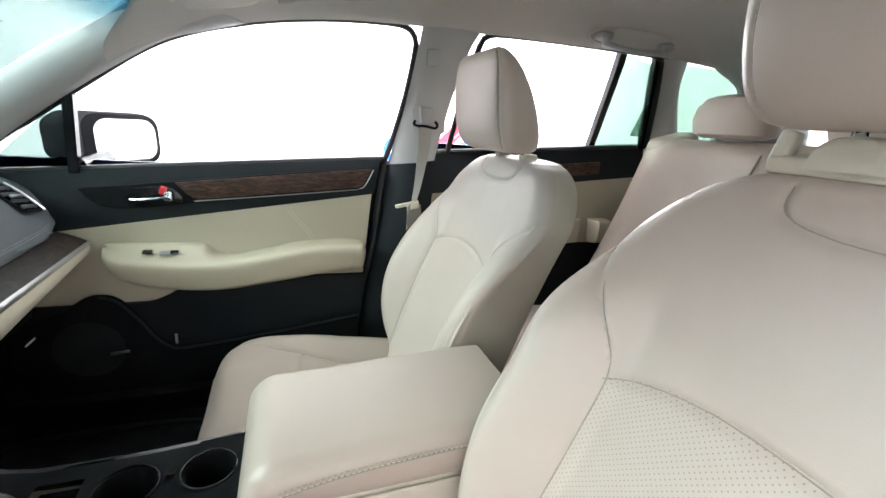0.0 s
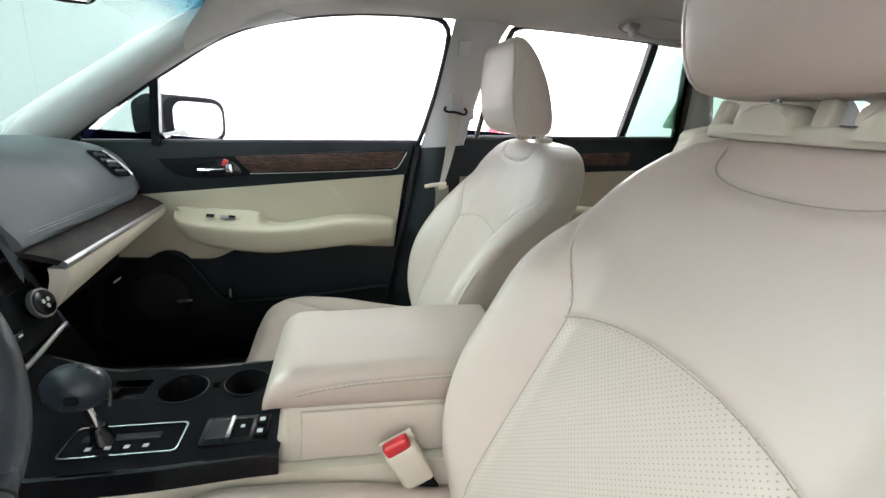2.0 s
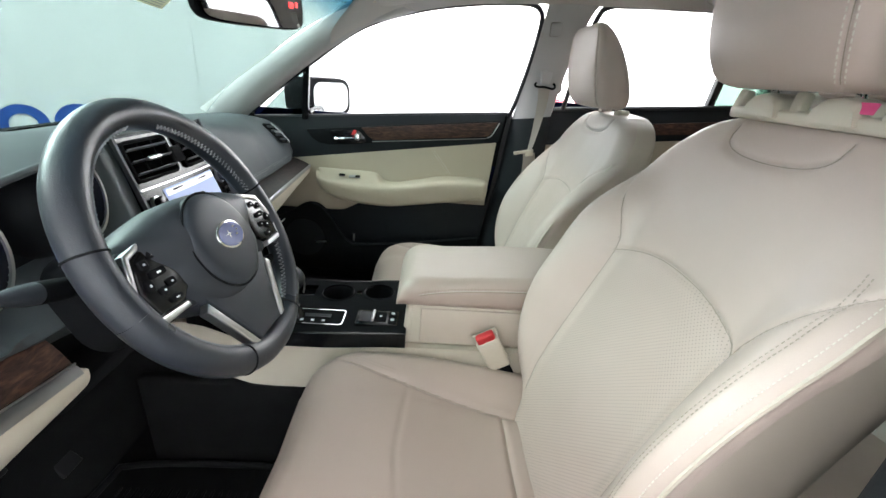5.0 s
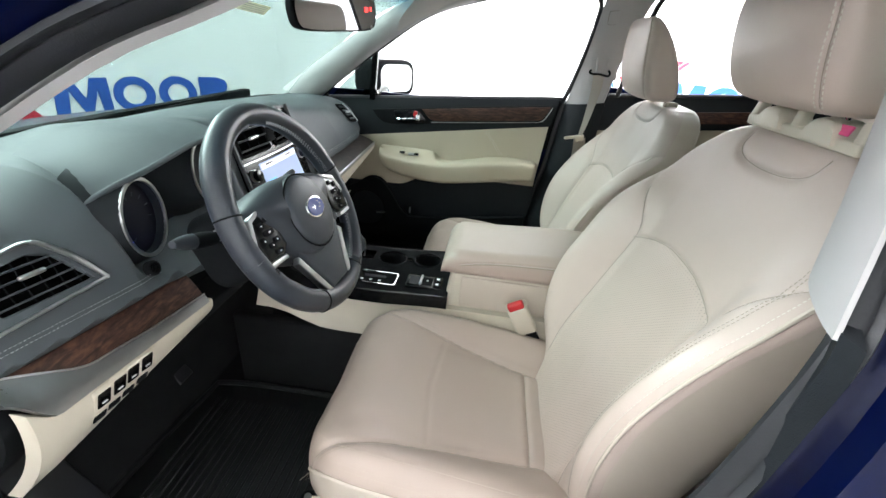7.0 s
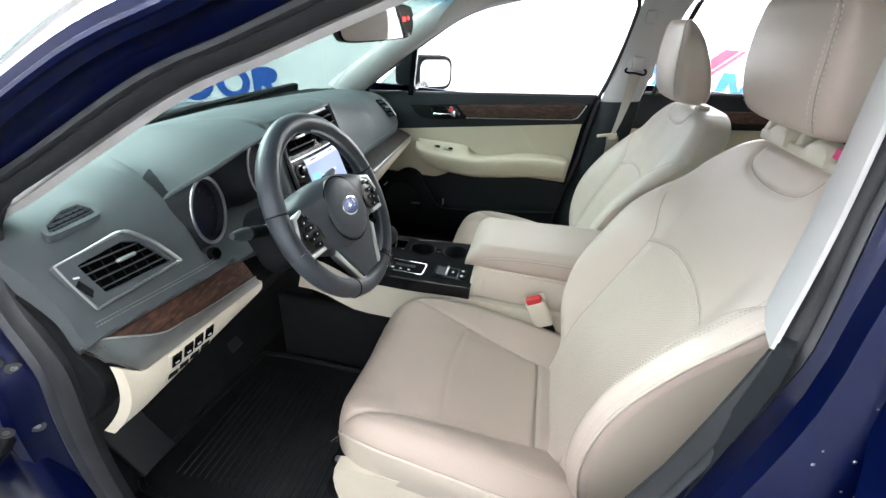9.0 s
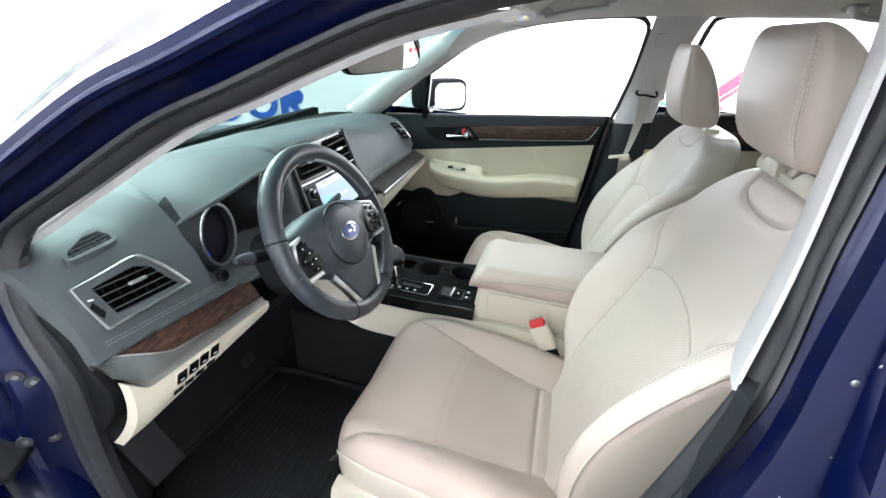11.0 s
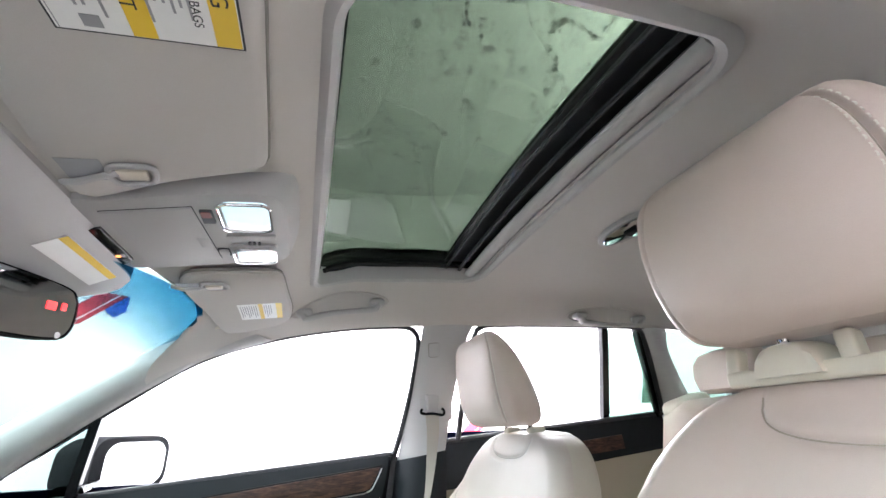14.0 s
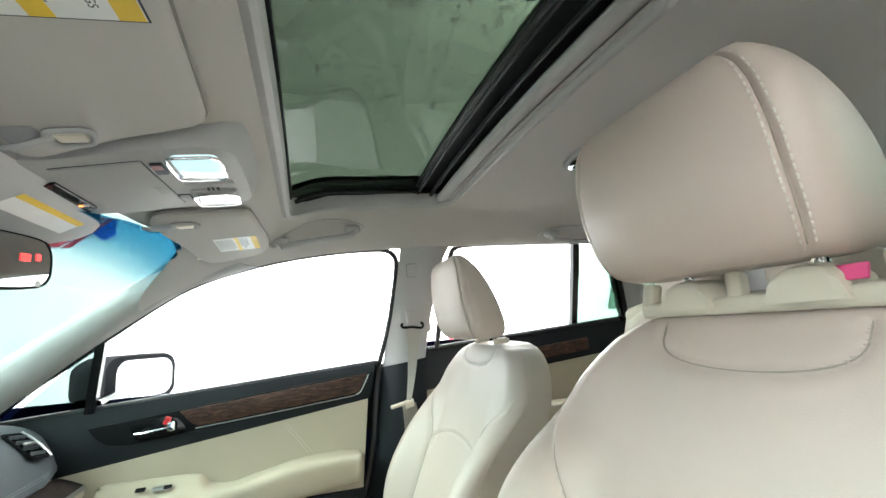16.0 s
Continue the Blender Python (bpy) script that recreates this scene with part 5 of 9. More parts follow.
# hinge pillar with bolts, hinge and wiring boot at the front of the opening
part("hinge_pillar", rbox((0.16, 0.07, 0.62), 0.02, pose(-0.330, -0.790, 0.70, 0, -4, 0)), PAINT, door_frame, "deep blue hinge pillar")
part("fender_edge", rbox((0.26, 0.05, 0.62), 0.02, pose(-0.60, -0.865, 0.72)), PAINT, door_frame)
for x, y, z in ((-0.219, -0.792, 0.891), (-0.232, -0.802, 0.905), (-0.232, -0.797, 0.777), (-0.242, -0.824, 0.793)):
    at = frame_on((x, y, z), (0, 0, 1), (0.72, -0.68, 0.1))
    part("bolt", disc(0.007, 0.010, at, 6, 0.002), BRUSHED, door_frame, "hex bolt")
    part("washer", disc(0.010, 0.004, at, 20), DARK_METAL, door_frame)
part("check_arm", rbox((0.05, 0.10, 0.014), 0.004, pose(-0.262, -0.835, 0.775, 0, 0, 30)), BLACK, door_frame, "black door check arm")
part("lower_hinge", rbox((0.07, 0.05, 0.06), 0.012, pose(-0.372, -0.86, 0.64)), PAINT, door_frame, "blue door hinge")
bpo = [(0.672, -0.690, 1.41), (0.666, -0.735, 1.30), (0.655, -0.760, 1.18), (0.645, -0.780, 1.08), (0.610, -0.80, 0.93), (0.575, -0.81, 0.75), (0.55, -0.81, 0.5)]
pillar_strip("b_pillar_outer", bpo, [(x + 0.10, y - 0.02, z) for x, y, z in bpo], (0, -0.004, 0), 0.02, PAINT, "", door_frame)
bm, rnd = bmesh.new(), random.Random(17)
edge_line = curve(bpo, 60)
for k in range(130):
    p = edge_line[rnd.randrange(60)] + np.array([0.1, -0.02, 0]) * rnd.uniform(0.1, 0.95) + np.array([0, -0.004, 0])
    r = 0.0009 + 0.0018 * rnd.random() ** 3
    bmesh.ops.create_icosphere(bm, subdivisions=2, radius=1, matrix=Matrix.Translation(p) @ Matrix.Diagonal((r, r * 0.6, r * 1.2, 1)))
tagged(part("water_drops", bm, WET, door_frame), kind="stuff")


def driver_door():
    """The driver's door, swung wide open on its front hinges."""
    d = thing("driver_door", "open deep blue driver door with dark inner panel", "car door", "car doors")
    u, n_ = np.array([0.20, -0.98, 0.0]), np.array([0.98, 0.20, 0.0])
    h = np.array([-0.46, -0.93, 0.0])
    row = lambda lift, z0, z1, n=12: np.array([[h + u * (1.05 * t) + n_ * (lift + 0.02 * math.sin(math.pi * s)) + np.array([0, 0, z0 + (z1 - z0) * s]) for s in np.linspace(0, 1, 10)] for t in np.linspace(0, 1, n)])
    part("door_skin", sheet(row(-0.11, 0.42, 1.10), 0.02, tuple(-n_)), PAINT, d, "glossy deep blue door skin")
    part("upper_panel", sheet(row(0.0, 0.95, 1.09), 0.05, tuple(-n_)), DOOR_DARK, d, "dark upper panel")
    part("mid_panel", sheet(row(0.002, 0.74, 0.95), 0.05, tuple(-n_)), DOOR_IVORY, d, "ivory vinyl panel")
    part("lower_panel", sheet(row(0.004, 0.42, 0.74), 0.05, tuple(-n_)), DOOR_DARK, d, "dark lower panel")
    part("front_edge", rbox((0.12, 0.02, 0.66), 0.008, pose(-0.51, -0.935, 0.76, 0, 0, -11.5)), PAINT, d)
    part("window_frame", tube(curve([tuple(h + u * t - n_ * 0.05 + np.array([0, 0, z])) for t, z in ((0.06, 1.09), (0.30, 1.26), (0.60, 1.40), (0.90, 1.44), (1.00, 1.36), (1.04, 1.09))], 40), 0.016, 8), PAINT, d, "blue window frame")
    return d


driver_door()


def rear_door_outer():
    d = thing("rear_driver_door", "closed deep blue rear door, glossy and spotted with rain", "car door", "car doors")
    zz = np.linspace(0.42, 1.24, 34)
    bulge = lambda z: -0.765 - 0.110 * smooth01(1.26 - z, 0.0, 0.28) - 0.014 * math.exp(-((z - 0.93) / 0.03) ** 2) + 0.03 * smooth01(0.75 - z, 0, 0.3)
    edge = lambda z: 0.676 - 0.108 * smooth01(1.06 - z, 0.0, 0.5) ** 1.2
    xs = np.linspace(0, 1, 20)
    P = np.array([[(edge(z) + (1.50 - edge(z)) * u + 0.0, bulge(z) + 0.020 * math.exp(-u / 0.012) - 0.012 * math.sin(math.pi * u), z) for u in xs ** 1.7] for z in zz])
    part("door_skin", sheet(P, 0.03, (0, 1, 0)), PAINT, d, "glossy deep blue door skin")
    for (x0, y0, z0), (x1, y1, z1) in (((0.672, -0.705, 1.40), (0.676, -0.800, 1.125)),):
        bm = sweep(np.array([(x0, y0, z0), (0.675, -0.752, 1.27), (x1, y1, z1)]), [(0, 0), (0.16, 0), (0.16, 0.02), (0, 0.02)], (1, 0, 0), (0, -0.94, -0.33))
        part("window_frame", bm, PAINT, d, "blue upper window frame")
    part("belt_strip", rbox((0.72, 0.012, 0.02), 0.004, pose(1.23, -0.772, 1.246)), PIANO, d, "black belt strip")
    part("handle", rbox((0.17, 0.022, 0.024), 0.010, pose(1.38, -0.905, 1.00, 0, 3, 0)), PAINT, d, "blue pull handle")
    bm = bmesh.new()
    rnd = random.Random(11)
    for k in range(420):
        x, z = rnd.uniform(0.69, 1.15), rnd.uniform(0.62, 1.09)
        r = 0.0011 + 0.0022 * rnd.random() ** 3
        u = ((x - edge(z)) / (1.5 - edge(z)))
        y = bulge(z) - 0.012 * math.sin(math.pi * u) + 0.020 * math.exp(-u / 0.012)
        bmesh.ops.create_icosphere(bm, subdivisions=1, radius=1, matrix=Matrix.Translation((x, y - 0.0005, z)) @ Matrix.Diagonal((r, r * 0.6, r * 1.2, 1)))
    tagged(part("water_drops", bm, WET, d), kind="stuff")
    P = np.array([[(x, -0.70 + 0.06 * t, 0.45 + 0.70 * t ** 1.0) for t in np.linspace(0, 1, 6)] for x in np.linspace(0.78, 1.60, 10)])
    part("inner_panel", sheet(P, 0.03, (0, -1, 0)), DOOR_DARK, d, "dark inner panel")
    P = np.array([[(x, -0.79 + 0.19 * t, 1.13 + 0.31 * t) for t in np.linspace(0, 1, 4)] for x in np.linspace(0.82, 1.58, 6)])
    part("pane", sheet(P, 0.004, (0, -1, 0)), GLASS_REAR, d, "green privacy glass")
    return d


rear_door_outer()

# ---- passenger front door ----
def lin(x, x0, v0, x1, v1):
    return v0 + (v1 - v0) * (x - x0) / (x1 - x0)


sill_z = lambda x: lin(x, -0.12, 1.045, 0.58, 1.103)
belt_lo = lambda x: lin(x, -0.19, 0.892, 0.565, 1.000)


def strip_between(x0, x1, lo, hi, y_lo, y_hi, n=40, m=8, thick=0.02, slant=0.0, bulge=0.0):
    """A door panel between two heights that vary with x. slant leans its ends."""
    P = []
    for u in np.linspace(0, 1, n):
        row = []
        for t in np.linspace(0, 1, m):
            x = x0 + (x1 - x0) * u + slant * (t - 0.5) * u
            row.append((x, y_lo + (y_hi - y_lo) * t - bulge * math.sin(math.pi * t), lo(x) + (hi(x) - lo(x)) * t))
        P.append(row)
    return sheet(np.array(P), thick, (0, 1, 0))


fdoor = thing("front_passenger_door", "closed front passenger door trimmed in ivory vinyl, dark plastic and walnut", "car door", "car doors")
part("upper_panel", strip_between(-0.36, 0.592, belt_lo, sill_z, 0.712, 0.728, 50, 10, 0.03, 0.02, 0.010), DOOR_DARK, fdoor, "dark soft upper panel")
part("window_sill_strip", tube([(x, 0.742, sill_z(x) + 0.001) for x in np.linspace(-0.33, 0.612, 20)], 0.010, 8, flat=0.7), RUBBER, fdoor, "black window sill strip")
# recessed panel line, handle cup and walnut insert
wood_hi = lambda x: lin(x, 0.104, 1.026, 0.571, 1.076)
wood_lo = lambda x: lin(x, 0.103, 0.977, 0.547, 1.022)
insert = [(0.070, 1.021), (0.30, 1.047), (0.574, 1.077), (0.566, 1.058), (0.548, 1.026), (0.534, 1.021), (0.30, 0.997), (0.135, 0.980), (0.115, 0.979), (0.095, 0.992)]


def on_door(outline, y, depth, bevel=0.0, tilt=0.0):
    """A plate of (x, z) points facing into the cabin at depth y."""
    o2 = [(-x, z) for x, z in outline]
    return plate(o2, depth, Matrix.Translation((0, y, 0)) @ Matrix(((-1, 0, 0, 0), (0, 0, -1, 0), (0, 1, 0, 0), (0, 0, 0, 1))), bevel)


part("walnut_insert", on_door(insert, 0.7035, 0.02, 0.002), WOOD, fdoor, "dark glossy walnut insert")
surround = [(-0.135, 1.000), (0.07, 1.024), (0.30, 1.051), (0.580, 1.081), (0.572, 1.058), (0.552, 1.022), (0.534, 1.016), (0.30, 0.992), (0.10, 0.966), (0.02, 0.955), (-0.05, 0.950), (-0.09, 0.955), (-0.115, 0.972)]
part("handle_surround", on_door(surround, 0.7062, 0.016, 0.003), BLACK, fdoor, "black satin surround")
part("insert_trim", tube(np.array([(x, 0.704, z) for x, z in curve([(0.578, 1.074), (0.570, 1.056), (0.552, 1.024), (0.538, 1.018)], 12)]), 0.0018, 6), SILVER, fdoor, "thin silver edge")
part("insert_trim", tube(np.array([(x, 0.7045, z - 0.0035) for x, z in curve([(0.11, 0.977), (0.30, 0.995), (0.536, 1.019)], 12)]), 0.0016, 6), BRUSHED, fdoor)
cup = [(-0.045, 1.004), (0.050, 1.014), (0.066, 1.006), (0.084, 0.985), (0.086, 0.972), (0.075, 0.966), (-0.015, 0.958), (-0.030, 0.962), (-0.045, 0.990)]
part("handle_cup", on_door(cup, 0.7040, 0.004, 0.001), PIANO, fdoor, "recessed black handle cup")
part("release_handle", tube(curve([(-0.026, 0.694, 0.978), (0.0, 0.686, 0.980), (0.03, 0.684, 0.983), (0.056, 0.688, 0.986)], 14), [0.0045] * 5 + [0.006] * 9, 10, flat=0.7), CHROME, fdoor, "chrome release handle")
part("handle_base", rbox((0.020, 0.020, 0.024), 0.005, (0.056, 0.694, 0.988)), CHROME, fdoor)
part("lock_lever", rbox((0.014, 0.010, 0.020), 0.003, pose(0.046, 0.690, 1.003, 0, 20, 0)), BUCKLE_RED, fdoor, "red lock lever")
# ivory mid panel and armrest
part("mid_panel", strip_between(-0.36, 0.563, lambda x: 0.68 + 0.0 * x, belt_lo, 0.702, 0.711, 50, 14, 0.03, 0.026, -0.004), DOOR_IVORY, fdoor, "soft ivory vinyl panel")
for k in (0, 0.010):
    part("panel_stitching", dashes(curve([(0.335 + k, 0.7015, 0.955), (0.365 + k, 0.6985, 0.92), (0.402 + k, 0.6975, 0.872)], 20), (0, -1, 0), 0.004, 0.003, 0.0007, 0.0008), STITCH, fdoor)
ARM = [  # x, height at the panel, height of the inner edge, underside, reach
    (-0.102, 0.852, 0.846, 0.822, 0.694), (-0.098, 0.857, 0.842, 0.806, 0.678), (-0.088, 0.860, 0.836, 0.792, 0.663), (-0.068, 0.861, 0.830, 0.777, 0.652), (-0.035, 0.860, 0.825, 0.762, 0.646), (0.05, 0.859, 0.818, 0.744, 0.642),
    (0.115, 0.856, 0.816, 0.738, 0.640), (0.135, 0.851, 0.816, 0.737, 0.640), (0.150, 0.834, 0.816, 0.737, 0.640), (0.170, 0.827, 0.817, 0.737, 0.640), (0.275, 0.838, 0.829, 0.749, 0.640), (0.365, 0.857, 0.845, 0.762, 0.642), (0.44, 0.863, 0.851, 0.773, 0.644),
    (0.52, 0.861, 0.852, 0.784, 0.646), (0.548, 0.856, 0.850, 0.788, 0.650), (0.556, 0.850, 0.846, 0.794, 0.664)]
rings = []
for x in np.concatenate([np.linspace(-0.102, -0.03, 14), np.linspace(-0.02, 0.54, 60), [0.546, 0.551, 0.555]]):
    zt, zi, zb, yi = lerp_table(ARM, x)
    sec = [(0.712, zt + 0.001), (0.700, zt), (yi + 0.030, zt * 0.45 + zi * 0.55 + 0.004), (yi + 0.012, zi + 0.006), (yi + 0.002, zi - 0.002), (yi, zi - 0.014), (yi + 0.003, (zi + zb) / 2), (yi + 0.010, zb + 0.012), (yi + 0.020, zb + 0.002), (yi + 0.036, zb), (0.712, zb + 0.006)]
    rings.append([(x, y, z) for y, z in curve(sec, 30)] + [(x, 0.735, zb + 0.006), (x, 0.735, zt)])
armrest = part("armrest", loft(rings), DOOR_IVORY, fdoor, "padded ivory armrest")
part("window_switch", rbox((0.022, 0.012, 0.004), 0.0015, pose(0.003, 0.668, 0.8485, 28, 0, 2)), PIANO, armrest, "black switch")
part("window_switch", rbox((0.042, 0.014, 0.004), 0.0015, pose(0.050, 0.668, 0.8450, 28, 0, 2)), BRUSHED, armrest, "silver and black switch")
part("window_switch", rbox((0.018, 0.012, 0.005), 0.0015, pose(0.062, 0.6675, 0.8460, 28, 0, 2)), PIANO, armrest, "black switch")
# dark lower panel with map pocket and speaker
part("lower_panel", strip_between(-0.36, 0.548, lambda x: 0.40 + 0 * x, lambda x: 0.700 + 0.055 * smooth01(x, -0.02, 0.12), 0.716, 0.694, 60, 12, 0.03, 0.03, 0.0), DOOR_DARK, fdoor, "dark lower panel")
kick = [(-0.30, 0.640), (-0.20, 0.690), (-0.150, 0.722), (-0.115, 0.728), (-0.080, 0.715), (-0.040, 0.665), (0.0, 0.600), (0.030, 0.572), (0.07, 0.565), (0.30, 0.590), (0.54, 0.625), (0.53, 0.45), (-0.30, 0.45)]
part("map_pocket", on_door([tuple(p) for p in curve(kick[:11], 50)] + [(0.54, 0.45), (-0.33, 0.45)], 0.672, 0.024, 0.006), BLACK, fdoor, "black map pocket")
part("pocket_edge", tube(np.array([(x, 0.671, z + 0.002) for x, z in curve(kick[3:11], 50)]), 0.0035, 6), DOOR_DARK, fdoor)
part("speaker_ring", ring(0.088, 0.078, 0.006, frame_on((-0.150, 0.6700, 0.585), (1, 0, 0), (0, -1, 0))), BLACK, fdoor, "speaker surround")
part("speaker_grille", disc(0.078, 0.004, frame_on((-0.150, 0.6695, 0.585), (1, 0, 0), (0, -1, 0)), 28), DOOR_DARK, fdoor, "fine black speaker grille")
part("speaker_badge", rbox((0.042, 0.003, 0.008), 0.001, pose(-0.085, 0.6660, 0.572, 0, -6, 0)), SILVER, fdoor, "small silver badge bar")
part("reflector", rbox((0.007, 0.003, 0.030), 0.001, (0.045, 0.6685, 0.598)), SILVER, fdoor, "small reflector")
# quarter light frame, sail and window frame
part("quarter_post", sweep(np.array([(-0.142, 0.722, 1.035), (-0.120, 0.694, 1.215)]), [(-0.010, 0), (0.011, 0), (0.011, 0.02), (-0.010, 0.02)], (1, 0, 0), (0, 1, 0.1)), PIANO, fdoor, "black quarter light post")
part("corner_frame", sweep(curve([(-0.335, 0.716, 1.02), (-0.312, 0.713, 1.066), (-0.118, 0.696, 1.216)], 14), [(-0.006, 0), (0.006, 0), (0.006, 0.02), (-0.006, 0.02)], (0.6, 0, -0.8), (0, 1, 0.1)), PIANO, fdoor)
qp = [(-0.310, 1.04), (-0.15, 1.05), (-0.128, 1.21)]
bm = bmesh.new()
va = [bm.verts.new((x, 0.735 - 0.22 * (z - 1.04), z)) for x, z in qp]
vb = [bm.verts.new((x, 0.739 - 0.22 * (z - 1.04), z)) for x, z in qp]
bm.faces.new(va)
bm.faces.new(vb[::-1])
for i in range(3):
    bm.faces.new((va[i], va[(i + 1) % 3], vb[(i + 1) % 3], vb[i]))
part("quarter_light", bm, GLASS_FRONT, fdoor, "small green-tinted quarter light", False)
wf = curve([(-0.118, 0.700, 1.218), (0.074, 0.668, 1.345), (0.25, 0.638, 1.404), (0.42, 0.612, 1.434), (0.58, 0.599, 1.447), (0.635, 0.601, 1.442), (0.658, 0.610, 1.420), (0.660, 0.628, 1.375), (0.652, 0.672, 1.275), (0.635, 0.715, 1.17), (0.616, 0.748, 1.09)], 60)
part("window_seal", tube(wf, 0.008, 8), RUBBER, fdoor, "black window seal")
part("door_edge_seal", tube(curve([(0.622, 0.748, 1.09), (0.607, 0.745, 0.98), (0.592, 0.742, 0.85), (0.560, 0.736, 0.70), (0.520, 0.73, 0.52), (0.47, 0.73, 0.42)], 30), 0.011, 8), RUBBER, fdoor, "black door seal")
P = np.array([[(x, 0.79 + 0.05 * math.sin(math.pi * t), 0.40 + 0.66 * t) for t in np.linspace(0, 1, 10)] for x in np.linspace(-0.42, 0.70, 12)])
part("outer_skin", sheet(P, 0.02, (0, 1, 0)), PAINT, fdoor, "deep blue outer skin")
part("rear_edge", rbox((0.075, 0.02, 0.20), 0.006, pose(0.606, 0.768, 1.00, 0, 6, 0)), BLACK, fdoor, "black rear door edge")

# exterior mirror on the passenger door
mir = thing("door_mirror", "dark door mirror with a rectangular glass", "door mirror")
cm = Matrix.Translation((-0.112, 0.985, 1.100)) @ Euler((0, radians(-2), radians(-36))).to_matrix().to_4x4()
rings = []
for d, sc, du in ((0.0, 0.97, 0), (-0.006, 1.0, 0), (-0.03, 1.03, -0.012), (-0.07, 1.0, -0.032), (-0.10, 0.85, -0.045), (-0.115, 0.5, -0.045)):
    rings.append([cm @ Vector((d, u * sc + du, v * sc - 0.0)) for u, v in rounded(0.235, 0.150, 0.045, 6)])
part("housing", loft(rings), BLACK, mir, "dark mirror housing")
part("bezel", loft([[cm @ Vector((d, u * s, v * s)) for u, v in rounded(0.228, 0.144, 0.042, 6)] for d, s in ((-0.01, 1.0), (0.004, 1.0), (0.006, 0.97))]), BLACK, mir, "black bezel")
part("mirror_glass", loft([[cm @ Vector((d, u + 0.008, v)) for u, v in rounded(0.184, 0.117, 0.038, 6)] for d in (0.003, 0.0075)]), MIRROR, mir, "mirror glass")
part("mirror_dot", disc(0.007, 0.001, cm @ frame_on((0.0085, 0.07, 0.020), (0, 1, 0), (1, 0, 0)), 16), WHITE_PRINT, mir, "small white dot")
part("arm", loft([[(-0.155 + a, y, 1.045 + b) for a, b in rounded(0.07, 0.05, 0.02, 4)] for y in (0.74, 0.80, 0.88, 0.93)]), PIANO, mir, "black mirror arm")

# ---- passenger rear door ----
rdoor = thing("rear_passenger_door", "closed rear passenger door in dark plastic and ivory vinyl", "car door", "car doors")
rs = lambda x: lin(x, 0.80, 1.135, 1.60, 1.200)
part("upper_panel", strip_between(0.74, 1.62, lambda x: lin(x, 1.29, 1.060, 1.54, 1.085), rs, 0.712, 0.73, 30, 6, 0.03), DOOR_DARK, rdoor, "dark upper panel")
part("walnut_insert", strip_between(0.86, 1.40, lambda x: lin(x, 1.29, 1.083, 1.54, 1.105), lambda x: lin(x, 1.29, 1.125, 1.54, 1.150), 0.708, 0.714, 12, 4, 0.006), WOOD, rdoor, "walnut insert")
part("mid_panel", strip_between(0.74, 1.58, lambda x: 0.84 + 0 * x, lambda x: lin(x, 1.29, 1.060, 1.54, 1.085), 0.70, 0.712, 30, 8, 0.03, 0.0, -0.004), DOOR_IVORY, rdoor, "ivory vinyl panel")
rings = []
for u in np.linspace(0, 1, 24):
    x = 0.86 + 0.60 * u
    k = math.sin(math.pi * min(1, u * 1.15 + 0.06)) ** 0.35 if u < 0.88 else 0.75
    rings.append([(x, 0.71 - 0.06 * k * max(math.cos(a), 0) ** 0.45, 0.885 + 0.045 * np.sign(math.sin(a)) * abs(math.sin(a)) ** 0.6) for a in np.linspace(-math.pi / 2, math.pi / 2, 14)] + [(x, 0.73, 0.93), (x, 0.73, 0.84)])
part("armrest", loft(rings), DOOR_IVORY, rdoor, "padded ivory armrest")
part("lower_panel", strip_between(0.74, 1.50, lambda x: 0.40 + 0 * x, lambda x: 0.84 + 0 * x, 0.715, 0.70, 12, 6, 0.03), DOOR_DARK, rdoor, "dark lower panel")
part("window_seal", tube(curve([(0.800, 0.690, 1.14), (0.806, 0.665, 1.22), (0.818, 0.630, 1.33), (0.835, 0.597, 1.432), (0.858, 0.584, 1.455), (0.92, 0.580, 1.462), (1.10, 0.577, 1.468), (1.35, 0.575, 1.474), (1.44, 0.580, 1.470), (1.475, 0.60, 1.43), (1.53, 0.65, 1.32), (1.585, 0.705, 1.205)], 60), 0.0085, 8), RUBBER, rdoor, "black window seal")
part("sill_strip", tube([(x, 0.735, rs(x) + 0.001) for x in np.linspace(0.78, 1.60, 10)], 0.009, 8), RUBBER, rdoor)
part("quarter_post", sweep(np.array([(1.372, 0.745, 1.180), (1.325, 0.625, 1.40), (1.310, 0.590, 1.472)]), [(-0.013, 0), (0.013, 0), (0.013, 0.02), (-0.013, 0.02)], (1, 0, 0.2), (0, 1, 0.3)), PIANO, rdoor, "black window post")
part("rear_frame", sweep(np.array([(1.600, 0.72, 1.195), (1.540, 0.665, 1.31), (1.470, 0.60, 1.44), (1.445, 0.575, 1.488)]), [(-0.022, 0), (0.026, 0), (0.026, 0.02), (-0.022, 0.02)], (1, 0, 0.4), (0, 1, 0.3)), PIANO, rdoor, "black rear window frame")
bm = bmesh.new()
qp = [(1.385, 0.750, 1.182), (1.59, 0.725, 1.20), (1.455, 0.610, 1.455), (1.322, 0.600, 1.468)]
va = [bm.verts.new(p) for p in qp]
vb = [bm.verts.new((x, y + 0.004, z)) for x, y, z in qp]
bm.faces.new(va)
bm.faces.new(vb[::-1])
for i in range(4):
    bm.faces.new((va[i], va[(i + 1) % 4], vb[(i + 1) % 4], vb[i]))
part("quarter_pane", bm, GLASS_REAR, rdoor, "green privacy quarter glass", False)
P = np.array([[(x, 0.79 + 0.05 * math.sin(math.pi * t), 0.40 + 0.76 * t) for t in np.linspace(0, 1, 8)] for x in np.linspace(0.70, 1.62, 8)])
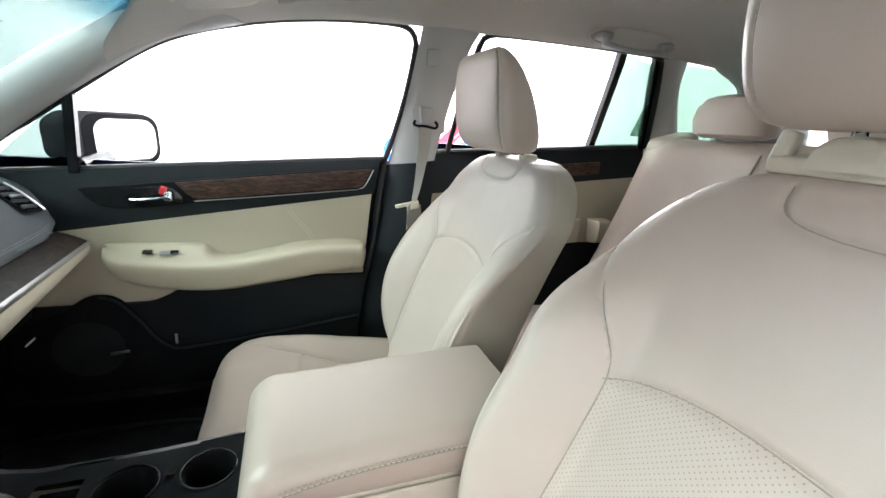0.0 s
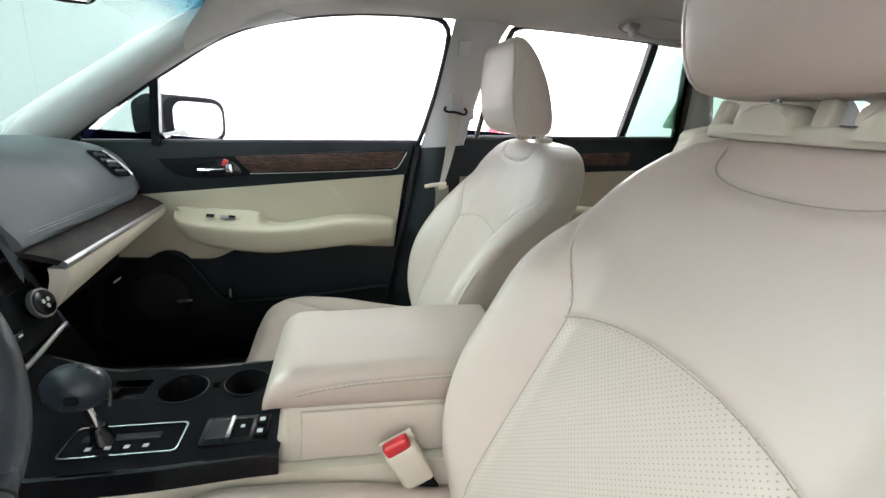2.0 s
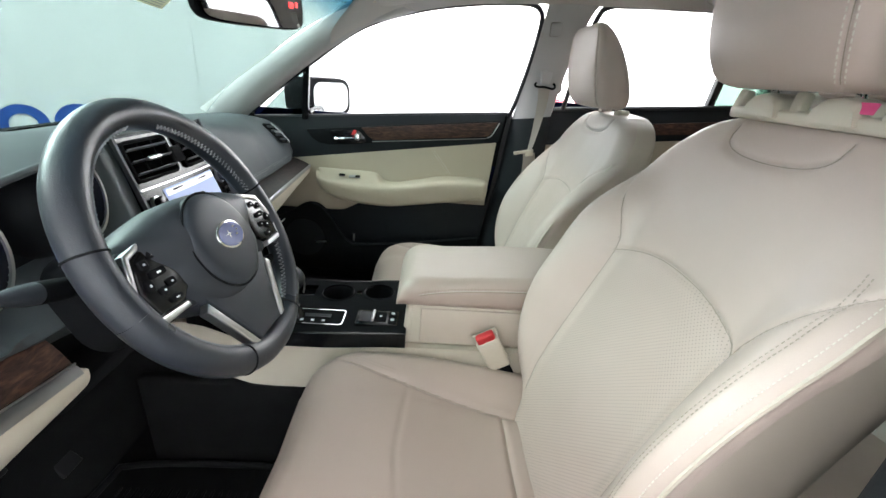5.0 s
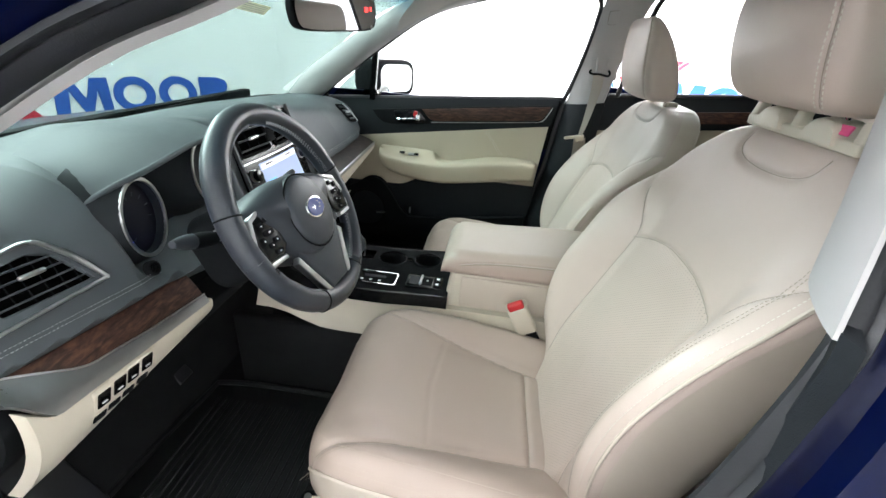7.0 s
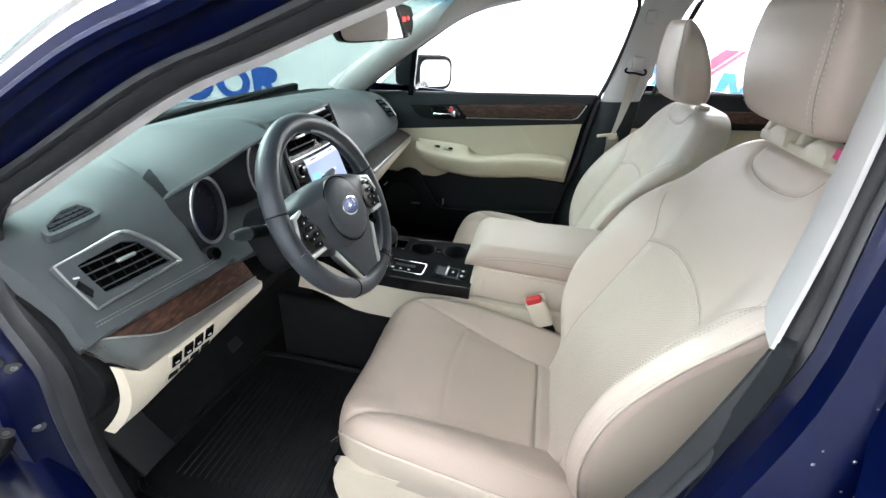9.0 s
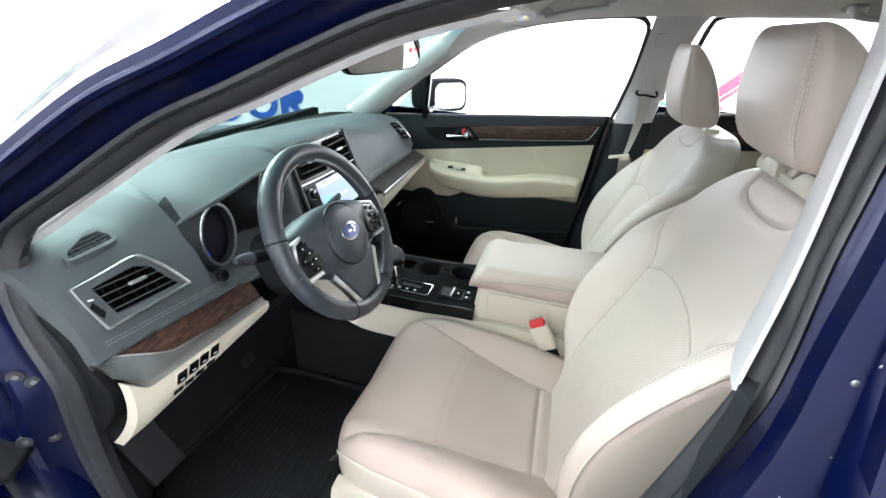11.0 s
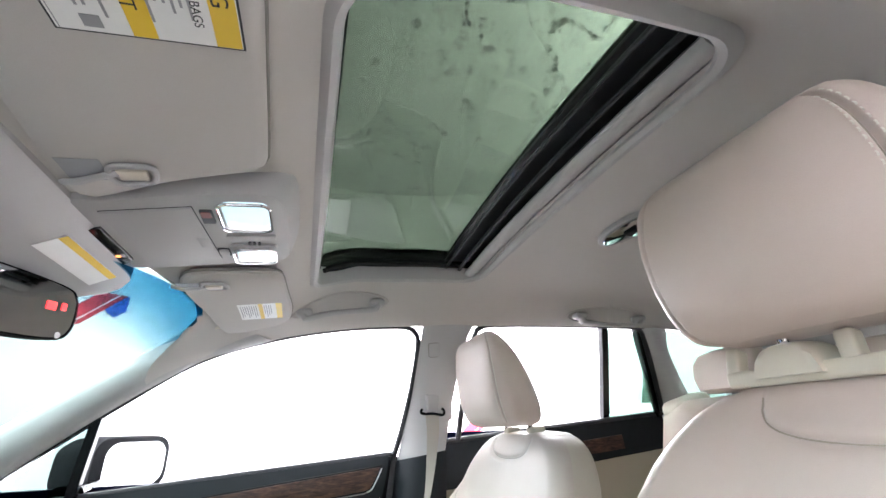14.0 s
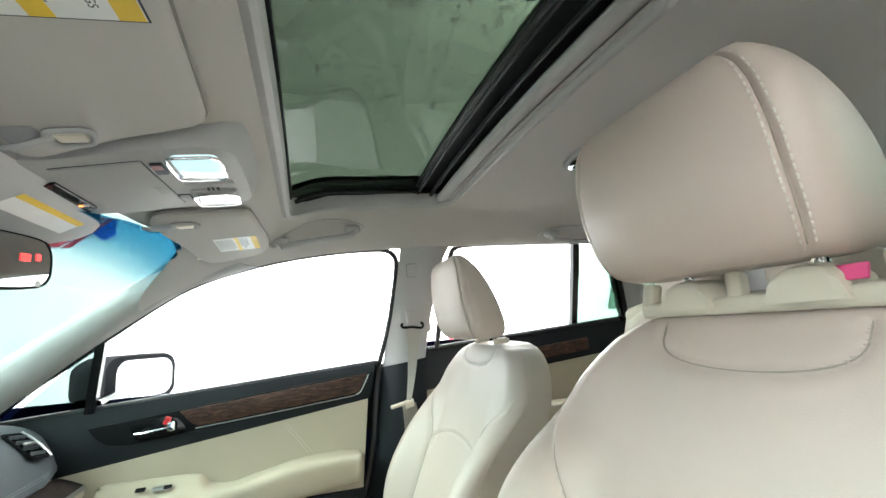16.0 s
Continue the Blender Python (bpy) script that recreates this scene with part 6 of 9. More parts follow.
part("outer_skin", sheet(P, 0.02, (0, 1, 0)), PAINT, rdoor, "deep blue outer skin")

# ---- seat belt on the passenger pillar ----
belt = thing("seat_belt", "greige seat belt hanging from its pillar guide", "seat belt")
rw = curve([(0.708, 0.642, 1.208), (0.709, 0.641, 1.16), (0.704, 0.642, 1.10), (0.697, 0.643, 1.04), (0.688, 0.644, 0.988)], 30)
wd = np.linspace(0.020, 0.008, 30)
ra = []
for i, p in enumerate(rw):
    ang = 0.7 * i / 29
    s = np.array([math.cos(ang), -math.sin(ang) * 0.6, 0])
    ra.append([p + s * wd[i], p + s * wd[i] + np.array([0, -0.002, 0]), p - s * wd[i] + np.array([0, -0.002, 0]), p - s * wd[i]])
part("webbing", loft(ra), BELT, belt, "woven greige webbing")
part("lower_webbing", sweep(curve([(0.690, 0.646, 0.985), (0.700, 0.664, 0.93), (0.700, 0.69, 0.8), (0.69, 0.705, 0.5)], 14), [(-0.022, 0), (0.022, 0), (0.022, 0.002), (-0.022, 0.002)], (1, 0, 0), (0, 1, 0)), BELT, belt)
part("latch_tongue", rbox((0.074, 0.012, 0.011), 0.004, pose(0.668, 0.640, 0.986, 0, -10, 10)), IVORY_PLASTIC, belt, "ivory latch tongue")
part("tongue_bar", rbox((0.030, 0.010, 0.020), 0.004, pose(0.690, 0.641, 0.982, 0, -10, 10)), IVORY_PLASTIC, belt)
part("guide_loop", tube(curve([(0.677, 0.636, 1.222), (0.672, 0.632, 1.214), (0.684, 0.630, 1.209), (0.706, 0.630, 1.210), (0.736, 0.632, 1.206), (0.742, 0.634, 1.216), (0.735, 0.637, 1.224)], 24), 0.0036, 8), BLACK, belt, "dark guide loop")
part("guide_cover", plate([(-0.020, 0.022), (0.022, 0.022), (0.016, -0.022), (-0.014, -0.022)], 0.016, frame_on((0.709, 0.636, 1.240), (1, 0.0, 0), (0.15, -1, 0)), 0.005, 3), TRIM_GREY, belt, "pale guide cover")
slider = part("height_slider", plate(rounded(0.092, 0.150, 0.008, 4), 0.006, frame_on((0.716, 0.6445, 1.262), (1, -0.30, 0.10), (-0.30, -1, -0.20)), 0.002), TRIM_GREY, belt, "pale height adjuster plate")
cover = part("airbag_cover", plate(rounded(0.052, 0.040, 0.006, 4), 0.004, frame_on((0.738, 0.590, 1.410), (1, -0.20, 0.08), (-0.25, -1, -0.36)), 0.0015), TRIM_GREY, None)
tagged(cover, "square blank cover on the door pillar", "blank cover")

# ---- dashboard ----
DASH_PROF = {
    -0.745: [(-0.42, 1.02), (-0.38, 1.035), (-0.34, 1.045), (-0.30, 1.05), (-0.25, 1.053), (-0.205, 1.039), (-0.163, 1.005), (-0.141, 0.968), (-0.137, 0.946), (-0.130, 0.928), (-0.138, 0.914), (-0.25, 0.82), (-0.35, 0.76)],
    -0.60: [(-0.52, 1.025), (-0.44, 1.05), (-0.38, 1.062), (-0.32, 1.068), (-0.25, 1.062), (-0.20, 1.044), (-0.158, 1.006), (-0.138, 0.964), (-0.133, 0.938), (-0.125, 0.915), (-0.134, 0.900), (-0.25, 0.80), (-0.35, 0.75)],
    -0.54: [(-0.55, 1.028), (-0.46, 1.058), (-0.38, 1.075), (-0.31, 1.085), (-0.24, 1.078), (-0.19, 1.052), (-0.154, 1.004), (-0.136, 0.954), (-0.131, 0.930), (-0.121, 0.911), (-0.131, 0.896), (-0.25, 0.80), (-0.35, 0.75)],
    -0.492: [(-0.57, 1.03), (-0.47, 1.062), (-0.38, 1.080), (-0.315, 1.086), (-0.285, 1.078), (-0.272, 1.05), (-0.262, 1.0), (-0.24, 0.95), (-0.190, 0.925), (-0.124, 0.908), (-0.134, 0.89), (-0.25, 0.80), (-0.35, 0.75)],
    -0.37: [(-0.59, 1.03), (-0.48, 1.07), (-0.38, 1.10), (-0.315, 1.100), (-0.285, 1.092), (-0.275, 1.06), (-0.265, 1.0), (-0.245, 0.94), (-0.200, 0.91), (-0.135, 0.885), (-0.135, 0.86), (-0.25, 0.80), (-0.35, 0.75)],
    -0.25: [(-0.60, 1.03), (-0.48, 1.066), (-0.38, 1.09), (-0.315, 1.094), (-0.285, 1.086), (-0.275, 1.05), (-0.262, 0.99), (-0.24, 0.94), (-0.195, 0.91), (-0.14, 0.880), (-0.138, 0.855), (-0.25, 0.80), (-0.35, 0.75)],
    -0.18: [(-0.60, 1.03), (-0.48, 1.06), (-0.38, 1.08), (-0.30, 1.090), (-0.245, 1.086), (-0.220, 1.065), (-0.205, 1.01), (-0.188, 0.95), (-0.168, 0.90), (-0.145, 0.86), (-0.145, 0.84), (-0.25, 0.80), (-0.35, 0.75)],
    0.0: [(-0.61, 1.03), (-0.48, 1.06), (-0.38, 1.075), (-0.30, 1.085), (-0.25, 1.08), (-0.235, 1.06), (-0.215, 1.0), (-0.195, 0.93), (-0.17, 0.86), (-0.15, 0.82), (-0.15, 0.80), (-0.25, 0.78), (-0.35, 0.75)],
    0.17: [(-0.60, 1.03), (-0.48, 1.06), (-0.38, 1.073), (-0.30, 1.078), (-0.25, 1.07), (-0.230, 1.045), (-0.205, 0.995), (-0.182, 0.955), (-0.164, 0.928), (-0.152, 0.908), (-0.164, 0.892), (-0.25, 0.80), (-0.35, 0.75)],
    0.40: [(-0.57, 1.028), (-0.46, 1.052), (-0.38, 1.060), (-0.31, 1.058), (-0.25, 1.042), (-0.212, 1.015), (-0.185, 0.975), (-0.172, 0.948), (-0.163, 0.925), (-0.157, 0.906), (-0.168, 0.890), (-0.25, 0.80), (-0.35, 0.75)],
    0.62: [(-0.50, 1.025), (-0.43, 1.044), (-0.36, 1.048), (-0.30, 1.043), (-0.25, 1.016), (-0.222, 0.992), (-0.200, 0.962), (-0.186, 0.940), (-0.176, 0.922), (-0.166, 0.906), (-0.176, 0.893), (-0.25, 0.82), (-0.35, 0.76)],
    0.715: [(-0.44, 1.02), (-0.40, 1.030), (-0.35, 1.033), (-0.30, 1.028), (-0.26, 1.015), (-0.232, 0.995), (-0.212, 0.968), (-0.200, 0.945), (-0.194, 0.928), (-0.190, 0.915), (-0.200, 0.900), (-0.26, 0.83), (-0.35, 0.77)]}
dash = thing("dashboard", "dark soft-touch dashboard with stitched pads, walnut and silver trim", "dashboard")
for y, f in ((-0.534, 0.04), (-0.526, 0.12), (-0.518, 0.28), (-0.509, 0.55), (-0.500, 0.86)):
    DASH_PROF[y] = [(a[0] + (b[0] - a[0]) * f, a[1] + (b[1] - a[1]) * f) for a, b in zip(DASH_PROF[-0.54], DASH_PROF[-0.492])]
# the pads stop short of the centre stack
DASH_PROF[-0.138], DASH_PROF[0.152] = DASH_PROF[0.0], DASH_PROF[0.0]
ky = np.array(sorted(DASH_PROF))
tab = np.array([np.array(DASH_PROF[k]).ravel() for k in sorted(DASH_PROF)])


def dash_ring(y, n=46):
    flat = np.array([np.interp(y, ky, tab[:, c]) for c in range(tab.shape[1])])
    base = flat.reshape(-1, 2)
    c = curve(base, n)
    return [(x, y, z) for x, z in c] + [(-0.60, y, 0.74), (-0.66, y, 1.0)]


ys = np.sort(np.concatenate([np.linspace(-0.757, 0.715, 150), np.linspace(-0.545, -0.490, 23), [-0.139, -0.1375, 0.1515, 0.1535]]))
part("soft_top", loft([dash_ring(y) for y in ys]), DASH, dash, "dark grained soft top")


def dash_at(y, z, lo=14, hi=40):
    """The x of the dashboard's rear face at a place across and a height."""
    r = np.array(dash_ring(y))[lo:hi]
    i = int(np.argmin(np.abs(r[:, 2] - z)))
    return r[i, 0]


# stitched edge of the pads
for y0, y1 in ((-0.735, -0.50), (0.20, 0.66)):
    for dz in (0.012, 0.018):
        line = []
        for y in np.linspace(y0, y1, 40):
            b = np.array([np.interp(y, ky, tab[:, c]) for c in range(tab.shape[1])]).reshape(-1, 2)[9]
            line.append((b[0] - 0.0035, y, b[1] + dz))
        part("pad_stitching", dashes(line, (0.9, 0, 0.4), 0.0032, 0.0018, 0.0003, 0.0005), STITCH_GREY, dash)


def ledge(name, y0, y1, a, b, mat, label, n=40, thick=0.012, out=(-0.7, 0, -0.5), bulge=0.003):
    """A strip across the dash between two lines, each given as (x, z) at both ends."""
    P = []
    for u in np.linspace(0, 1, n):
        y = y0 + (y1 - y0) * u
        p0 = np.array([lin(u, 0, a[0][0], 1, a[1][0]), y, lin(u, 0, a[0][1], 1, a[1][1])])
        p1 = np.array([lin(u, 0, b[0][0], 1, b[1][0]), y, lin(u, 0, b[0][1], 1, b[1][1])])
        P.append([p0 * (1 - t) + p1 * t - np.array(out) * bulge * math.sin(math.pi * t) for t in np.linspace(0, 1, 6)])
    return part(name, sheet(np.array(P), thick, out), mat, dash, label)


# driver's lower dash: walnut, silver ledge, ivory knee panel, end cap
def walnut_edge(y):
    """How far the silver ledge sweeps up round the outer end of the walnut, 0 to 1."""
    return 1.0 - 0.92 * float(smooth01(y, -0.752, -0.655)) - 0.08 * float(smooth01(y, -0.66, -0.56))


wood_rows, ledge_rows = [], []
for y in np.linspace(-0.757, -0.452, 60):
    u = (y + 0.735) / 0.280
    a = np.array([lin(u, 0, -0.142, 1, -0.134), y, lin(u, 0, 0.915, 1, 0.893)])
    b = np.array([-0.104, y, lin(u, 0, 0.884, 1, 0.850)])
    c = np.array([lin(u, 0, -0.091, 1, -0.096), y, lin(u, 0, 0.862, 1, 0.836)])
    up = float(smooth01(-y, 0.722, 0.760))
    b = b + np.array([-0.016, 0, 0.026]) * up
    c = c + np.array([-0.014, 0, 0.042]) * up
    m_ = b + (a - b) * walnut_edge(y)
    lift = np.array([0.7, 0, 0.5]) * 0.003
    wood_rows.append([a * (1 - t) + b * t + lift * (math.sin(math.pi * t) - 0.6) for t in np.linspace(0, 1, 6)])
    ledge_rows.append([(m_ * (1 - t) + b * t if t < 1 else b) + lift * 0.4 for t in np.linspace(0, 1, 5)] + [b * (1 - t) + c * t + lift * (0.4 + 0.6 * math.sin(math.pi * t)) for t in np.linspace(0.25, 1, 4)])
part("walnut_strip", sheet(np.array(wood_rows), 0.012, (-0.7, 0, -0.5)), WOOD, dash, "dark walnut strip")
part("silver_ledge", sheet(np.array(ledge_rows), 0.010, (-0.7, 0, -0.5)), BRUSHED, dash, "dull silver ledge sweeping round the walnut")
part("ledge_lip", tube(np.array([r[0] for r in ledge_rows]) + np.array([0.0008, 0, 0.0012]), 0.0014, 6), SILVER, dash)
P = []
for u in np.linspace(0, 1, 40):
    y = -0.752 + 0.310 * u
    z0, z1 = lin(u, 0, 0.862, 1, 0.836) + 0.030 * float(smooth01(-y, 0.722, 0.760)), lin(u, 0, 0.728, 1, 0.795)
    x0, x1 = lin(u, 0, -0.093, 1, -0.098), lin(u, 0, -0.165, 1, -0.118)
    P.append([(x0 + (x1 - x0) * t ** 1.5 + (0.012 - 0.008 * u) * math.sin(math.pi * t), y, z0 + (z1 - z0) * t) for t in np.linspace(0, 1, 12)])
SW_TOP = [(-0.674, 0.835), (-0.649, 0.834), (-0.626, 0.833), (-0.601, 0.831)]
SW_LOW = [(-0.682, 0.809), (-0.659, 0.808), (-0.635, 0.807), (-0.609, 0.806)]
knee = part("knee_panel", sheet(np.array(P), 0.02, (-1, 0, 0)), IVORY_PLASTIC, dash, "ivory lower knee panel")


def knee_at(u, t):
    q = np.array(P)
    return q[int(u * 39), int(t * 11)]


for row, cells in enumerate((SW_TOP, SW_LOW)):
    for k, (y, z) in enumerate(cells):
        u = (y + 0.742) / 0.300
        q = np.array(P)[min(39, int(u * 39))]
        x = np.interp(-z, -q[:, 2], q[:, 0])
        at = frame_on((x + 0.003, y, z), (0.0, 1, -0.12), (0.90, 0, -0.20 - 0.15 * row))
        part("switch_bezel", plate(rounded(0.026, 0.030 - 0.013 * row, 0.003, 3), 0.006, at @ pose(0, 0, -0.0012), 0.001), IVORY_PLASTIC, dash)
        part("switch", plate(rounded(0.019, 0.024 - 0.012 * row, 0.002, 3), 0.006, at, 0.001), PIANO if row == 0 else BLACK, dash, "black switch")
        if row == 0:
            part("switch_mark", plate(rounded(0.008, 0.0025, 0.001, 2), 0.001, at @ pose(0, -0.005, 0.0008)), WHITE_PRINT, dash)
cap = curve([(-0.260, 1.010), (-0.232, 1.000), (-0.200, 0.984), (-0.168, 0.956), (-0.160, 0.934), (-0.156, 0.914), (-0.140, 0.890), (-0.128, 0.866), (-0.140, 0.820), (-0.185, 0.760), (-0.215, 0.745), (-0.27, 0.79), (-0.29, 0.93), (-0.260, 1.010)], 60)[:-1]
part("end_cap", loft([[(x - d, y, z) for x, z in cap] for y, d in ((-0.728, 0), (-0.758, 0), (-0.761, 0.003))]), BLACK, dash, "dark dashboard end cap")
# side and face vents by the driver


def vent(name, corners, depth, vanes, frame_mat, label, tab_on=True):
    """A slatted air vent in a four-cornered opening (corners in order round it)."""
    c = [np.array(p, float) for p in corners]
    nrm = np.cross(c[1] - c[0], c[3] - c[0])
    nrm /= np.linalg.norm(nrm)
    if nrm[0] < 0:
        nrm = -nrm
    v = new(name)
    v.parent = dash
    if label:
        v["label"] = label
    loop = []
    for a, b in zip(c, c[1:] + c[:1]):
        loop += [a + (b - a) * t for t in np.linspace(0.06, 0.94, 8)]
    part("frame", tube(np.array(loop) + nrm * 0.001, 0.0035, 8, closed=True, up=tuple(nrm)), frame_mat, v)
    P = np.array([[c[0] * (1 - s) * (1 - t) + c[1] * s * (1 - t) + c[2] * s * t + c[3] * (1 - s) * t + nrm * 0.0005 for s in (0, 0.5, 1)] for t in (0, 0.5, 1)])
    # flat black sheet behind the slats in place of a deep, shaded duct
    part("well", sheet(P, 0.002, -nrm), VENT_SHADE, v, "near-black sheet put in as the vent's inner shade")
    for k in range(vanes):
        t = (k + 0.6) / (vanes + 0.2)
        p, q = c[0] * (1 - t) + c[3] * t, c[1] * (1 - t) + c[2] * t
        d = (c[3] - c[0]) / np.linalg.norm(c[3] - c[0])
        line = np.array([p + (q - p) * s for s in np.linspace(0.03, 0.97, 6)]) + nrm * 0.003
        part("vane", sweep(line, [(-0.0045, 0.002), (0.0045, -0.002), (0.0045, 0), (-0.0045, 0.004)], nrm, d), DASH, v, "dark grey vane")
    for k in range(2):
        t = (k + 1) / 3
        p, q = c[0] * (1 - t) + c[1] * t, c[3] * (1 - t) + c[2] * t
        line = np.array([p + (q - p) * s for s in np.linspace(0.05, 0.95, 4)]) + nrm * 0.0012
        part("cross_vane", tube(line, 0.0012, 5), BLACK, v)
    if tab_on:
        m = sum(c) / 4
        e = (c[1] - c[0]) / np.linalg.norm(c[1] - c[0])
        part("tab", rbox((0.036, 0.008, 0.007), 0.003, frame_on(tuple(m + nrm * 0.008), tuple(e), tuple(nrm))), SILVER, v, "silver vent tab")
    return v


VP = frame_on((-0.1429, -0.6548, 0.9933), (0, 1, 0), (0.91, 0.03, 0.41))
VS = frame_on((-0.226, -0.6553, 1.0606), (0, 1, 0), (0.33, -0.05, 0.94))


def ray_out(poly, cx, cy, a):
    """Where a ray from a centre leaves a polygon."""
    dx, dy = math.cos(a), math.sin(a)
    best = 0.0
    for (x0, y0), (x1, y1) in zip(poly, poly[1:] + poly[:1]):
        ex, ey = x1 - x0, y1 - y0
        det = ex * dy - ey * dx
        if abs(det) < 1e-12:
            continue
        t = (ex * (y0 - cy) - ey * (x0 - cx)) / det
        u = (dx * (y0 - cy) - dy * (x0 - cx)) / det
        if -1e-6 <= u <= 1 + 1e-6 and t > best:
            best = t
    return cx + dx * best, cy + dy * best


def flat_vent(name, pose_at, outer, opening, angle, vanes, label, knob, deep=0.0055):
    """A vent in a raised surround: a ring between two outlines, a sunk well and slats at an angle."""
    v = new(name)
    v.parent = dash
    v["label"] = label
    o = [tuple(p) for p in opening]
    cx, cy = np.mean([p[0] for p in o]), np.mean([p[1] for p in o])
    angs = np.linspace(0, 2 * math.pi, 120, endpoint=False)
    ro, ri = [ray_out(list(outer), cx, cy, a) for a in angs], [ray_out(o, cx, cy, a) for a in angs]
    bm = bmesh.new()
    rows = [[(x, y, -0.014) for x, y in ro], [(x, y, -0.0015) for x, y in ro], [(x * 0.985 + cx * 0.015, y * 0.985 + cy * 0.015, 0.0) for x, y in ro], [(x * 1.03 - cx * 0.03, y * 1.03 - cy * 0.03, 0.0) for x, y in ri], [(x, y, -0.0015) for x, y in ri], [(x * 0.99 + cx * 0.01, y * 0.99 + cy * 0.01, -deep) for x, y in ri]]
    vs = [bm.verts.new(pose_at @ Vector(q)) for r in rows for q in r]
    for f in grid_faces(len(rows), len(angs), False, True):
        bm.faces.new([vs[i] for i in f])
    part("surround", bm, DASH, v, "dark moulded surround")
    # shallow black plate painted as the shaded inside of the vent
    part("well", plate(ri, 0.002, pose_at @ pose(0, 0, -deep)), VENT_SHADE, v, "near-black sheet put in as the vent's inner shade")
    ca, sa = math.cos(angle), math.sin(angle)
    rot = [((x - cx) * ca + (y - cy) * sa, -(x - cx) * sa + (y - cy) * ca) for x, y in o]
    lo, hi = min(q[1] for q in rot), max(q[1] for q in rot)
    nrm = np.array(pose_at.to_3x3() @ Vector((0, 0, 1)))
    up_ = np.array(pose_at.to_3x3() @ Vector((-sa, ca, 0)))

    def cut(k, h):
        got = []
        for p, q in zip(rot, rot[1:] + rot[:1]):
            if (p[k] - h) * (q[k] - h) < 0:
                got.append(p[1 - k] + (q[1 - k] - p[1 - k]) * (h - p[k]) / (q[k] - p[k]))
        return (min(got), max(got)) if len(got) > 1 else None
    for k in range(vanes):
        h = lo + (hi - lo) * (k + 0.75) / (vanes + 0.5)
        sp = cut(1, h)
        if sp is None:
            continue
        pts = [pose_at @ Vector((cx + x * ca - h * sa, cy + x * sa + h * ca, 0)) for x in np.linspace(sp[0], sp[1], 5)]
        part("vane", sweep(np.array(pts), [(-0.0045, -0.0022), (-0.0005, -0.0008), (0.0002, 0.0), (-0.0005, 0.0006), (-0.0045, -0.0010)], nrm, up_), DASH, v, "dark grey vane")
    wl, wr = min(q[0] for q in rot), max(q[0] for q in rot)
    for k in range(6):
        x = wl + (wr - wl) * (k + 0.7) / 6.4
        sp = cut(0, x)
        if sp is not None:
            pts = [pose_at @ Vector((cx + x * ca - y * sa, cy + x * sa + y * ca, -deep + 0.001)) for y in sp]
            part("cross_vane", tube(np.array([tuple(q) for q in pts]), 0.0009, 5), BLACK, v)
    if knob:
        part("tab", rbox((0.030, 0.006, 0.006), 0.0028, pose_at @ pose(cx + 0.001, cy + 0.003, 0.003, 0, 0, math.degrees(angle))), SILVER, v, "silver vent tab")
    return v


panel = [(-0.0821, 0.0399), (-0.0411, 0.0416), (0.0048, 0.0442), (0.0165, 0.0422), (0.0262, 0.0367), (0.0484, 0.0067), (0.0684, -0.0354), (-0.0108, -0.0329), (-0.0728, -0.0315), (-0.0792, 0.0078)]
flat_vent("air_vent", VP, panel, [(-0.0588, 0.0288), (0.0083, 0.0308), (0.03, 0.0199), (0.0548, -0.0277), (-0.0505, -0.019)], radians(-4), 4, "driver face vent with silver tab", True)


def vent_edge(pts, radii, mat, label):
    line = np.array([tuple(VP @ Vector((x, y, 0.0012))) for x, y in curve(pts, 24)])
    part("vent_trim", tube(line, np.interp(np.linspace(0, 1, 24), np.linspace(0, 1, len(radii)), radii), 8, flat=0.8), mat, dash, label)


vent_edge(panel[0:4], (0.0014, 0.0018, 0.0026, 0.0034), BRUSHED, "dull silver vent edging")
vent_edge(panel[3:7], (0.0034, 0.0042, 0.0044, 0.0036), SILVER, "satin silver vent edging")
vent_edge(panel[6:9], (0.0030, 0.0026, 0.0024), SILVER, "satin silver vent edging")
vent_edge([panel[8], panel[9], panel[0]], (0.0022, 0.0014, 0.0014), BRUSHED, "dull silver vent edging")
part("vent_wheel", plate([(-0.0694, 0.0116), (-0.0624, -0.0082), (-0.0690, -0.0163), (-0.0767, 0.0062)], 0.004, VP @ pose(0, 0, 0.003), 0.002), BLACK, dash, "vent thumbwheel")
part("vent_mark", plate([(-0.0735, 0.0180), (-0.0667, 0.0160), (-0.0667, 0.0134), (-0.0735, 0.0154)], 0.001, VP @ pose(0, 0, 0.002)), WHITE_PRINT, dash)
small_outer = [tuple(q) for q in curve([(-0.051, -0.0265), (-0.0451, -0.0134), (-0.0212, 0.0001), (0.013, 0.014), (0.0282, 0.0092), (0.0329, -0.0076), (0.0296, -0.0225), (0.0154, -0.0303), (-0.0425, -0.0323), (-0.051, -0.0265)], 48)[:-1]]
small_inner = [(-0.0430, -0.0225), (-0.036, -0.0121), (-0.0037, 0.0036), (0.0198, 0.0043), (0.0255, -0.0110), (0.0225, -0.0220), (-0.0415, -0.0265)]
flat_vent("air_vent", VS, small_outer, small_inner, radians(4), 3, "small triangular demister vent", False, 0.004)
part("trunk_button", disc(0.012, 0.01, frame_on((-0.126, -0.512, 0.934), (0, 1, 0), (1, 0, 0.35)), 24, 0.002), BLACK, dash, "small round button")
part("trunk_button_face", disc(0.008, 0.003, frame_on((-0.1245, -0.512, 0.9347), (0, 1, 0), (1, 0, 0.35)), 20), PIANO, dash)

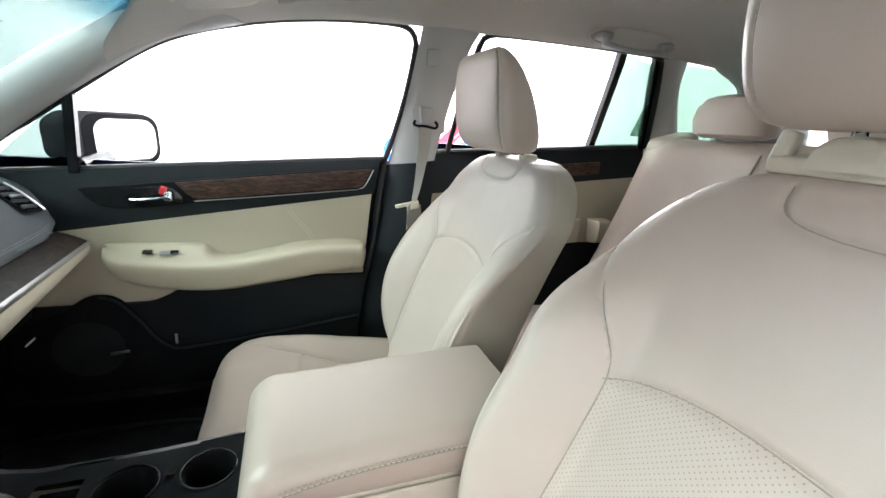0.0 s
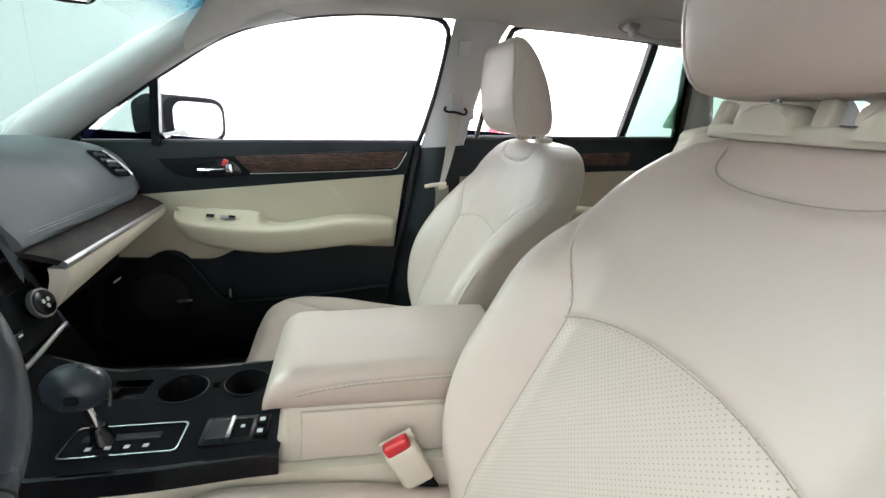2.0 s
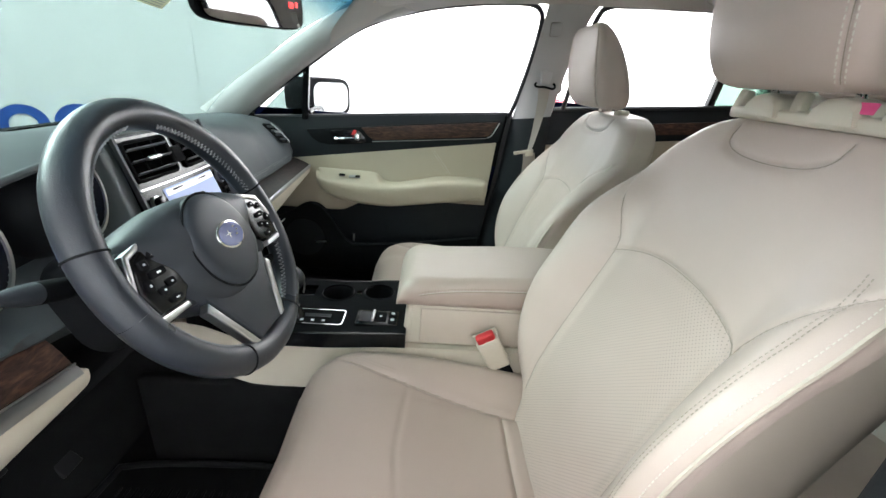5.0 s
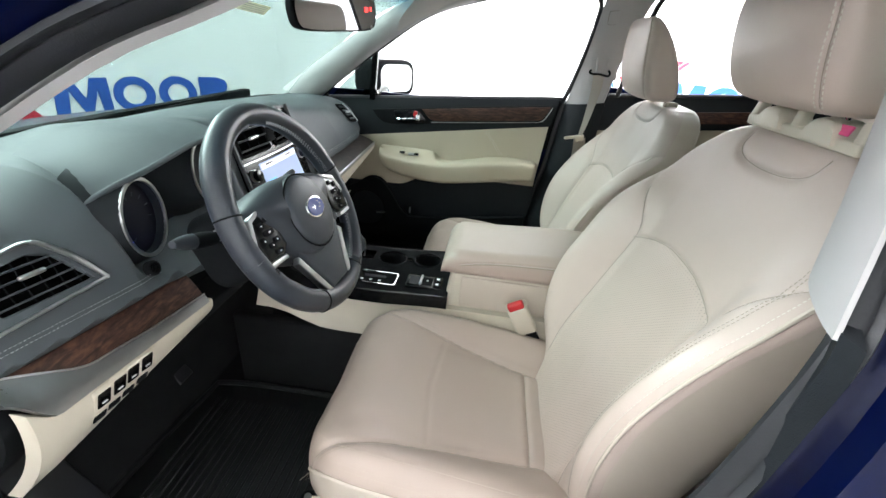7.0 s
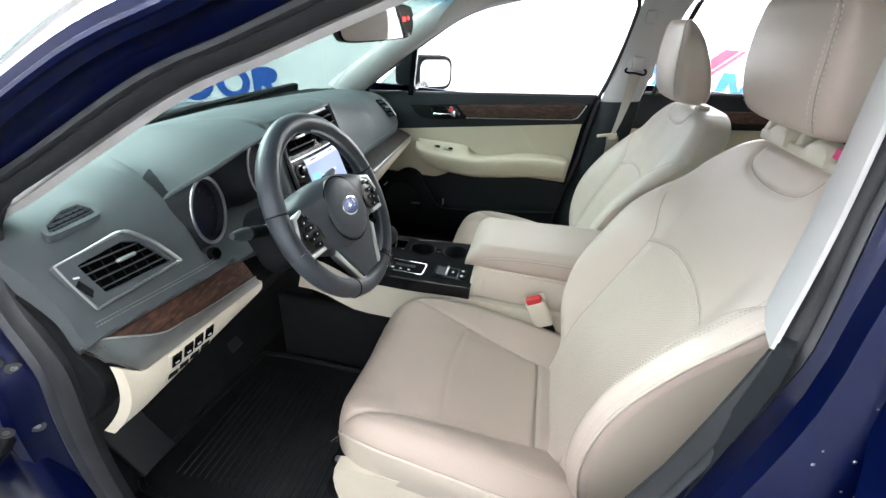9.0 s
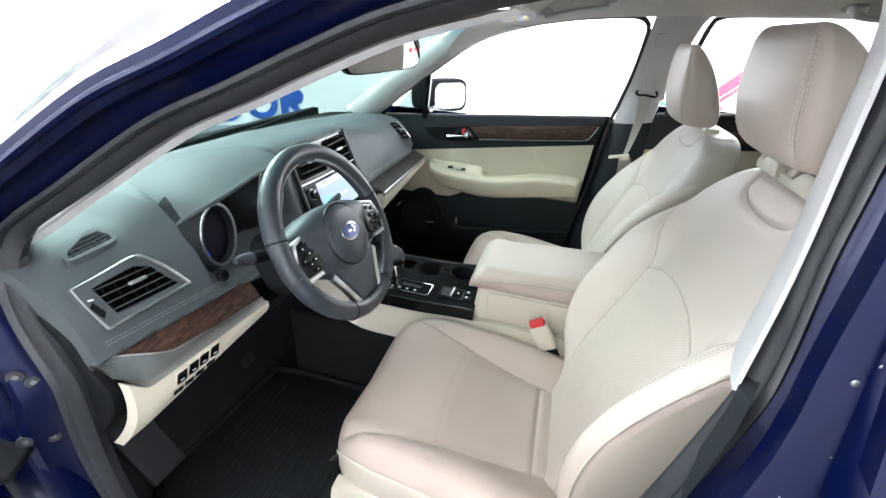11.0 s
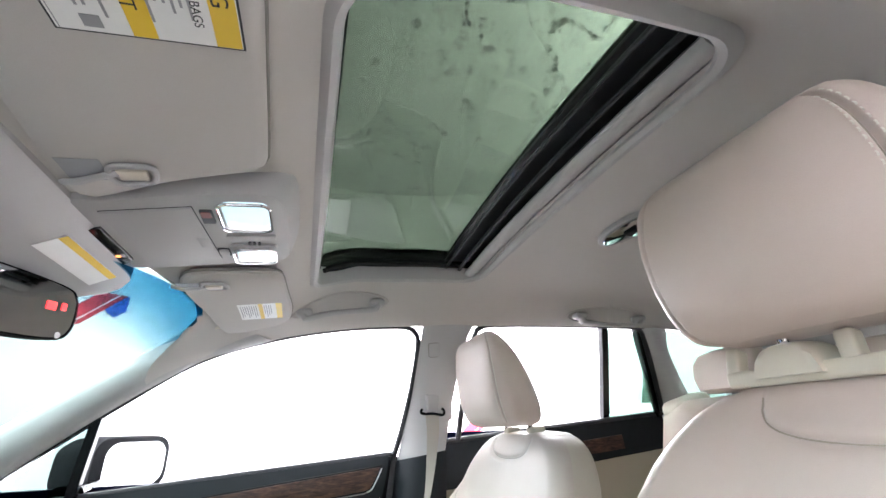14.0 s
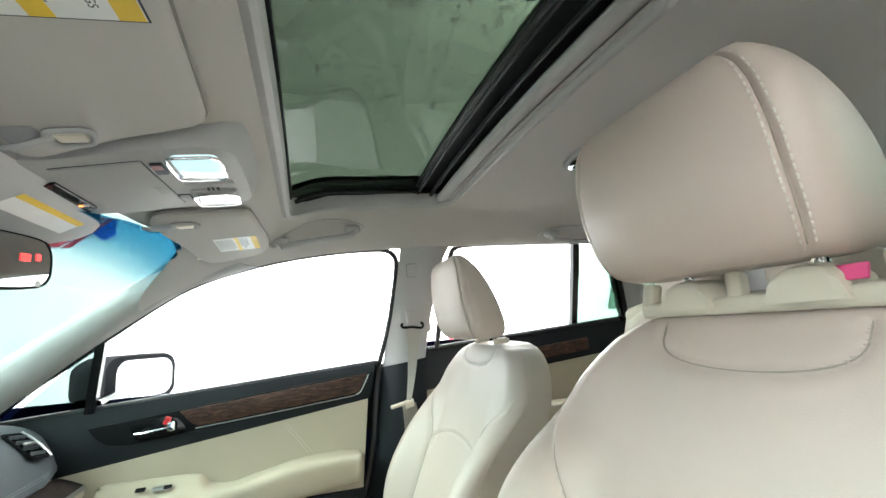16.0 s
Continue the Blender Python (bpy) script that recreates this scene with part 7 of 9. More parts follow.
# instrument cluster
cluster = new("instrument_cluster")
cluster.parent = dash
cluster["label"] = "two round gauges with silver rings, lit blue"
HOOD = [(-0.190, -0.552, 1.030), (-0.178, -0.530, 1.048), (-0.163, -0.500, 1.062), (-0.155, -0.455, 1.071), (-0.157, -0.40, 1.078), (-0.168, -0.33, 1.082), (-0.182, -0.26, 1.080), (-0.205, -0.195, 1.073)]
lip = curve(HOOD, 40)
rear_line = curve([(-0.29, -0.565, 1.060), (-0.30, -0.548, 1.070), (-0.31, -0.520, 1.082), (-0.33, -0.450, 1.095), (-0.33, -0.40, 1.101), (-0.33, -0.33, 1.101), (-0.32, -0.26, 1.096), (-0.30, -0.195, 1.090)], 40)
P = np.array([[lip[i] * (1 - t) + rear_line[i] * t + np.array([0, 0, 0.006 * math.sin(math.pi * t) ** 0.8]) for t in np.linspace(0, 1, 8)] for i in range(40)])
part("gauge_hood", sheet(P, 0.010, (0, 0, -1)), DASH, cluster, "dark soft gauge hood")
part("hood_edge", tube(lip + np.array([0.0, 0, -0.004]), 0.0045, 10), DASH, cluster)
P = np.array([[(-0.252 + 0.02 * t, y, 1.072 - 0.16 * t) for y in np.linspace(-0.51, -0.19, 10)] for t in np.linspace(0, 1, 5)])
part("cluster_panel", sheet(P, 0.004, (-1, 0, 0)), GAUGE_DARK, cluster, "glossy black gauge backing")
for gy, gz, gx, rr in ((-0.472, 0.998, -0.156, 0.0585), (-0.266, 1.010, -0.190, 0.058)):
    turn = 0.30 if gy < -0.4 else 0.25
    at = frame_on((gx, gy, gz), (-turn, 1, 0), (1, turn, 0.12))
    part("gauge_cone", loft([[at @ Vector((r * math.cos(a), r * math.sin(a), z)) for a in np.linspace(0, 2 * math.pi, 36, endpoint=False)] for r, z in ((rr + 0.003, -0.001), (rr + 0.008, -0.015), (rr + 0.018, -0.04), (rr + 0.030, -0.07), (rr - 0.004, -0.072), (rr - 0.006, -0.03), (rr - 0.002, -0.003))], False), DOOR_DARK, cluster, "dark gauge cowl")
    part("gauge_ring", ring(rr + 0.0035, rr - 0.002, 0.012, at, 40), SILVER, cluster, "silver gauge ring")
    part("gauge_face", disc(rr - 0.003, 0.003, at @ pose(0, 0, -0.015), 36), GAUGE_DARK, cluster, "dark gauge face")
    a0 = 165 if gy < -0.4 else 150
    pts = [at @ Vector(((rr - 0.014) * math.cos(radians(a)), (rr - 0.014) * math.sin(radians(a)), -0.0125)) for a in np.linspace(a0, a0 + 48, 16)]
    part("gauge_light", tube(np.array(pts), 0.0036, 6, flat=0.5), GAUGE_BLUE, cluster, "blue lit arc")
    for k in range(9):
        a = radians(225 - 30 * k)
        p = at @ Vector(((rr - 0.022) * math.cos(a), (rr - 0.022) * math.sin(a), -0.0130))
        part("gauge_tick", rbox((0.0012, 0.001, 0.006), 0, frame_on(tuple(p), (0, -math.sin(a), math.cos(a)), (0, math.cos(a), math.sin(a)))), HUB, cluster)
part("reset_stem", tube([(-0.20, -0.37, 1.07), (-0.175, -0.37, 1.072)], 0.003, 8), BLACK, cluster)

# centre stack
stack = new("centre_stack")
stack.parent = dash
stack["label"] = "silver-edged centre stack with vents, screen and knobs"
T0, T1 = np.array([-0.232, 0.0, 1.072]), np.array([-0.118, 0.0, 0.752])
hw_at = lambda t: 0.142 + 0.020 * t


def on_stack(s, t, lift=0.0):
    """A point of the stack's face: s -1..1 across, t 0..1 down."""
    p = T0 * (1 - t) + T1 * t
    return np.array([p[0] + lift * 0.94 - 0.006 * s * s, 0.010 + s * hw_at(t), p[2] + lift * 0.33])


P = np.array([[on_stack(s, t, 0.004) for s in np.linspace(-1, 1, 14)] for t in np.linspace(0, 1, 12)])
part("fascia", sheet(P, 0.03, (-1, 0, -0.3)), PIANO, stack, "gloss black fascia")
for sg in (-1, 1):
    part("side_trim", sweep(np.array([on_stack(sg * 1.03, t, 0.006) for t in np.linspace(-0.02, 1.02, 12)]), [(-0.004, 0), (0.004, 0), (0.003, 0.008), (-0.003, 0.008)], (0, 1, 0), (0.94, 0, 0.33)), DARK_METAL, stack, "satin silver edging")
part("cross_trim", sweep(np.array([on_stack(s, 0.285, 0.006) for s in np.linspace(-1, 1, 8)]), [(-0.0016, 0), (0.0016, 0), (0.0016, 0.005), (-0.0016, 0.005)], (-0.33, 0, 0.94), (0.94, 0, 0.33)), SILVER, stack, "satin silver bar")
part("top_trim", sweep(np.array([on_stack(s, -0.01, 0.006) for s in np.linspace(-1, 1, 8)]), [(-0.002, 0), (0.002, 0), (0.002, 0.004), (-0.002, 0.004)], (-0.33, 0, 0.94), (0.94, 0, 0.33)), DARK_METAL, stack)
for s0, s1 in ((-0.93, -0.12), (0.12, 0.93)):
    vent("air_vent", [on_stack(s0, 0.03, 0.008), on_stack(s1, 0.03, 0.008), on_stack(s1, 0.24, 0.008), on_stack(s0, 0.24, 0.008)], 0.02, 3, BLACK, "centre face vent with silver tab")
part("hazard_button", rbox((0.006, 0.030, 0.034), 0.004, frame_on(tuple(on_stack(0, 0.15, 0.010)), (0.94, 0, 0.33), (0, 0, 1))), BLACK, stack, "black hazard button")
part("disc_slot", rbox((0.003, 0.13, 0.004), 0.001, frame_on(tuple(on_stack(0, 0.335, 0.006)), (0.94, 0, 0.33), (0, 0, 1))), INK, stack, "narrow disc slot")


def stack_plate(name, s0, s1, t0, t1, lift, mat, parent, label=""):
    P = np.array([[on_stack(s, t, lift) for s in np.linspace(s0, s1, 6)] for t in np.linspace(t0, t1, 5)])
    return part(name, sheet(P, 0.003, (-0.94, 0, -0.33)), mat, parent, label)


screen = stack_plate("touch_screen", -0.58, 0.66, 0.315, 0.61, 0.0065, SCREEN, stack, "lit touch screen with a pale blue page")
stack_plate("screen_bar", -0.56, 0.64, 0.325, 0.36, 0.0078, SCREEN_LIGHT, screen)
stack_plate("screen_icon", -0.50, -0.28, 0.445, 0.565, 0.0078, SCREEN_BLUE, screen)
stack_plate("screen_icon", -0.22, 0.30, 0.49, 0.505, 0.0078, SCREEN_LIGHT, screen)
for s, t in ((-0.80, 0.38), (0.84, 0.38)):
    part("knob", disc(0.013, 0.016, frame_on(tuple(on_stack(s, t, 0.022)), (0, 1, 0), (0.94, 0, 0.33)), 24, 0.002), PIANO, stack, "round black knob")
    part("knob_ring", ring(0.0155, 0.012, 0.006, frame_on(tuple(on_stack(s, t, 0.010)), (0, 1, 0), (0.94, 0, 0.33)), 24), SILVER, stack)
for s in (-0.86, 0.86):
    for t in (0.47, 0.52, 0.57):
        part("stack_key", rbox((0.003, 0.018, 0.006), 0.001, frame_on(tuple(on_stack(s, t, 0.0075)), (0.94, 0, 0.33), (0, 0, 1))), WHITE_PRINT if t > 0.6 else BLACK, stack)
# climate row
part("climate_panel", sheet(np.array([[on_stack(s, t, 0.010) for s in np.linspace(-1, 1, 10)] for t in np.linspace(0.72, 0.98, 4)]), 0.006, (-1, 0, -0.3)), BLACK, stack, "black climate control panel")
for s in (-0.72, 0.72):
    at = frame_on(tuple(on_stack(s * 1.1, 0.82, 0.034)), (0, 1, 0), (0.94, 0, 0.33))
    part("climate_dial", disc(0.023, 0.022, at, 30, 0.003), PIANO, stack, "round climate dial")
    part("dial_ring", ring(0.026, 0.0215, 0.008, at @ pose(0, 0, -0.004), 30), SILVER, stack, "satin silver dial ring")
    for k, (u, v) in enumerate(((-0.005, 0.003), (0.006, 0.003), (0.0, -0.007))):
        part("dial_mark", plate(rounded(0.006, 0.007, 0.001, 2), 0.0006, at @ pose(u, v, 0.0006)), WHITE_PRINT, stack)
for k in range(5):
    part("climate_key", rbox((0.004, 0.020, 0.012), 0.001, frame_on(tuple(on_stack(-0.40 + 0.2 * k, 0.90, 0.013)), (0.94, 0, 0.33), (0, 0, 1))), PIANO, stack, "black climate key")
    part("key_mark", rbox((0.001, 0.008, 0.003), 0, frame_on(tuple(on_stack(-0.40 + 0.2 * k, 0.90, 0.0155)), (0.94, 0, 0.33), (0, 0, 1))), WHITE_PRINT, stack)
part("climate_trim", tube(curve([on_stack(-1.0, 0.99, 0.016), on_stack(0, 1.03, 0.02), on_stack(1.0, 0.99, 0.016)], 16), 0.004, 8), SILVER, stack, "silver lower edging")

# passenger side: tray strip, silver edge, ivory glove box, end vent
ledge("tray_strip", 0.165, 0.690, ((-0.160, 0.900), (-0.184, 0.898)), ((-0.092, 0.884), (-0.124, 0.874)), WOOD_TRAY, "dark walnut tray strip", thick=0.016)
ledge("silver_edge", 0.165, 0.694, ((-0.092, 0.884), (-0.124, 0.874)), ((-0.086, 0.873), (-0.121, 0.863)), BRUSHED, "dull silver edge")
P = []
for u in np.linspace(0, 1, 30):
    y = 0.165 + 0.530 * u
    z0, z1 = lin(u, 0, 0.870, 1, 0.861), lin(u, 0, 0.74, 1, 0.79)
    P.append([(lin(u, 0, -0.088, 1, -0.124) - 0.09 * t ** 1.6 + 0.010 * math.sin(math.pi * t), y, z0 + (z1 - z0) * t) for t in np.linspace(0, 1, 12)])
glove = part("glove_box", sheet(np.array(P), 0.03, (-1, 0, 0)), IVORY_PLASTIC, dash, "ivory glove box lid")
part("glove_badge", rbox((0.003, 0.030, 0.006), 0.001, pose(-0.148, 0.44, 0.735, 0, 35, 0)), SILVER, dash)
vent("air_vent", [(-0.246, 0.590, 1.022), (-0.242, 0.652, 1.013), (-0.188, 0.660, 0.957), (-0.190, 0.598, 0.966)], 0.02, 4, BLACK, "passenger side face vent")
part("vent_trim", tube(curve([(-0.243, 0.655, 1.018), (-0.214, 0.660, 0.992), (-0.184, 0.663, 0.957)], 10), 0.0032, 8), SILVER, dash, "silver vent edging")
part("lower_dash", rbox((0.24, 1.36, 0.16), 0.03, (-0.36, 0, 0.76)), BLACK, dash, "black lower dash")
part("knee_pad", rbox((0.20, 0.30, 0.02), 0.008, pose(-0.24, -0.30, 0.745, 0, -14, 0)), BLACK, dash)

# ---- steering wheel ----
TILT_W = radians(28)
WC = Vector((0.060, -0.405, 1.016))
WM = Matrix(((0, -math.sin(TILT_W), math.cos(TILT_W), WC.x), (1, 0, 0, WC.y), (0, math.cos(TILT_W), math.sin(TILT_W), WC.z), (0, 0, 0, 1)))
WM = WM @ Matrix.Rotation(radians(-4), 4, "Z")
wheel = thing("steering_wheel", "dark leather steering wheel with silver spokes and stitched rim", "steering wheel")


def wloc(u, v, w=0.0):
    return np.array(WM @ Vector((u, v, w)))


R0 = 0.158
rims = []
for a0, a1, nm in ((-12, 192, "rim"), (192, 348, "rim")):
    pts = np.array([wloc(R0 * math.cos(radians(a)), R0 * math.sin(radians(a))) for a in np.linspace(a0, a1, 80)])
    rad_ = np.array([0.0172 + 0.0012 * math.exp(-((abs((a - 90 + 180) % 360 - 180) - 55) / 14) ** 2) for a in np.linspace(a0, a1, 80)])
    part("rim", tube(pts, rad_, 18, up=tuple(WM.to_3x3() @ Vector((0, 0, 1))), caps=False), WHEEL_LEATHER, wheel, "dark leather rim")
for a in (168, 12, 245, 295):
    pts = np.array([wloc((R0 + 0.0176 * math.cos(b)) * math.cos(radians(a)), (R0 + 0.0176 * math.cos(b)) * math.sin(radians(a)), 0.0176 * math.sin(b)) for b in np.linspace(0, 2 * math.pi, 24, endpoint=False)])
    part("rim_seam", tube(pts, 0.0012, 6, closed=True), BLACK, wheel)
bm = bmesh.new()
for a in list(np.arange(14, 80, 2.2)) + list(np.arange(100, 166, 2.6)) + list(np.arange(298, 345, 2.6)) + list(np.arange(195, 242, 2.6)):
    for sgn in (-1, 1):
        p0 = wloc((R0 - 0.0176) * math.cos(radians(a)), (R0 - 0.0176) * math.sin(radians(a)), 0.003)
        p1 = wloc((R0 - 0.0150) * math.cos(radians(a + sgn * 1.2)), (R0 - 0.0150) * math.sin(radians(a + sgn * 1.0)), 0.0088)
        d = p1 - p0
        n1 = np.cross(d, (0.3, 0.2, 1))
        n1 = n1 / np.linalg.norm(n1) * 0.0006
        q = [bm.verts.new(p) for p in (p0 - n1, p0 + n1, p1 + n1, p1 - n1)]
        bm.faces.new(q)
        e = np.array(WM.to_3x3() @ Vector((-math.cos(radians(a)), -math.sin(radians(a)), 0.6))) * 0.001
        q2 = [bm.verts.new(np.array(v.co) + e) for v in q]
        bm.faces.new(q2)
        for i in range(4):
            bm.faces.new((q[i], q[(i + 1) % 4], q2[(i + 1) % 4], q2[i]))
tagged(part("rim_stitching", bm, STITCH_GREY, wheel), "grey baseball stitching round the rim", kind="stuff")


def wplate(name, outline, w, depth, mat, label="", bevel=0.004, parent=None, smooth_n=0):
    o = outline if not smooth_n else [tuple(p) for p in curve(list(outline) + [outline[0]], smooth_n)[:-1]]
    return part(name, plate(o, depth, WM @ pose(0, 0, w), bevel, 3), mat, parent or wheel, label)


HC = (-0.008, -0.006)
half_hub = [(0.0, 0.062), (0.040, 0.060), (0.085, 0.051), (0.122, 0.036), (0.116, 0.014), (0.096, -0.008), (0.091, -0.034), (0.062, -0.062), (0.032, -0.075), (0.0, -0.078)]
hub = [tuple(p) for p in curve(half_hub + [(-u, v) for u, v in half_hub[-2::-1]], 72)[:-1]]
layers = []
for w, s in ((-0.045, 0.94), (-0.02, 1.0), (-0.004, 0.99), (0.007, 0.94), (0.016, 0.84), (0.023, 0.68), (0.027, 0.42), (0.028, 0.12)):
    layers.append([wloc(u * s + HC[0], v * s + HC[1], w) for u, v in hub])
part("hub", loft(layers), HUB, wheel, "dark rounded airbag hub with broad shoulders")
layers = []
for w, s in ((0.012, 1.07), (0.0245, 1.05), (0.0285, 1.0), (0.0310, 0.9), (0.0325, 0.6), (0.0330, 0.1)):
    layers.append([wloc(HC[0] + 0.056 * s * math.cos(a), HC[1] - 0.004 + 0.056 * s * math.sin(a), w) for a in np.linspace(0, 2 * math.pi, 48, endpoint=False)])
part("hub_pad", loft(layers), HUB, wheel, "raised round pad")
groove_pts = np.array([wloc(HC[0] + 0.0605 * math.cos(a), HC[1] - 0.004 + 0.0605 * math.sin(a), 0.0235) for a in np.linspace(0, 2 * math.pi, 48, endpoint=False)])
part("hub_groove", tube(groove_pts, 0.0014, 6, closed=True), BLACK, wheel)
badge = new("badge")
badge.parent = wheel
badge["label"] = "oval blue badge with silver shapes"
ellp = lambda a, b, n=36: [(a * math.cos(t), -0.002 + b * math.sin(t)) for t in np.linspace(0, 2 * math.pi, n, endpoint=False)]
part("badge_rim", plate(ellp(0.0272, 0.0175), 0.006, WM @ pose(HC[0], HC[1], 0.0360), 0.0015), CHROME, badge)
part("badge_field", plate(ellp(0.0243, 0.0148), 0.003, WM @ pose(HC[0], HC[1], 0.0368)), BADGE_BLUE, badge)
part("badge_shape", plate([(-0.012, 0.0), (-0.0055, 0.0007), (-0.0045, 0.006), (-0.0035, 0.0007), (0.003, 0.0), (-0.0035, -0.0007), (-0.0045, -0.006), (-0.0055, -0.0007)], 0.001, WM @ pose(HC[0] - 0.002, HC[1] - 0.001, 0.0378)), CHROME, badge)
for u, v in ((0.008, 0.005), (0.012, 0.0), (0.008, -0.005)):
    part("badge_shape", plate([(-0.0026, 0), (0, 0.0013), (0.0026, 0), (0, -0.0013)], 0.001, WM @ pose(HC[0] + u, HC[1] + v, 0.0378)), CHROME, badge)
for sg in (-1, 1):
    sp = [(sg * 0.060, 0.045), (sg * 0.110, 0.030), (sg * 0.148, 0.022), (sg * 0.152, -0.028), (sg * 0.118, -0.050), (sg * 0.078, -0.058), (sg * 0.060, -0.03)]
    wplate("side_spoke", sp, 0.004, 0.030, HUB, "dark side spoke", 0.005)
    sv = [(sg * 0.090, 0.034), (sg * 0.137, 0.021), (sg * 0.153, -0.016), (sg * 0.147, -0.052), (sg * 0.098, -0.052), (sg * 0.100, -0.045), (sg * 0.139, -0.044), (sg * 0.146, -0.016), (sg * 0.132, 0.015), (sg * 0.092, 0.028)]
    wplate("spoke_trim", sv, 0.013, 0.014, SILVER, "satin silver spoke bracket", 0.002)
    bt = [(sg * 0.080, 0.027), (sg * 0.108, 0.023), (sg * 0.131, 0.014), (sg * 0.1445, -0.016), (sg * 0.138, -0.0425), (sg * 0.102, -0.044), (sg * 0.084, -0.032)]
    wplate("button_pod", bt, 0.013, 0.014, PIANO, "gloss black button pod", 0.003)
    for u, v, a, b in ((0.124, 0.006, 0.010, 0.009), (0.108, 0.012, 0.010, 0.008), (0.114, -0.006, 0.020, 0.008), (0.132, -0.014, 0.008, 0.011), (0.106, -0.020, 0.011, 0.008), (0.120, -0.024, 0.010, 0.008), (0.112, -0.036, 0.016, 0.006)):
        part("button", plate(rounded(a, b, 0.002, 2), 0.004, WM @ pose(sg * u, v, 0.0155), 0.0008), BLACK, wheel, "small button")
        part("button_mark", plate(rounded(a * 0.26, b * 0.24, 0.0004, 2), 0.0006, WM @ pose(sg * u, v, 0.0158)), WHITE_PRINT, wheel)
    lo = [(sg * 0.074, -0.062), (sg * 0.083, -0.070), (sg * 0.064, -0.104), (sg * 0.051, -0.131), (sg * 0.040, -0.148), (sg * 0.026, -0.150), (sg * 0.035, -0.136), (sg * 0.043, -0.120), (sg * 0.056, -0.096)]
    wplate("lower_spoke_trim", lo, 0.010, 0.012, SILVER, "satin silver lower spoke", 0.003)
wplate("lower_spoke", [(-0.078, -0.050), (0.078, -0.050), (0.044, -0.112), (0.030, -0.140), (-0.030, -0.140), (-0.044, -0.112)], 0.011, 0.026, HUB, "dark lower spoke", 0.005)
for sg in (-1, 1):
    wplate("shift_paddle", [(sg * 0.105, 0.030), (sg * 0.138, 0.036), (sg * 0.142, 0.004), (sg * 0.110, -0.006)], -0.030, 0.006, BLACK, "dark shift paddle", 0.002)
    part("lower_switch", rbox((0.016, 0.012, 0.020), 0.004, WM @ pose(sg * 0.118, -0.074, -0.014)), BLACK, wheel, "small lower switch")

# column shroud and stalks
column = thing("steering_column", "black steering column shroud with two stalks", "steering column")
rings = []
for w, s in ((-0.16, 1.1), (-0.10, 1.05), (-0.06, 0.95), (-0.045, 0.75)):
    rings.append([WM @ Vector((u * s, v * s - 0.015, w)) for u, v in rounded(0.130, 0.120, 0.04, 6)])
part("shroud", loft(rings), BLACK, column, "black plastic shroud")
for sg in (-1, 1):
    a, b = Vector((-0.030, -0.405 + sg * 0.02, 0.966)), Vector((-0.030, -0.405 + sg * 0.172, 1.018))
    line = np.array([np.array(a.lerp(b, t)) for t in np.linspace(0, 1, 14)])
    st = part("stalk", tube(line, [0.009] * 5 + [0.0092, 0.010, 0.011, 0.0115, 0.0115, 0.011, 0.010, 0.008, 0.005], 14), BLACK, column, "black control stalk")
    part("stalk_mark", tube(line[5:7] + np.array([0.004, 0, 0.004]), 0.0095, 10), BRUSHED, st)
    tip = line[-1]
    part("stalk_tip", tube(line[-4:] + np.array([0.001, 0, 0.0005]), [0.0112, 0.0104, 0.0085, 0.005], 12), HUB, st, "grey stalk tip")

# ---- pedals, mat ----
mat = thing("floor_mat", "black ribbed rubber floor mat with raised rim", "floor mat", "floor mats")
outl = [tuple(p) for p in curve([(-0.37, -0.62), (-0.34, -0.25), (-0.30, -0.185), (0.0, -0.175), (0.10, -0.185), (0.125, -0.22), (0.13, -0.56), (0.10, -0.63), (-0.05, -0.66), (-0.32, -0.655), (-0.37, -0.62)], 70)[:-1]]
part("tray", plate(outl, 0.008, pose(0, 0, 0.336), 0.003), MAT_RUBBER, mat)
part("rim", tube(np.array([(x, y, 0.340) for x, y in outl]), 0.008, 8, closed=True), MAT_RUBBER, mat, "raised rubber rim")
for k in range(22):
    x = -0.30 + 0.018 * k
    part("rib", rbox((0.006, 0.36, 0.005), 0.002, (x, -0.42, 0.338)), MAT_RUBBER, mat)
part("fixing", disc(0.017, 0.010, pose(0.056, -0.468, 0.346), 24, 0.003), BLACK, mat, "round mat fixing")
part("fixing_stud", disc(0.008, 0.006, pose(0.056, -0.468, 0.350), 18, 0.001), BRUSHED, mat)
pm = thing("floor_mat", "black rubber passenger floor mat", "floor mat", "floor mats")
part("tray", plate([(x, -y) for x, y in outl][::-1], 0.008, pose(0.02, 0, 0.336), 0.003), MAT_RUBBER, pm)
part("rim", tube(np.array([(x + 0.02, -y, 0.340) for x, y in outl]), 0.008, 8, closed=True), MAT_RUBBER, pm)
for nm, x, y, w, h, lab in (("brake_pedal", -0.44, -0.36, 0.085, 0.055, "black rubber brake pedal"), ("accelerator_pedal", -0.43, -0.245, 0.05, 0.16, "black rubber accelerator pedal, upright"), ("foot_rest", -0.40, -0.60, 0.09, 0.22, "black rubber foot rest on carpet")):
    pd = thing(nm, lab, "pedal", "pedals")
    part("pad", rbox((0.014, w, h), 0.005, pose(x, y, 0.50 if nm == "brake_pedal" else 0.46, 0, -35, 0)), RUBBER, pd)
    if nm != "foot_rest":
        part("lever", tube([(x - 0.01, y, 0.50), (x - 0.12, y, 0.66), (x - 0.2, y, 0.74)], 0.009, 8), BLACK, pd)
    else:
        part("bracket", rbox((0.10, w, 0.12), 0.01, pose(x - 0.05, y, 0.40, 0, -35, 0)), BLACK, pd)

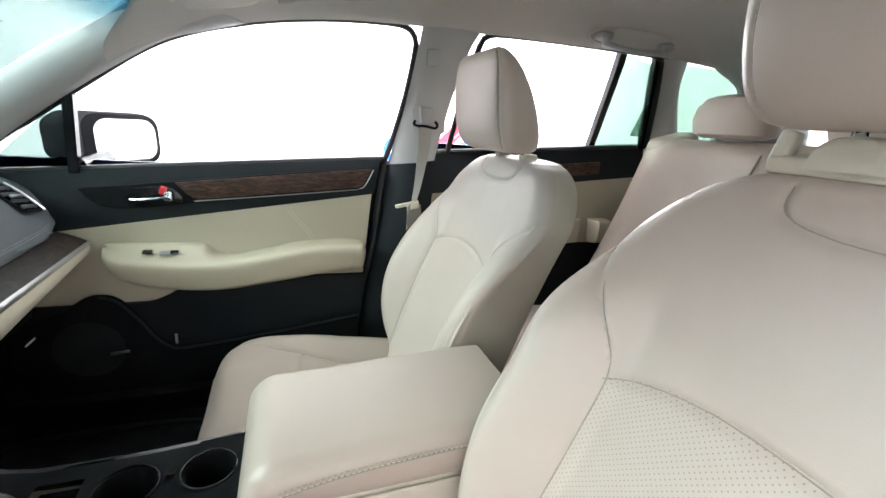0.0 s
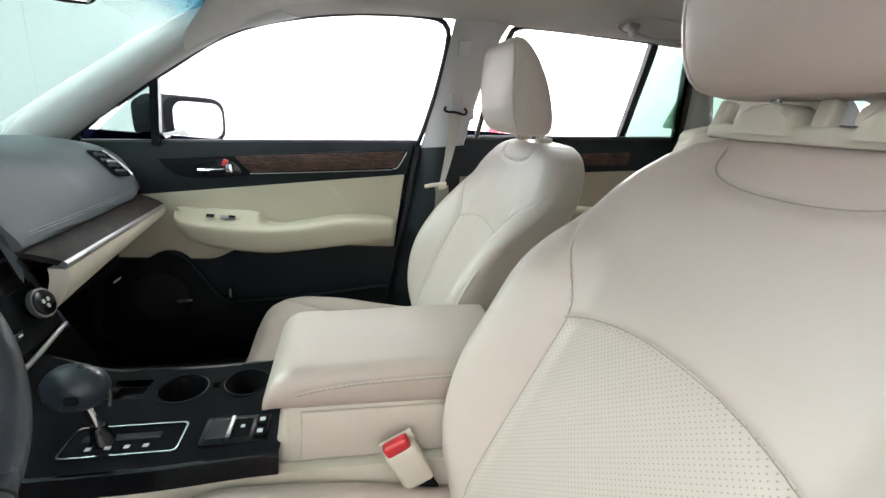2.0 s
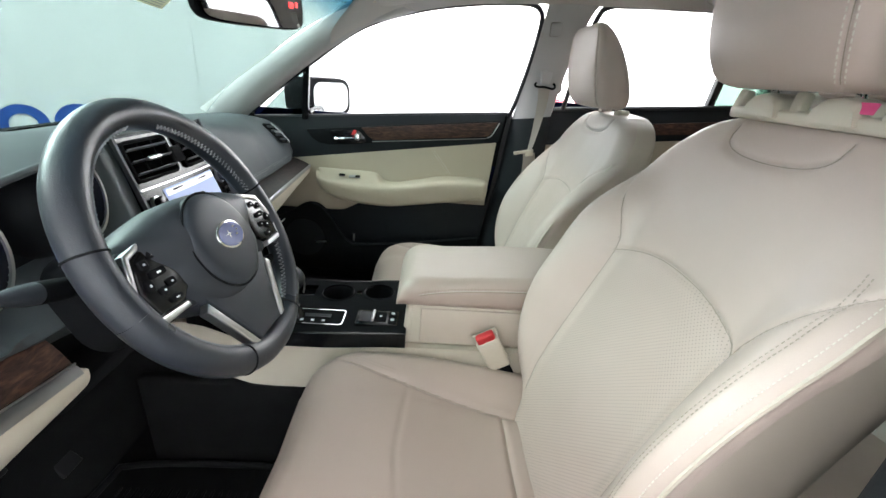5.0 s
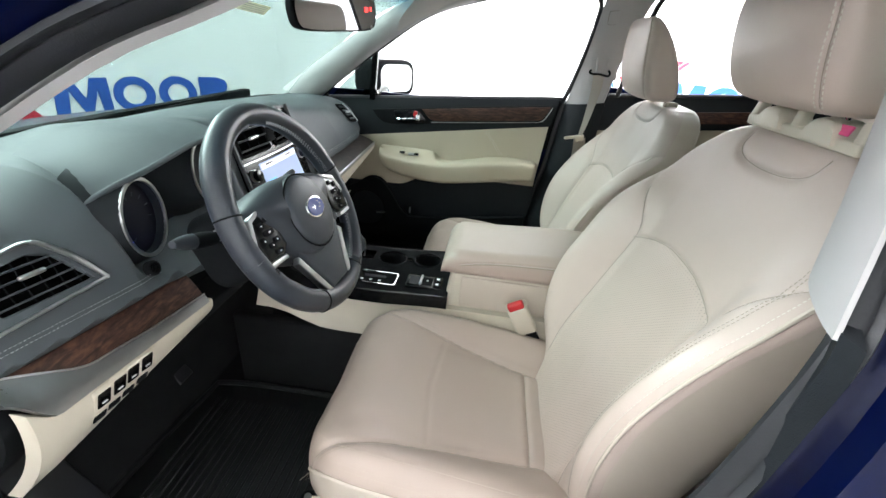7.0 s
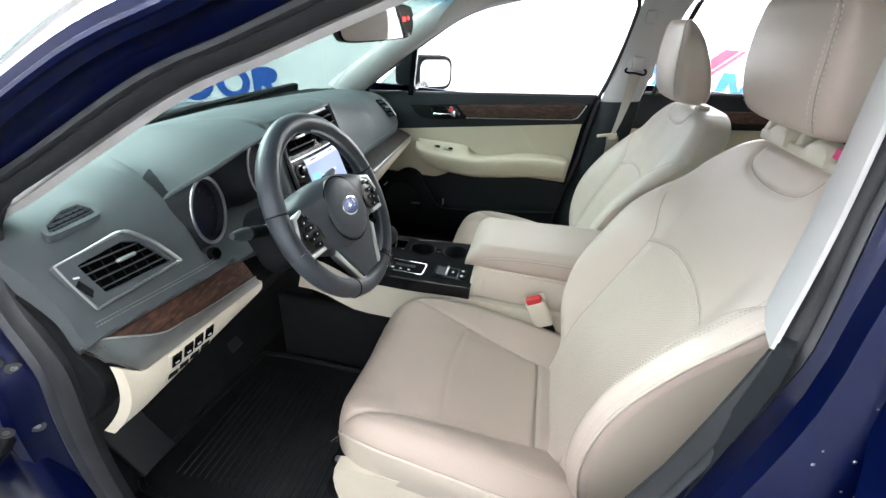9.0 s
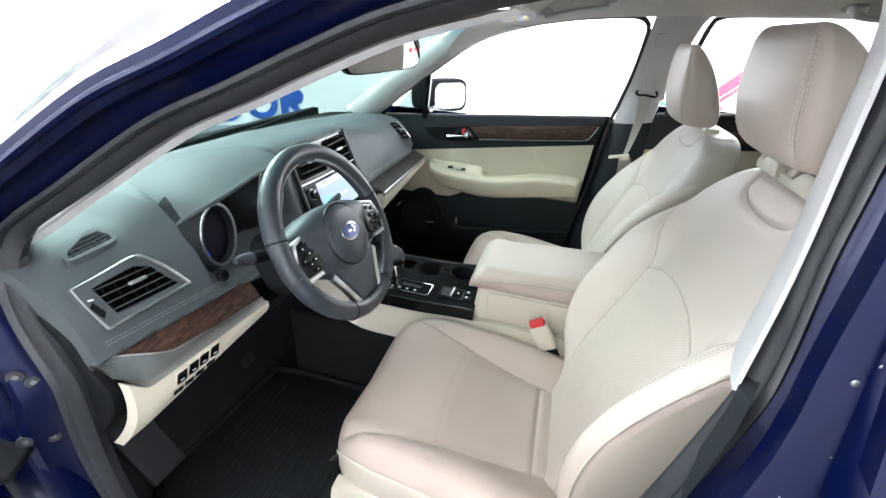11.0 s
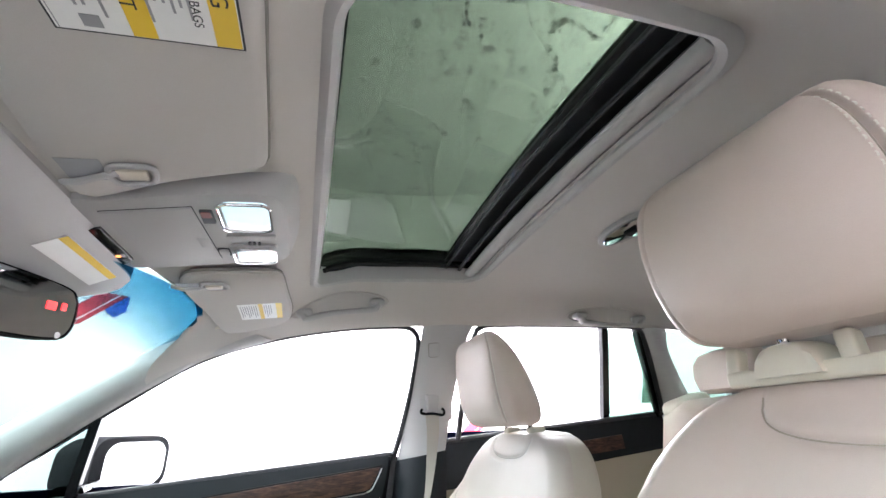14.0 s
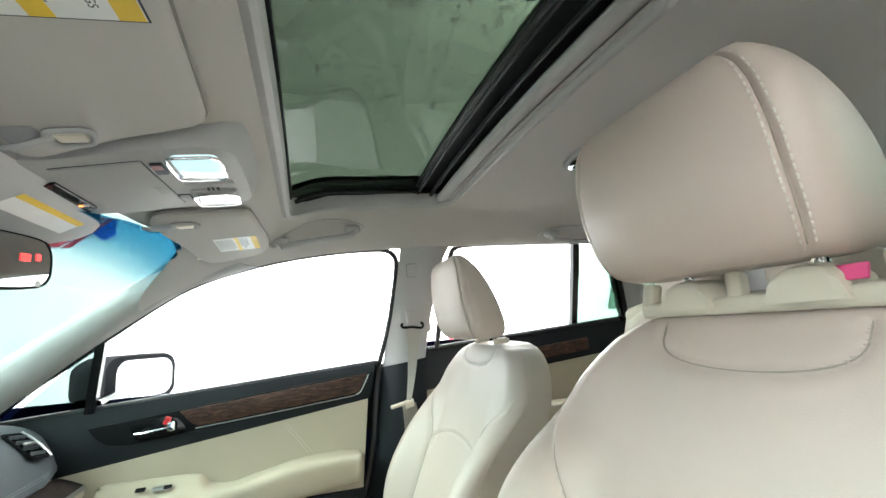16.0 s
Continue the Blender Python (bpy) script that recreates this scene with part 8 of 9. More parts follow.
# ---- centre console ----
console = thing("centre_console", "centre console with black top and ivory sides", "console")
P = []
for x in np.linspace(-0.16, 0.300, 30):
    zt = 0.690 + 0.010 * smooth01(x, 0.1, 0.29) + 0.045 * smooth01(-x, 0.0, 0.16)
    hw = 0.128
    P.append([(x, 0.0 + y, zt - 0.004 * (abs(y) / hw) ** 4) for y in np.linspace(-hw, hw - 0.012, 24)])
P = np.array(P)
holes = [((0.118, 0.052), 0.040), ((0.222, 0.052), 0.038)]
deck_z = lambda x: 0.690 + 0.010 * smooth01(x, 0.1, 0.29) + 0.045 * smooth01(-x, 0.0, 0.16)
bm = bmesh.new()
top_rect = [(-0.16, -0.128), (0.300, -0.128), (0.300, 0.116), (-0.16, 0.116)]
# deck plate with round cup wells: a fine grid whose cells inside the wells are left out, closed by rims
xs, ys = np.linspace(-0.16, 0.300, 116), np.linspace(-0.128, 0.116, 62)
V = [[bm.verts.new((x, y, float(deck_z(x)))) for y in ys] for x in xs]
inside = lambda x, y: any(math.hypot(x - c[0], y - c[1]) < r - 0.001 for c, r in holes) or (0.005 < x < 0.060 and 0.030 < y < 0.085) or (0.165 < x < 0.175 and 0.04 < y < 0.064)
for i in range(len(xs) - 1):
    for j in range(len(ys) - 1):
        cx, cy = (xs[i] + xs[i + 1]) / 2, (ys[j] + ys[j + 1]) / 2
        if not inside(cx, cy):
            bm.faces.new((V[i][j], V[i + 1][j], V[i + 1][j + 1], V[i][j + 1]))
for v in [v for v in bm.verts if not v.link_faces]:
    bm.verts.remove(v)
part("deck", bm, BLACK, console, "black textured deck")
for (cx, cy), r in holes:
    rings = [[(cx + rr * math.cos(a), cy + rr * math.sin(a), float(deck_z(cx)) + z) for a in np.linspace(0, 2 * math.pi, 36, endpoint=False)] for rr, z in ((r + 0.004, -0.001), (r + 0.003, 0.003), (r, 0.003), (r - 0.002, -0.01), (r - 0.004, -0.075), (0.002, -0.076))]
    part("cup_holder", loft(rings, False), BLACK, console, "round cup well")
    part("cup_rim", ring(r + 0.0025, r - 0.0015, 0.003, pose(cx, cy, float(deck_z(cx)) + 0.002), 30), PIANO, console, "thin glossy cup rim")
    part("cup_floor", disc(r - 0.003, 0.004, pose(cx, cy, float(deck_z(cx)) - 0.074), 30), MAT_RUBBER, console)
part("cup_bridge", rbox((0.030, 0.026, 0.02), 0.004, (0.170, 0.052, 0.674)), BLACK, console)
part("small_tray", rbox((0.058, 0.058, 0.03), 0.004, (0.033, 0.058, 0.660)), PIANO, console, "small black tray")
for sg, yy in ((-1, -0.128), (1, 0.116)):
    part("deck_edge", sweep(np.array([(x, yy, float(deck_z(x)) - 0.004) for x in np.linspace(-0.16, 0.30, 16)]), [(-0.004, 0.004), (0.004, 0.004), (0.006, -0.03), (-0.004, -0.03)], (0, sg, 0), (0, 0, 1)), PIANO, console, "gloss black side strip")
    P = np.array([[(x, yy + sg * (0.004 + 0.03 * t ** 2), float(deck_z(x)) - 0.034 - 0.085 * t) for t in np.linspace(0, 1, 8)] for x in np.linspace(-0.20, 0.62, 20)])
    part("side_panel", sheet(P, 0.02, (0, -sg, 0)), IVORY_PLASTIC, console, "ivory side panel")
    part("lower_side", rbox((0.90, 0.03, 0.25), 0.01, (0.17, yy + sg * 0.015, 0.445)), CARPET, console)
# armrest box and lid
part("bin", rbox((0.40, 0.205, 0.20), 0.012, (0.505, -0.008, 0.665), 4), IVORY_PLASTIC, console, "ivory storage bin")
part("bin_panel", rbox((0.34, 0.006, 0.085), 0.003, (0.50, -0.1135, 0.715)), LEATHER_SIDE, console, "padded ivory side panel")
part("bin_front", rbox((0.030, 0.20, 0.14), 0.010, pose(0.308, -0.008, 0.690, 0, 6, 0)), IVORY_PLASTIC, console)
rings = []
for x in np.concatenate([[0.276, 0.277, 0.280, 0.286, 0.295], np.linspace(0.307, 0.66, 40)]):
    u = (x - 0.276) / 0.384
    rr = math.sqrt(max(0.0, 1 - (1 - min(1, (x - 0.276) / 0.045)) ** 2))
    zt = 0.768 + 0.057 * max(rr, 0.05) + 0.012 * smooth01(x, 0.33, 0.6)
    zb = 0.758 + 0.006 * (1 - rr)
    yw = 0.104 + 0.010 * rr
    rings.append([(x, -0.006 + u_, (zt + zb) / 2 + v_ - 0.004 * (u_ / yw) ** 2) for u_, v_ in rounded(2 * yw, zt - zb, 0.030, 12)])
# lid top toned down by the darkened leather, as if shaded
lid = part("armrest_lid", loft(rings), LEATHER_SHADED, console, "padded ivory leather lid")
for dz in (0.0, 0.005):
    line = curve([(0.300, -0.1135, 0.777 + dz), (0.33, -0.1205, 0.794 + dz), (0.40, -0.1212, 0.806 + dz), (0.50, -0.1214, 0.812 + dz), (0.64, -0.1214, 0.815 + dz)], 60)
    part("lid_stitching", dashes(line, (0, -1, 0.2), 0.0045, 0.0025, 0.0006, 0.0008), SEAM if dz else STITCH, lid)
part("lid_seam", tube(curve([(0.298, -0.112, 0.774), (0.33, -0.1195, 0.7915), (0.40, -0.1203, 0.8035), (0.50, -0.1205, 0.8095), (0.64, -0.1205, 0.8125)], 40), 0.0015, 6), SEAM, lid)

# gear selector
gear = thing("gear_selector", "black gear selector with chrome gate", "gear lever")
gz = lambda x: float(deck_z(x))
gate = [(x, y) for x, y in rounded(0.150, 0.062, 0.008, 4)]
part("gate_frame", loft([[(0.082 + x * s, -0.070 + y * s2, gz(0.082) + z) for x, y in gate] for s, s2, z in ((1.0, 1.0, 0.0), (1.0, 1.0, 0.005), (0.968, 0.92, 0.005), (0.968, 0.92, 0.0))], False), CHROME, gear, "chrome gate frame")
part("gate_plate", plate(rounded(0.142, 0.052, 0.005, 3), 0.004, pose(0.082, -0.070, gz(0.082) + 0.003)), BLACK, gear, "gloss black gate plate")
part("gate_slot", rbox((0.100, 0.012, 0.003), 0.001, (0.075, -0.064, gz(0.08) + 0.0035)), INK, gear)
for k in range(4):
    part("gate_mark", rbox((0.007, 0.006, 0.001), 0, (0.040 + 0.024 * k, -0.084, gz(0.08) + 0.0036)), WHITE_PRINT, gear)
lev = curve([(0.052, -0.068, gz(0.05)), (0.046, -0.068, 0.730), (0.036, -0.068, 0.770)], 12)
part("lever", tube(lev, 0.007, 10), CHROME, gear, "chrome lever")
part("boot", tube(lev[:5], [0.017, 0.015, 0.013, 0.011, 0.010], 12), PIANO, gear)
rings = []
for t in np.linspace(0, 1, 16):
    p = np.array([0.040, -0.068, 0.757]) + np.array([-0.020, 0, 0.062]) * t
    r = 0.034 * (math.sin(math.pi * (0.08 + 0.90 * t)) ** 0.5)
    rings.append([p + np.array([1.15 * r * math.cos(a), 0.85 * r * math.sin(a), 0.25 * r * math.cos(a)]) for a in np.linspace(0, 2 * math.pi, 20, endpoint=False)])
part("knob", loft(rings), WHEEL_LEATHER, gear, "dark leather knob")
part("knob_trim", tube(curve([(0.066, -0.066, 0.752), (0.070, -0.068, 0.775), (0.066, -0.068, 0.796)], 8), 0.002, 6), BRUSHED, gear)
part("release_button", rbox((0.016, 0.006, 0.012), 0.003, (0.040, -0.098, 0.785)), BLACK, gear)

# parking brake and hold switches
sw = thing("console_switch_panel", "black switch panel with silver parking brake tab", "switch panel")
part("panel", plate(rounded(0.096, 0.060, 0.005, 3), 0.006, pose(0.232, -0.072, gz(0.23) + 0.0035), 0.001), PIANO, sw)
part("well", plate(rounded(0.028, 0.040, 0.003, 3), 0.003, pose(0.206, -0.070, gz(0.23) + 0.0045)), INK, sw)
part("brake_tab", rbox((0.006, 0.040, 0.010), 0.002, pose(0.223, -0.070, gz(0.23) + 0.007, 0, 20, 0)), SILVER, sw, "silver parking brake tab")
part("key", plate(rounded(0.026, 0.036, 0.002, 2), 0.004, pose(0.240, -0.070, gz(0.23) + 0.006), 0.001), BLACK, sw, "black key")
for y in (-0.058, -0.084):
    part("key", plate(rounded(0.018, 0.018, 0.002, 2), 0.004, pose(0.267, y, gz(0.25) + 0.006), 0.001), BLACK, sw, "black key")
    part("key_mark", plate(rounded(0.008, 0.008, 0.001, 2), 0.0006, pose(0.267, y, gz(0.25) + 0.0066)), WHITE_PRINT, sw)
part("key_mark", plate(rounded(0.006, 0.006, 0.001, 2), 0.0006, pose(0.240, -0.070, gz(0.23) + 0.0066)), WHITE_PRINT, sw)

# ---- things on the roof lining ----
def roof_frame(x, y, drop=0.0):
    """A pose on the lining at (x, y): its z axis points down into the cabin, its x axis to the rear."""
    e = 0.01
    zx = (float(roof_z(x + e, y)) - float(roof_z(x - e, y))) / (2 * e)
    zy = (float(roof_z(x, y + e)) - float(roof_z(x, y - e))) / (2 * e)
    n_ = Vector((zx, zy, -1)).normalized()
    z = float(roof_z(x, y))
    return frame_on((x + n_.x * drop, y + n_.y * drop, z + n_.z * drop), (1, 0, zx), tuple(n_))


def text_on(body, at, size, mat, parent, name="print"):
    c = bpy.data.curves.new(name, "FONT")
    c.body, c.size, c.align_x, c.align_y, c.extrude = body, size, "LEFT", "CENTER", 0.0001
    tmp = new(name + "_tmp", c)
    dg = bpy.context.evaluated_depsgraph_get()
    me = bpy.data.meshes.new_from_object(tmp.evaluated_get(dg))
    bpy.data.objects.remove(tmp)
    me.materials.clear()
    me.materials.append(mat)
    me.transform(at)
    ob = add(name, me, parent)
    return ob


def sun_visor(cy, side, label):
    """side: the sign of the way to the door. Corners measured from the middle: inboard clip end, outboard hinge end."""
    v = thing("sun_visor", label, "sun visor", "sun visors")
    # outline in (x, y) with y growing to the door
    o = [(0.108, 0.110), (0.125, 0.105), (0.200, 0.140), (0.278, 0.165), (0.293, 0.176), (0.297, 0.195), (0.303, 0.300), (0.309, 0.430), (0.300, 0.480), (0.27, 0.505), (0.20, 0.520), (0.155, 0.505), (0.142, 0.470), (0.128, 0.380), (0.114, 0.250), (0.104, 0.150)]
    if side > 0:
        o = [(0.132, 0.190), (0.150, 0.160), (0.200, 0.155), (0.278, 0.165), (0.293, 0.176), (0.297, 0.195), (0.303, 0.300), (0.309, 0.400), (0.302, 0.460), (0.275, 0.500), (0.22, 0.525), (0.165, 0.535), (0.150, 0.490), (0.142, 0.400), (0.130, 0.270)]
    pts = [tuple(p) for p in curve(o + o[:1], 70)[:-1]]
    zt = lambda x, y: 1.4155 + 0.125 * (x - 0.16) + 0.004 * math.sin(8 * y) - 0.05 * max(0, y - 0.36) * 1.0
    ctr = np.mean(pts, 0)
    rings = []
    for s, dz in ((0.96, 0.010), (0.99, 0.008), (1.0, 0.003), (0.995, -0.003), (0.97, -0.007), (0.90, -0.009), (0.6, -0.010), (0.2, -0.010)):
        rings.append([(ctr[0] + (x - ctr[0]) * s, side * (ctr[1] + (y - ctr[1]) * s), zt(ctr[0] + (x - ctr[0]) * s, ctr[1] + (y - ctr[1]) * s) + dz) for x, y in pts])
    part("panel", loft(rings), HEADLINER, v, "greige cloth panel")
    # thin dark tube stands in for the shadow between visor and lining
    part("edge_shade", tube(np.array([(x, side * y, zt(x, y) + 0.0035) for x, y in pts]), 0.0022, 6, closed=True), SHADE_LINE, v, "dark tube put in as the shade line round the panel")
    # pivot clip let into the inboard edge
    cx_, cy_ = (0.012, 0.030) if side > 0 else (0.0, 0.0)
    cl = lambda x, y, d: (x + cx_, side * (y + cy_), zt(x + cx_, y + cy_) - 0.010 - d)
    part("clip_well", sheet(np.array([[cl(x, y, 0.0006) for y in (0.150, 0.170, 0.186)] for x in np.linspace(0.118, 0.152, 4)]), 0.0004, (0, 0, 1)), INK_GREY, v, "dark clip recess", False)
    part("clip", tube(np.array([cl(*p) for p in ((0.112, 0.150, 0.004), (0.128, 0.158, 0.008), (0.150, 0.166, 0.006), (0.162, 0.168, 0.003))]), [0.004, 0.0045, 0.004, 0.004], 10, flat=0.7), TRIM_GREY, v, "pale pivot clip")
    loop_c = np.array([cl(x, y, 0.003) for x, y in curve([(0.154, 0.160), (0.160, 0.178), (0.190, 0.180), (0.194, 0.168), (0.186, 0.152), (0.160, 0.148), (0.154, 0.160)], 30)[:-1]])
    part("clip_plate", tube(loop_c, 0.0032, 8, closed=True), TRIM_GREY, v, "pale clip plate")
    part("clip_tongue", rbox((0.026, 0.018, 0.006), 0.0025, pose(0.174 + cx_, side * (0.165 + cy_), zt(0.174, 0.165) - 0.012, 0, -7, 0)), IVORY_PLASTIC, v)
    part("hinge_arm", tube(curve([(0.150, side * 0.50, zt(0.15, 0.5) + 0.004), (0.11, side * 0.535, zt(0.11, 0.53) + 0.012), (0.10, side * 0.56, zt(0.1, 0.53) + 0.02)], 8), 0.007, 8), IVORY_PLASTIC, v)

    if side < 0:
        L = new("warning_label")
        L.parent = v
        L["label"] = "yellow and white airbag warning label"
        # the label lies across the panel: rows run to the rear, from x 0.186 to 0.300, and y 0.345 to 0.455
        def lab(x0, x1, y0, y1, lift, mat, name):
            P = np.array([[(x, side * y, zt(x, y) - 0.0100 - lift) for y in np.linspace(y0, y1, 6)] for x in np.linspace(x0, x1, 6)])
            return part(name, sheet(P, 0.0003, (0, 0, 1)), mat, L, smooth=False)
        lab(0.184, 0.294, 0.338, 0.462, 0.0006, INK, "label_edge")
        lab(0.1855, 0.2925, 0.3395, 0.4605, 0.0010, LABEL_WHITE, "label_paper")
        lab(0.2760, 0.2920, 0.3400, 0.4600, 0.0014, LABEL_YELLOW, "label_band")
        lab(0.2270, 0.2410, 0.3400, 0.4600, 0.0014, LABEL_YELLOW, "label_band")
        lab(0.1870, 0.1875, 0.3400, 0.4600, 0.0014, INK_GREY, "label_rule")

        def words(body, x, y, size, mat, lift=0.0018):
            m = frame_on((x, side * y, zt(x, y) - 0.0100 - lift), (0, 1, 0), (0.125, 0, -1))
            text_on(body, m, size, mat, L, "label_text")
        words("WARNING", 0.2842, 0.4480, 0.0145, INK)
        words("AVERTISSEMENT", 0.2342, 0.4560, 0.0120, INK)
        words("CHILDREN AND AIR BAGS", 0.2705, 0.4560, 0.0080, INK)
        words("SACS GONFLABLES INTELLIGENTS", 0.2215, 0.4580, 0.0056, INK)
        rnd = random.Random(3)
        for x0, cnt in ((0.2650, 6), (0.2165, 6)):
            for k in range(cnt):
                x = x0 - 0.0046 * k
                yl = 0.352 + rnd.uniform(0, 0.03)
                lab(x - 0.0008, x + 0.0008, yl, 0.456, 0.0014, INK_GREY, "text_bar")
        lab(0.2015, 0.2120, 0.3435, 0.3530, 0.0016, INK_GREY, "symbol_bar")
    else:
        L = new("warning_label")
        L.parent = v
        L["label"] = "small yellow and white visor label"
        for x0, x1, y0, y1, lift, mat, nm in ((0.205, 0.290, 0.325, 0.425, 0.0006, LABEL_WHITE, "label_paper"), (0.244, 0.252, 0.325, 0.425, 0.0010, LABEL_YELLOW, "label_band"), (0.278, 0.290, 0.325, 0.425, 0.0010, LABEL_YELLOW, "label_band")):
            P = np.array([[(x, side * y, zt(x, y) - 0.0100 - lift) for y in np.linspace(y0, y1, 4)] for x in np.linspace(x0, x1, 4)])
            part(nm, sheet(P, 0.0003, (0, 0, 1)), mat, L, smooth=False)
        for k in range(12):
            xk = 0.209 + 0.0042 * k + (0.012 if k > 7 else 0.0)
            P = np.array([[(xk + d, y, zt(xk, y) - 0.0112) for y in np.linspace(0.335, 0.412 - 0.01 * (k % 3), 4)] for d in (0, 0.0016)])
            part("text_bar", sheet(P, 0.0003, (0, 0, 1)), INK_GREY, L, smooth=False)
    return v


sun_visor(0, -1, "raised driver sun visor in greige cloth with a warning label")
sun_visor(0, 1, "raised passenger sun visor in greige cloth with a small label")

# overhead console with map lamps
oc = thing("overhead_console", "pale overhead console with lit map lamps and a storage lid", "overhead console")
ZO = lambda x: 1.4175 + 0.10 * (x - 0.2)
out = [tuple(p) for p in curve([(0.075, -0.105), (0.12, -0.100), (0.20, -0.118), (0.275, -0.128), (0.305, -0.118), (0.315, -0.09), (0.317, 0.0), (0.313, 0.070), (0.298, 0.088), (0.26, 0.095), (0.17, 0.110), (0.10, 0.118), (0.07, 0.09), (0.055, 0.0), (0.06, -0.085), (0.075, -0.105)], 70)[:-1]]
ctr = np.mean(out, 0)
rings = [[(ctr[0] + (x - ctr[0]) * s, ctr[1] + (y - ctr[1]) * s, ZO(ctr[0] + (x - ctr[0]) * s) + dz) for x, y in out] for s, dz in ((1.06, 0.045), (1.03, 0.022), (1.0, 0.006), (0.975, 0.0), (0.93, -0.002), (0.6, -0.002), (0.2, -0.002))]
part("body", loft(rings), TRIM_GREY, oc, "pale moulded body")


def oc_plate(name, outline, lift, depth, mat, label="", bevel=0.001, parent=None):
    """A plate of (x, y) points that faces down from the overhead console."""
    at = Matrix(((1, 0, 0, 0), (0, -1, 0, 0), (0.10, 0, -1, 1.4175 - 0.02 - 0.002 - lift), (0, 0, 0, 1)))
    return part(name, plate([(x, -y) for x, y in outline], depth, at, bevel), mat, parent or oc, label)


oc_plate("lid_gap", [(0.1118, -0.0762), (0.2092, -0.0942), (0.2172, 0.0692), (0.1158, 0.0992)], 0.0005, 0.003, INK, "", 0)
oc_plate("storage_lid", [(0.113, -0.075), (0.2082, -0.0932), (0.2162, 0.0682), (0.117, 0.098)], 0.003, 0.005, TRIM_GREY, "sunglasses holder lid", 0.0015)
oc_plate("lid_tab", [(0.198, -0.010), (0.212, -0.010), (0.213, 0.022), (0.199, 0.022)], 0.0036, 0.003, TRIM_GREY, "", 0.0008)
for y0, y1 in ((-0.108, -0.040), (0.030, 0.076)):
    lamp = oc_plate("map_lamp", [tuple(p) for p in np.array(rounded(0.052, y1 - y0, 0.010, 4)) + np.array([0.266, (y0 + y1) / 2])], 0.002, 0.004, LAMP_GLOW, "lit map lamp")
    oc_plate("lamp_lens", [tuple(p) for p in np.array(rounded(0.056, y1 - y0 + 0.004, 0.012, 4)) + np.array([0.266, (y0 + y1) / 2])], 0.0065, 0.003, LENS, "clear lamp lens", 0.001)
    loopp = np.array([(x, y, 1.4175 - 0.02 - 0.0075 + 0.10 * x) for x, y in np.array(rounded(0.058, y1 - y0 + 0.006, 0.012, 5)) + np.array([0.266, (y0 + y1) / 2])])
    part("lamp_bezel", tube(loopp, 0.002, 6, closed=True), CHROME, oc, "chrome lamp bezel")
oc_plate("lamp_bar", [tuple(p) for p in np.array(rounded(0.062, 0.018, 0.004, 3)) + np.array([0.266, -0.010])], 0.004, 0.005, TRIM_GREY, "pale lamp bar", 0.001)
oc_plate("lamp_bar", [tuple(p) for p in np.array(rounded(0.062, 0.014, 0.004, 3)) + np.array([0.266, 0.022])], 0.004, 0.005, TRIM_GREY, "pale lamp bar", 0.001)
for k in range(3):
    oc_plate("microphone_slot", [tuple(p) for p in np.array(rounded(0.0035, 0.009, 0.001, 2)) + np.array([0.262 + 0.006 * k, 0.006])], 0.0048, 0.002, INK, "", 0)
oc_plate("red_button", [tuple(p) for p in np.array(rounded(0.014, 0.034, 0.002, 3)) + np.array([0.222, -0.070])], 0.003, 0.004, INK, "dark call button")
oc_plate("red_button_face", [tuple(p) for p in np.array(rounded(0.011, 0.014, 0.002, 3)) + np.array([0.222, -0.078])], 0.0038, 0.002, RED_LENS, "dark red button", 0)
oc_plate("white_button", [tuple(p) for p in np.array(rounded(0.012, 0.022, 0.003, 3)) + np.array([0.224, 0.045])], 0.004, 0.005, TRIM_GREY, "small pale button")
oc_plate("button_gap", [tuple(p) for p in np.array(rounded(0.016, 0.027, 0.003, 3)) + np.array([0.224, 0.045])], 0.001, 0.002, INK, "", 0)
oc_plate("airbag_indicator", [(0.083, -0.030), (0.101, -0.035), (0.103, 0.070), (0.086, 0.088)], 0.004, 0.006, PIANO, "dark indicator strip")
oc_plate("indicator_light", [tuple(p) for p in np.array(rounded(0.006, 0.006, 0.002, 2)) + np.array([0.092, 0.052])], 0.005, 0.001, LED_AMBER, "amber indicator", 0)
oc_plate("indicator_light", [tuple(p) for p in np.array(rounded(0.005, 0.009, 0.001, 2)) + np.array([0.098, 0.050])], 0.005, 0.001, WHITE_PRINT, "", 0)

# camera housing in front of the console, against the glass
ch = thing("camera_housing", "pale camera housing at the top of the windshield", "camera housing")
rings = []
for x, y0, y1, zb, zt in ((0.096, -0.285, 0.10, 1.406, 1.413), (0.086, -0.295, 0.125, 1.399, 1.409), (0.076, -0.30, 0.15, 1.390, 1.404), (0.062, -0.305, 0.165, 1.381, 1.400), (0.040, -0.29, 0.172, 1.372, 1.393), (0.006, -0.245, 0.165, 1.361, 1.384), (-0.025, -0.18, 0.12, 1.356, 1.371), (-0.045, -0.12, 0.09, 1.353, 1.361)):
    rings.append([(x, (y0 + y1) / 2 + (y1 - y0) / 2 * np.sign(math.cos(a)) * abs(math.cos(a)) ** 0.7, (zb + zt) / 2 + (zt - zb) / 2 * np.sign(math.sin(a)) * abs(math.sin(a)) ** 0.6) for a in np.linspace(0, 2 * math.pi, 40, endpoint=False)])
part("cover", loft(rings), TRIM_GREY, ch, "pale plastic cover")
P = np.array([[(0.045 + 0.030 * t, y, 1.3725 + 0.0155 * t) for y in np.linspace(-0.04, 0.105, 4)] for t in np.linspace(0, 1, 4)])
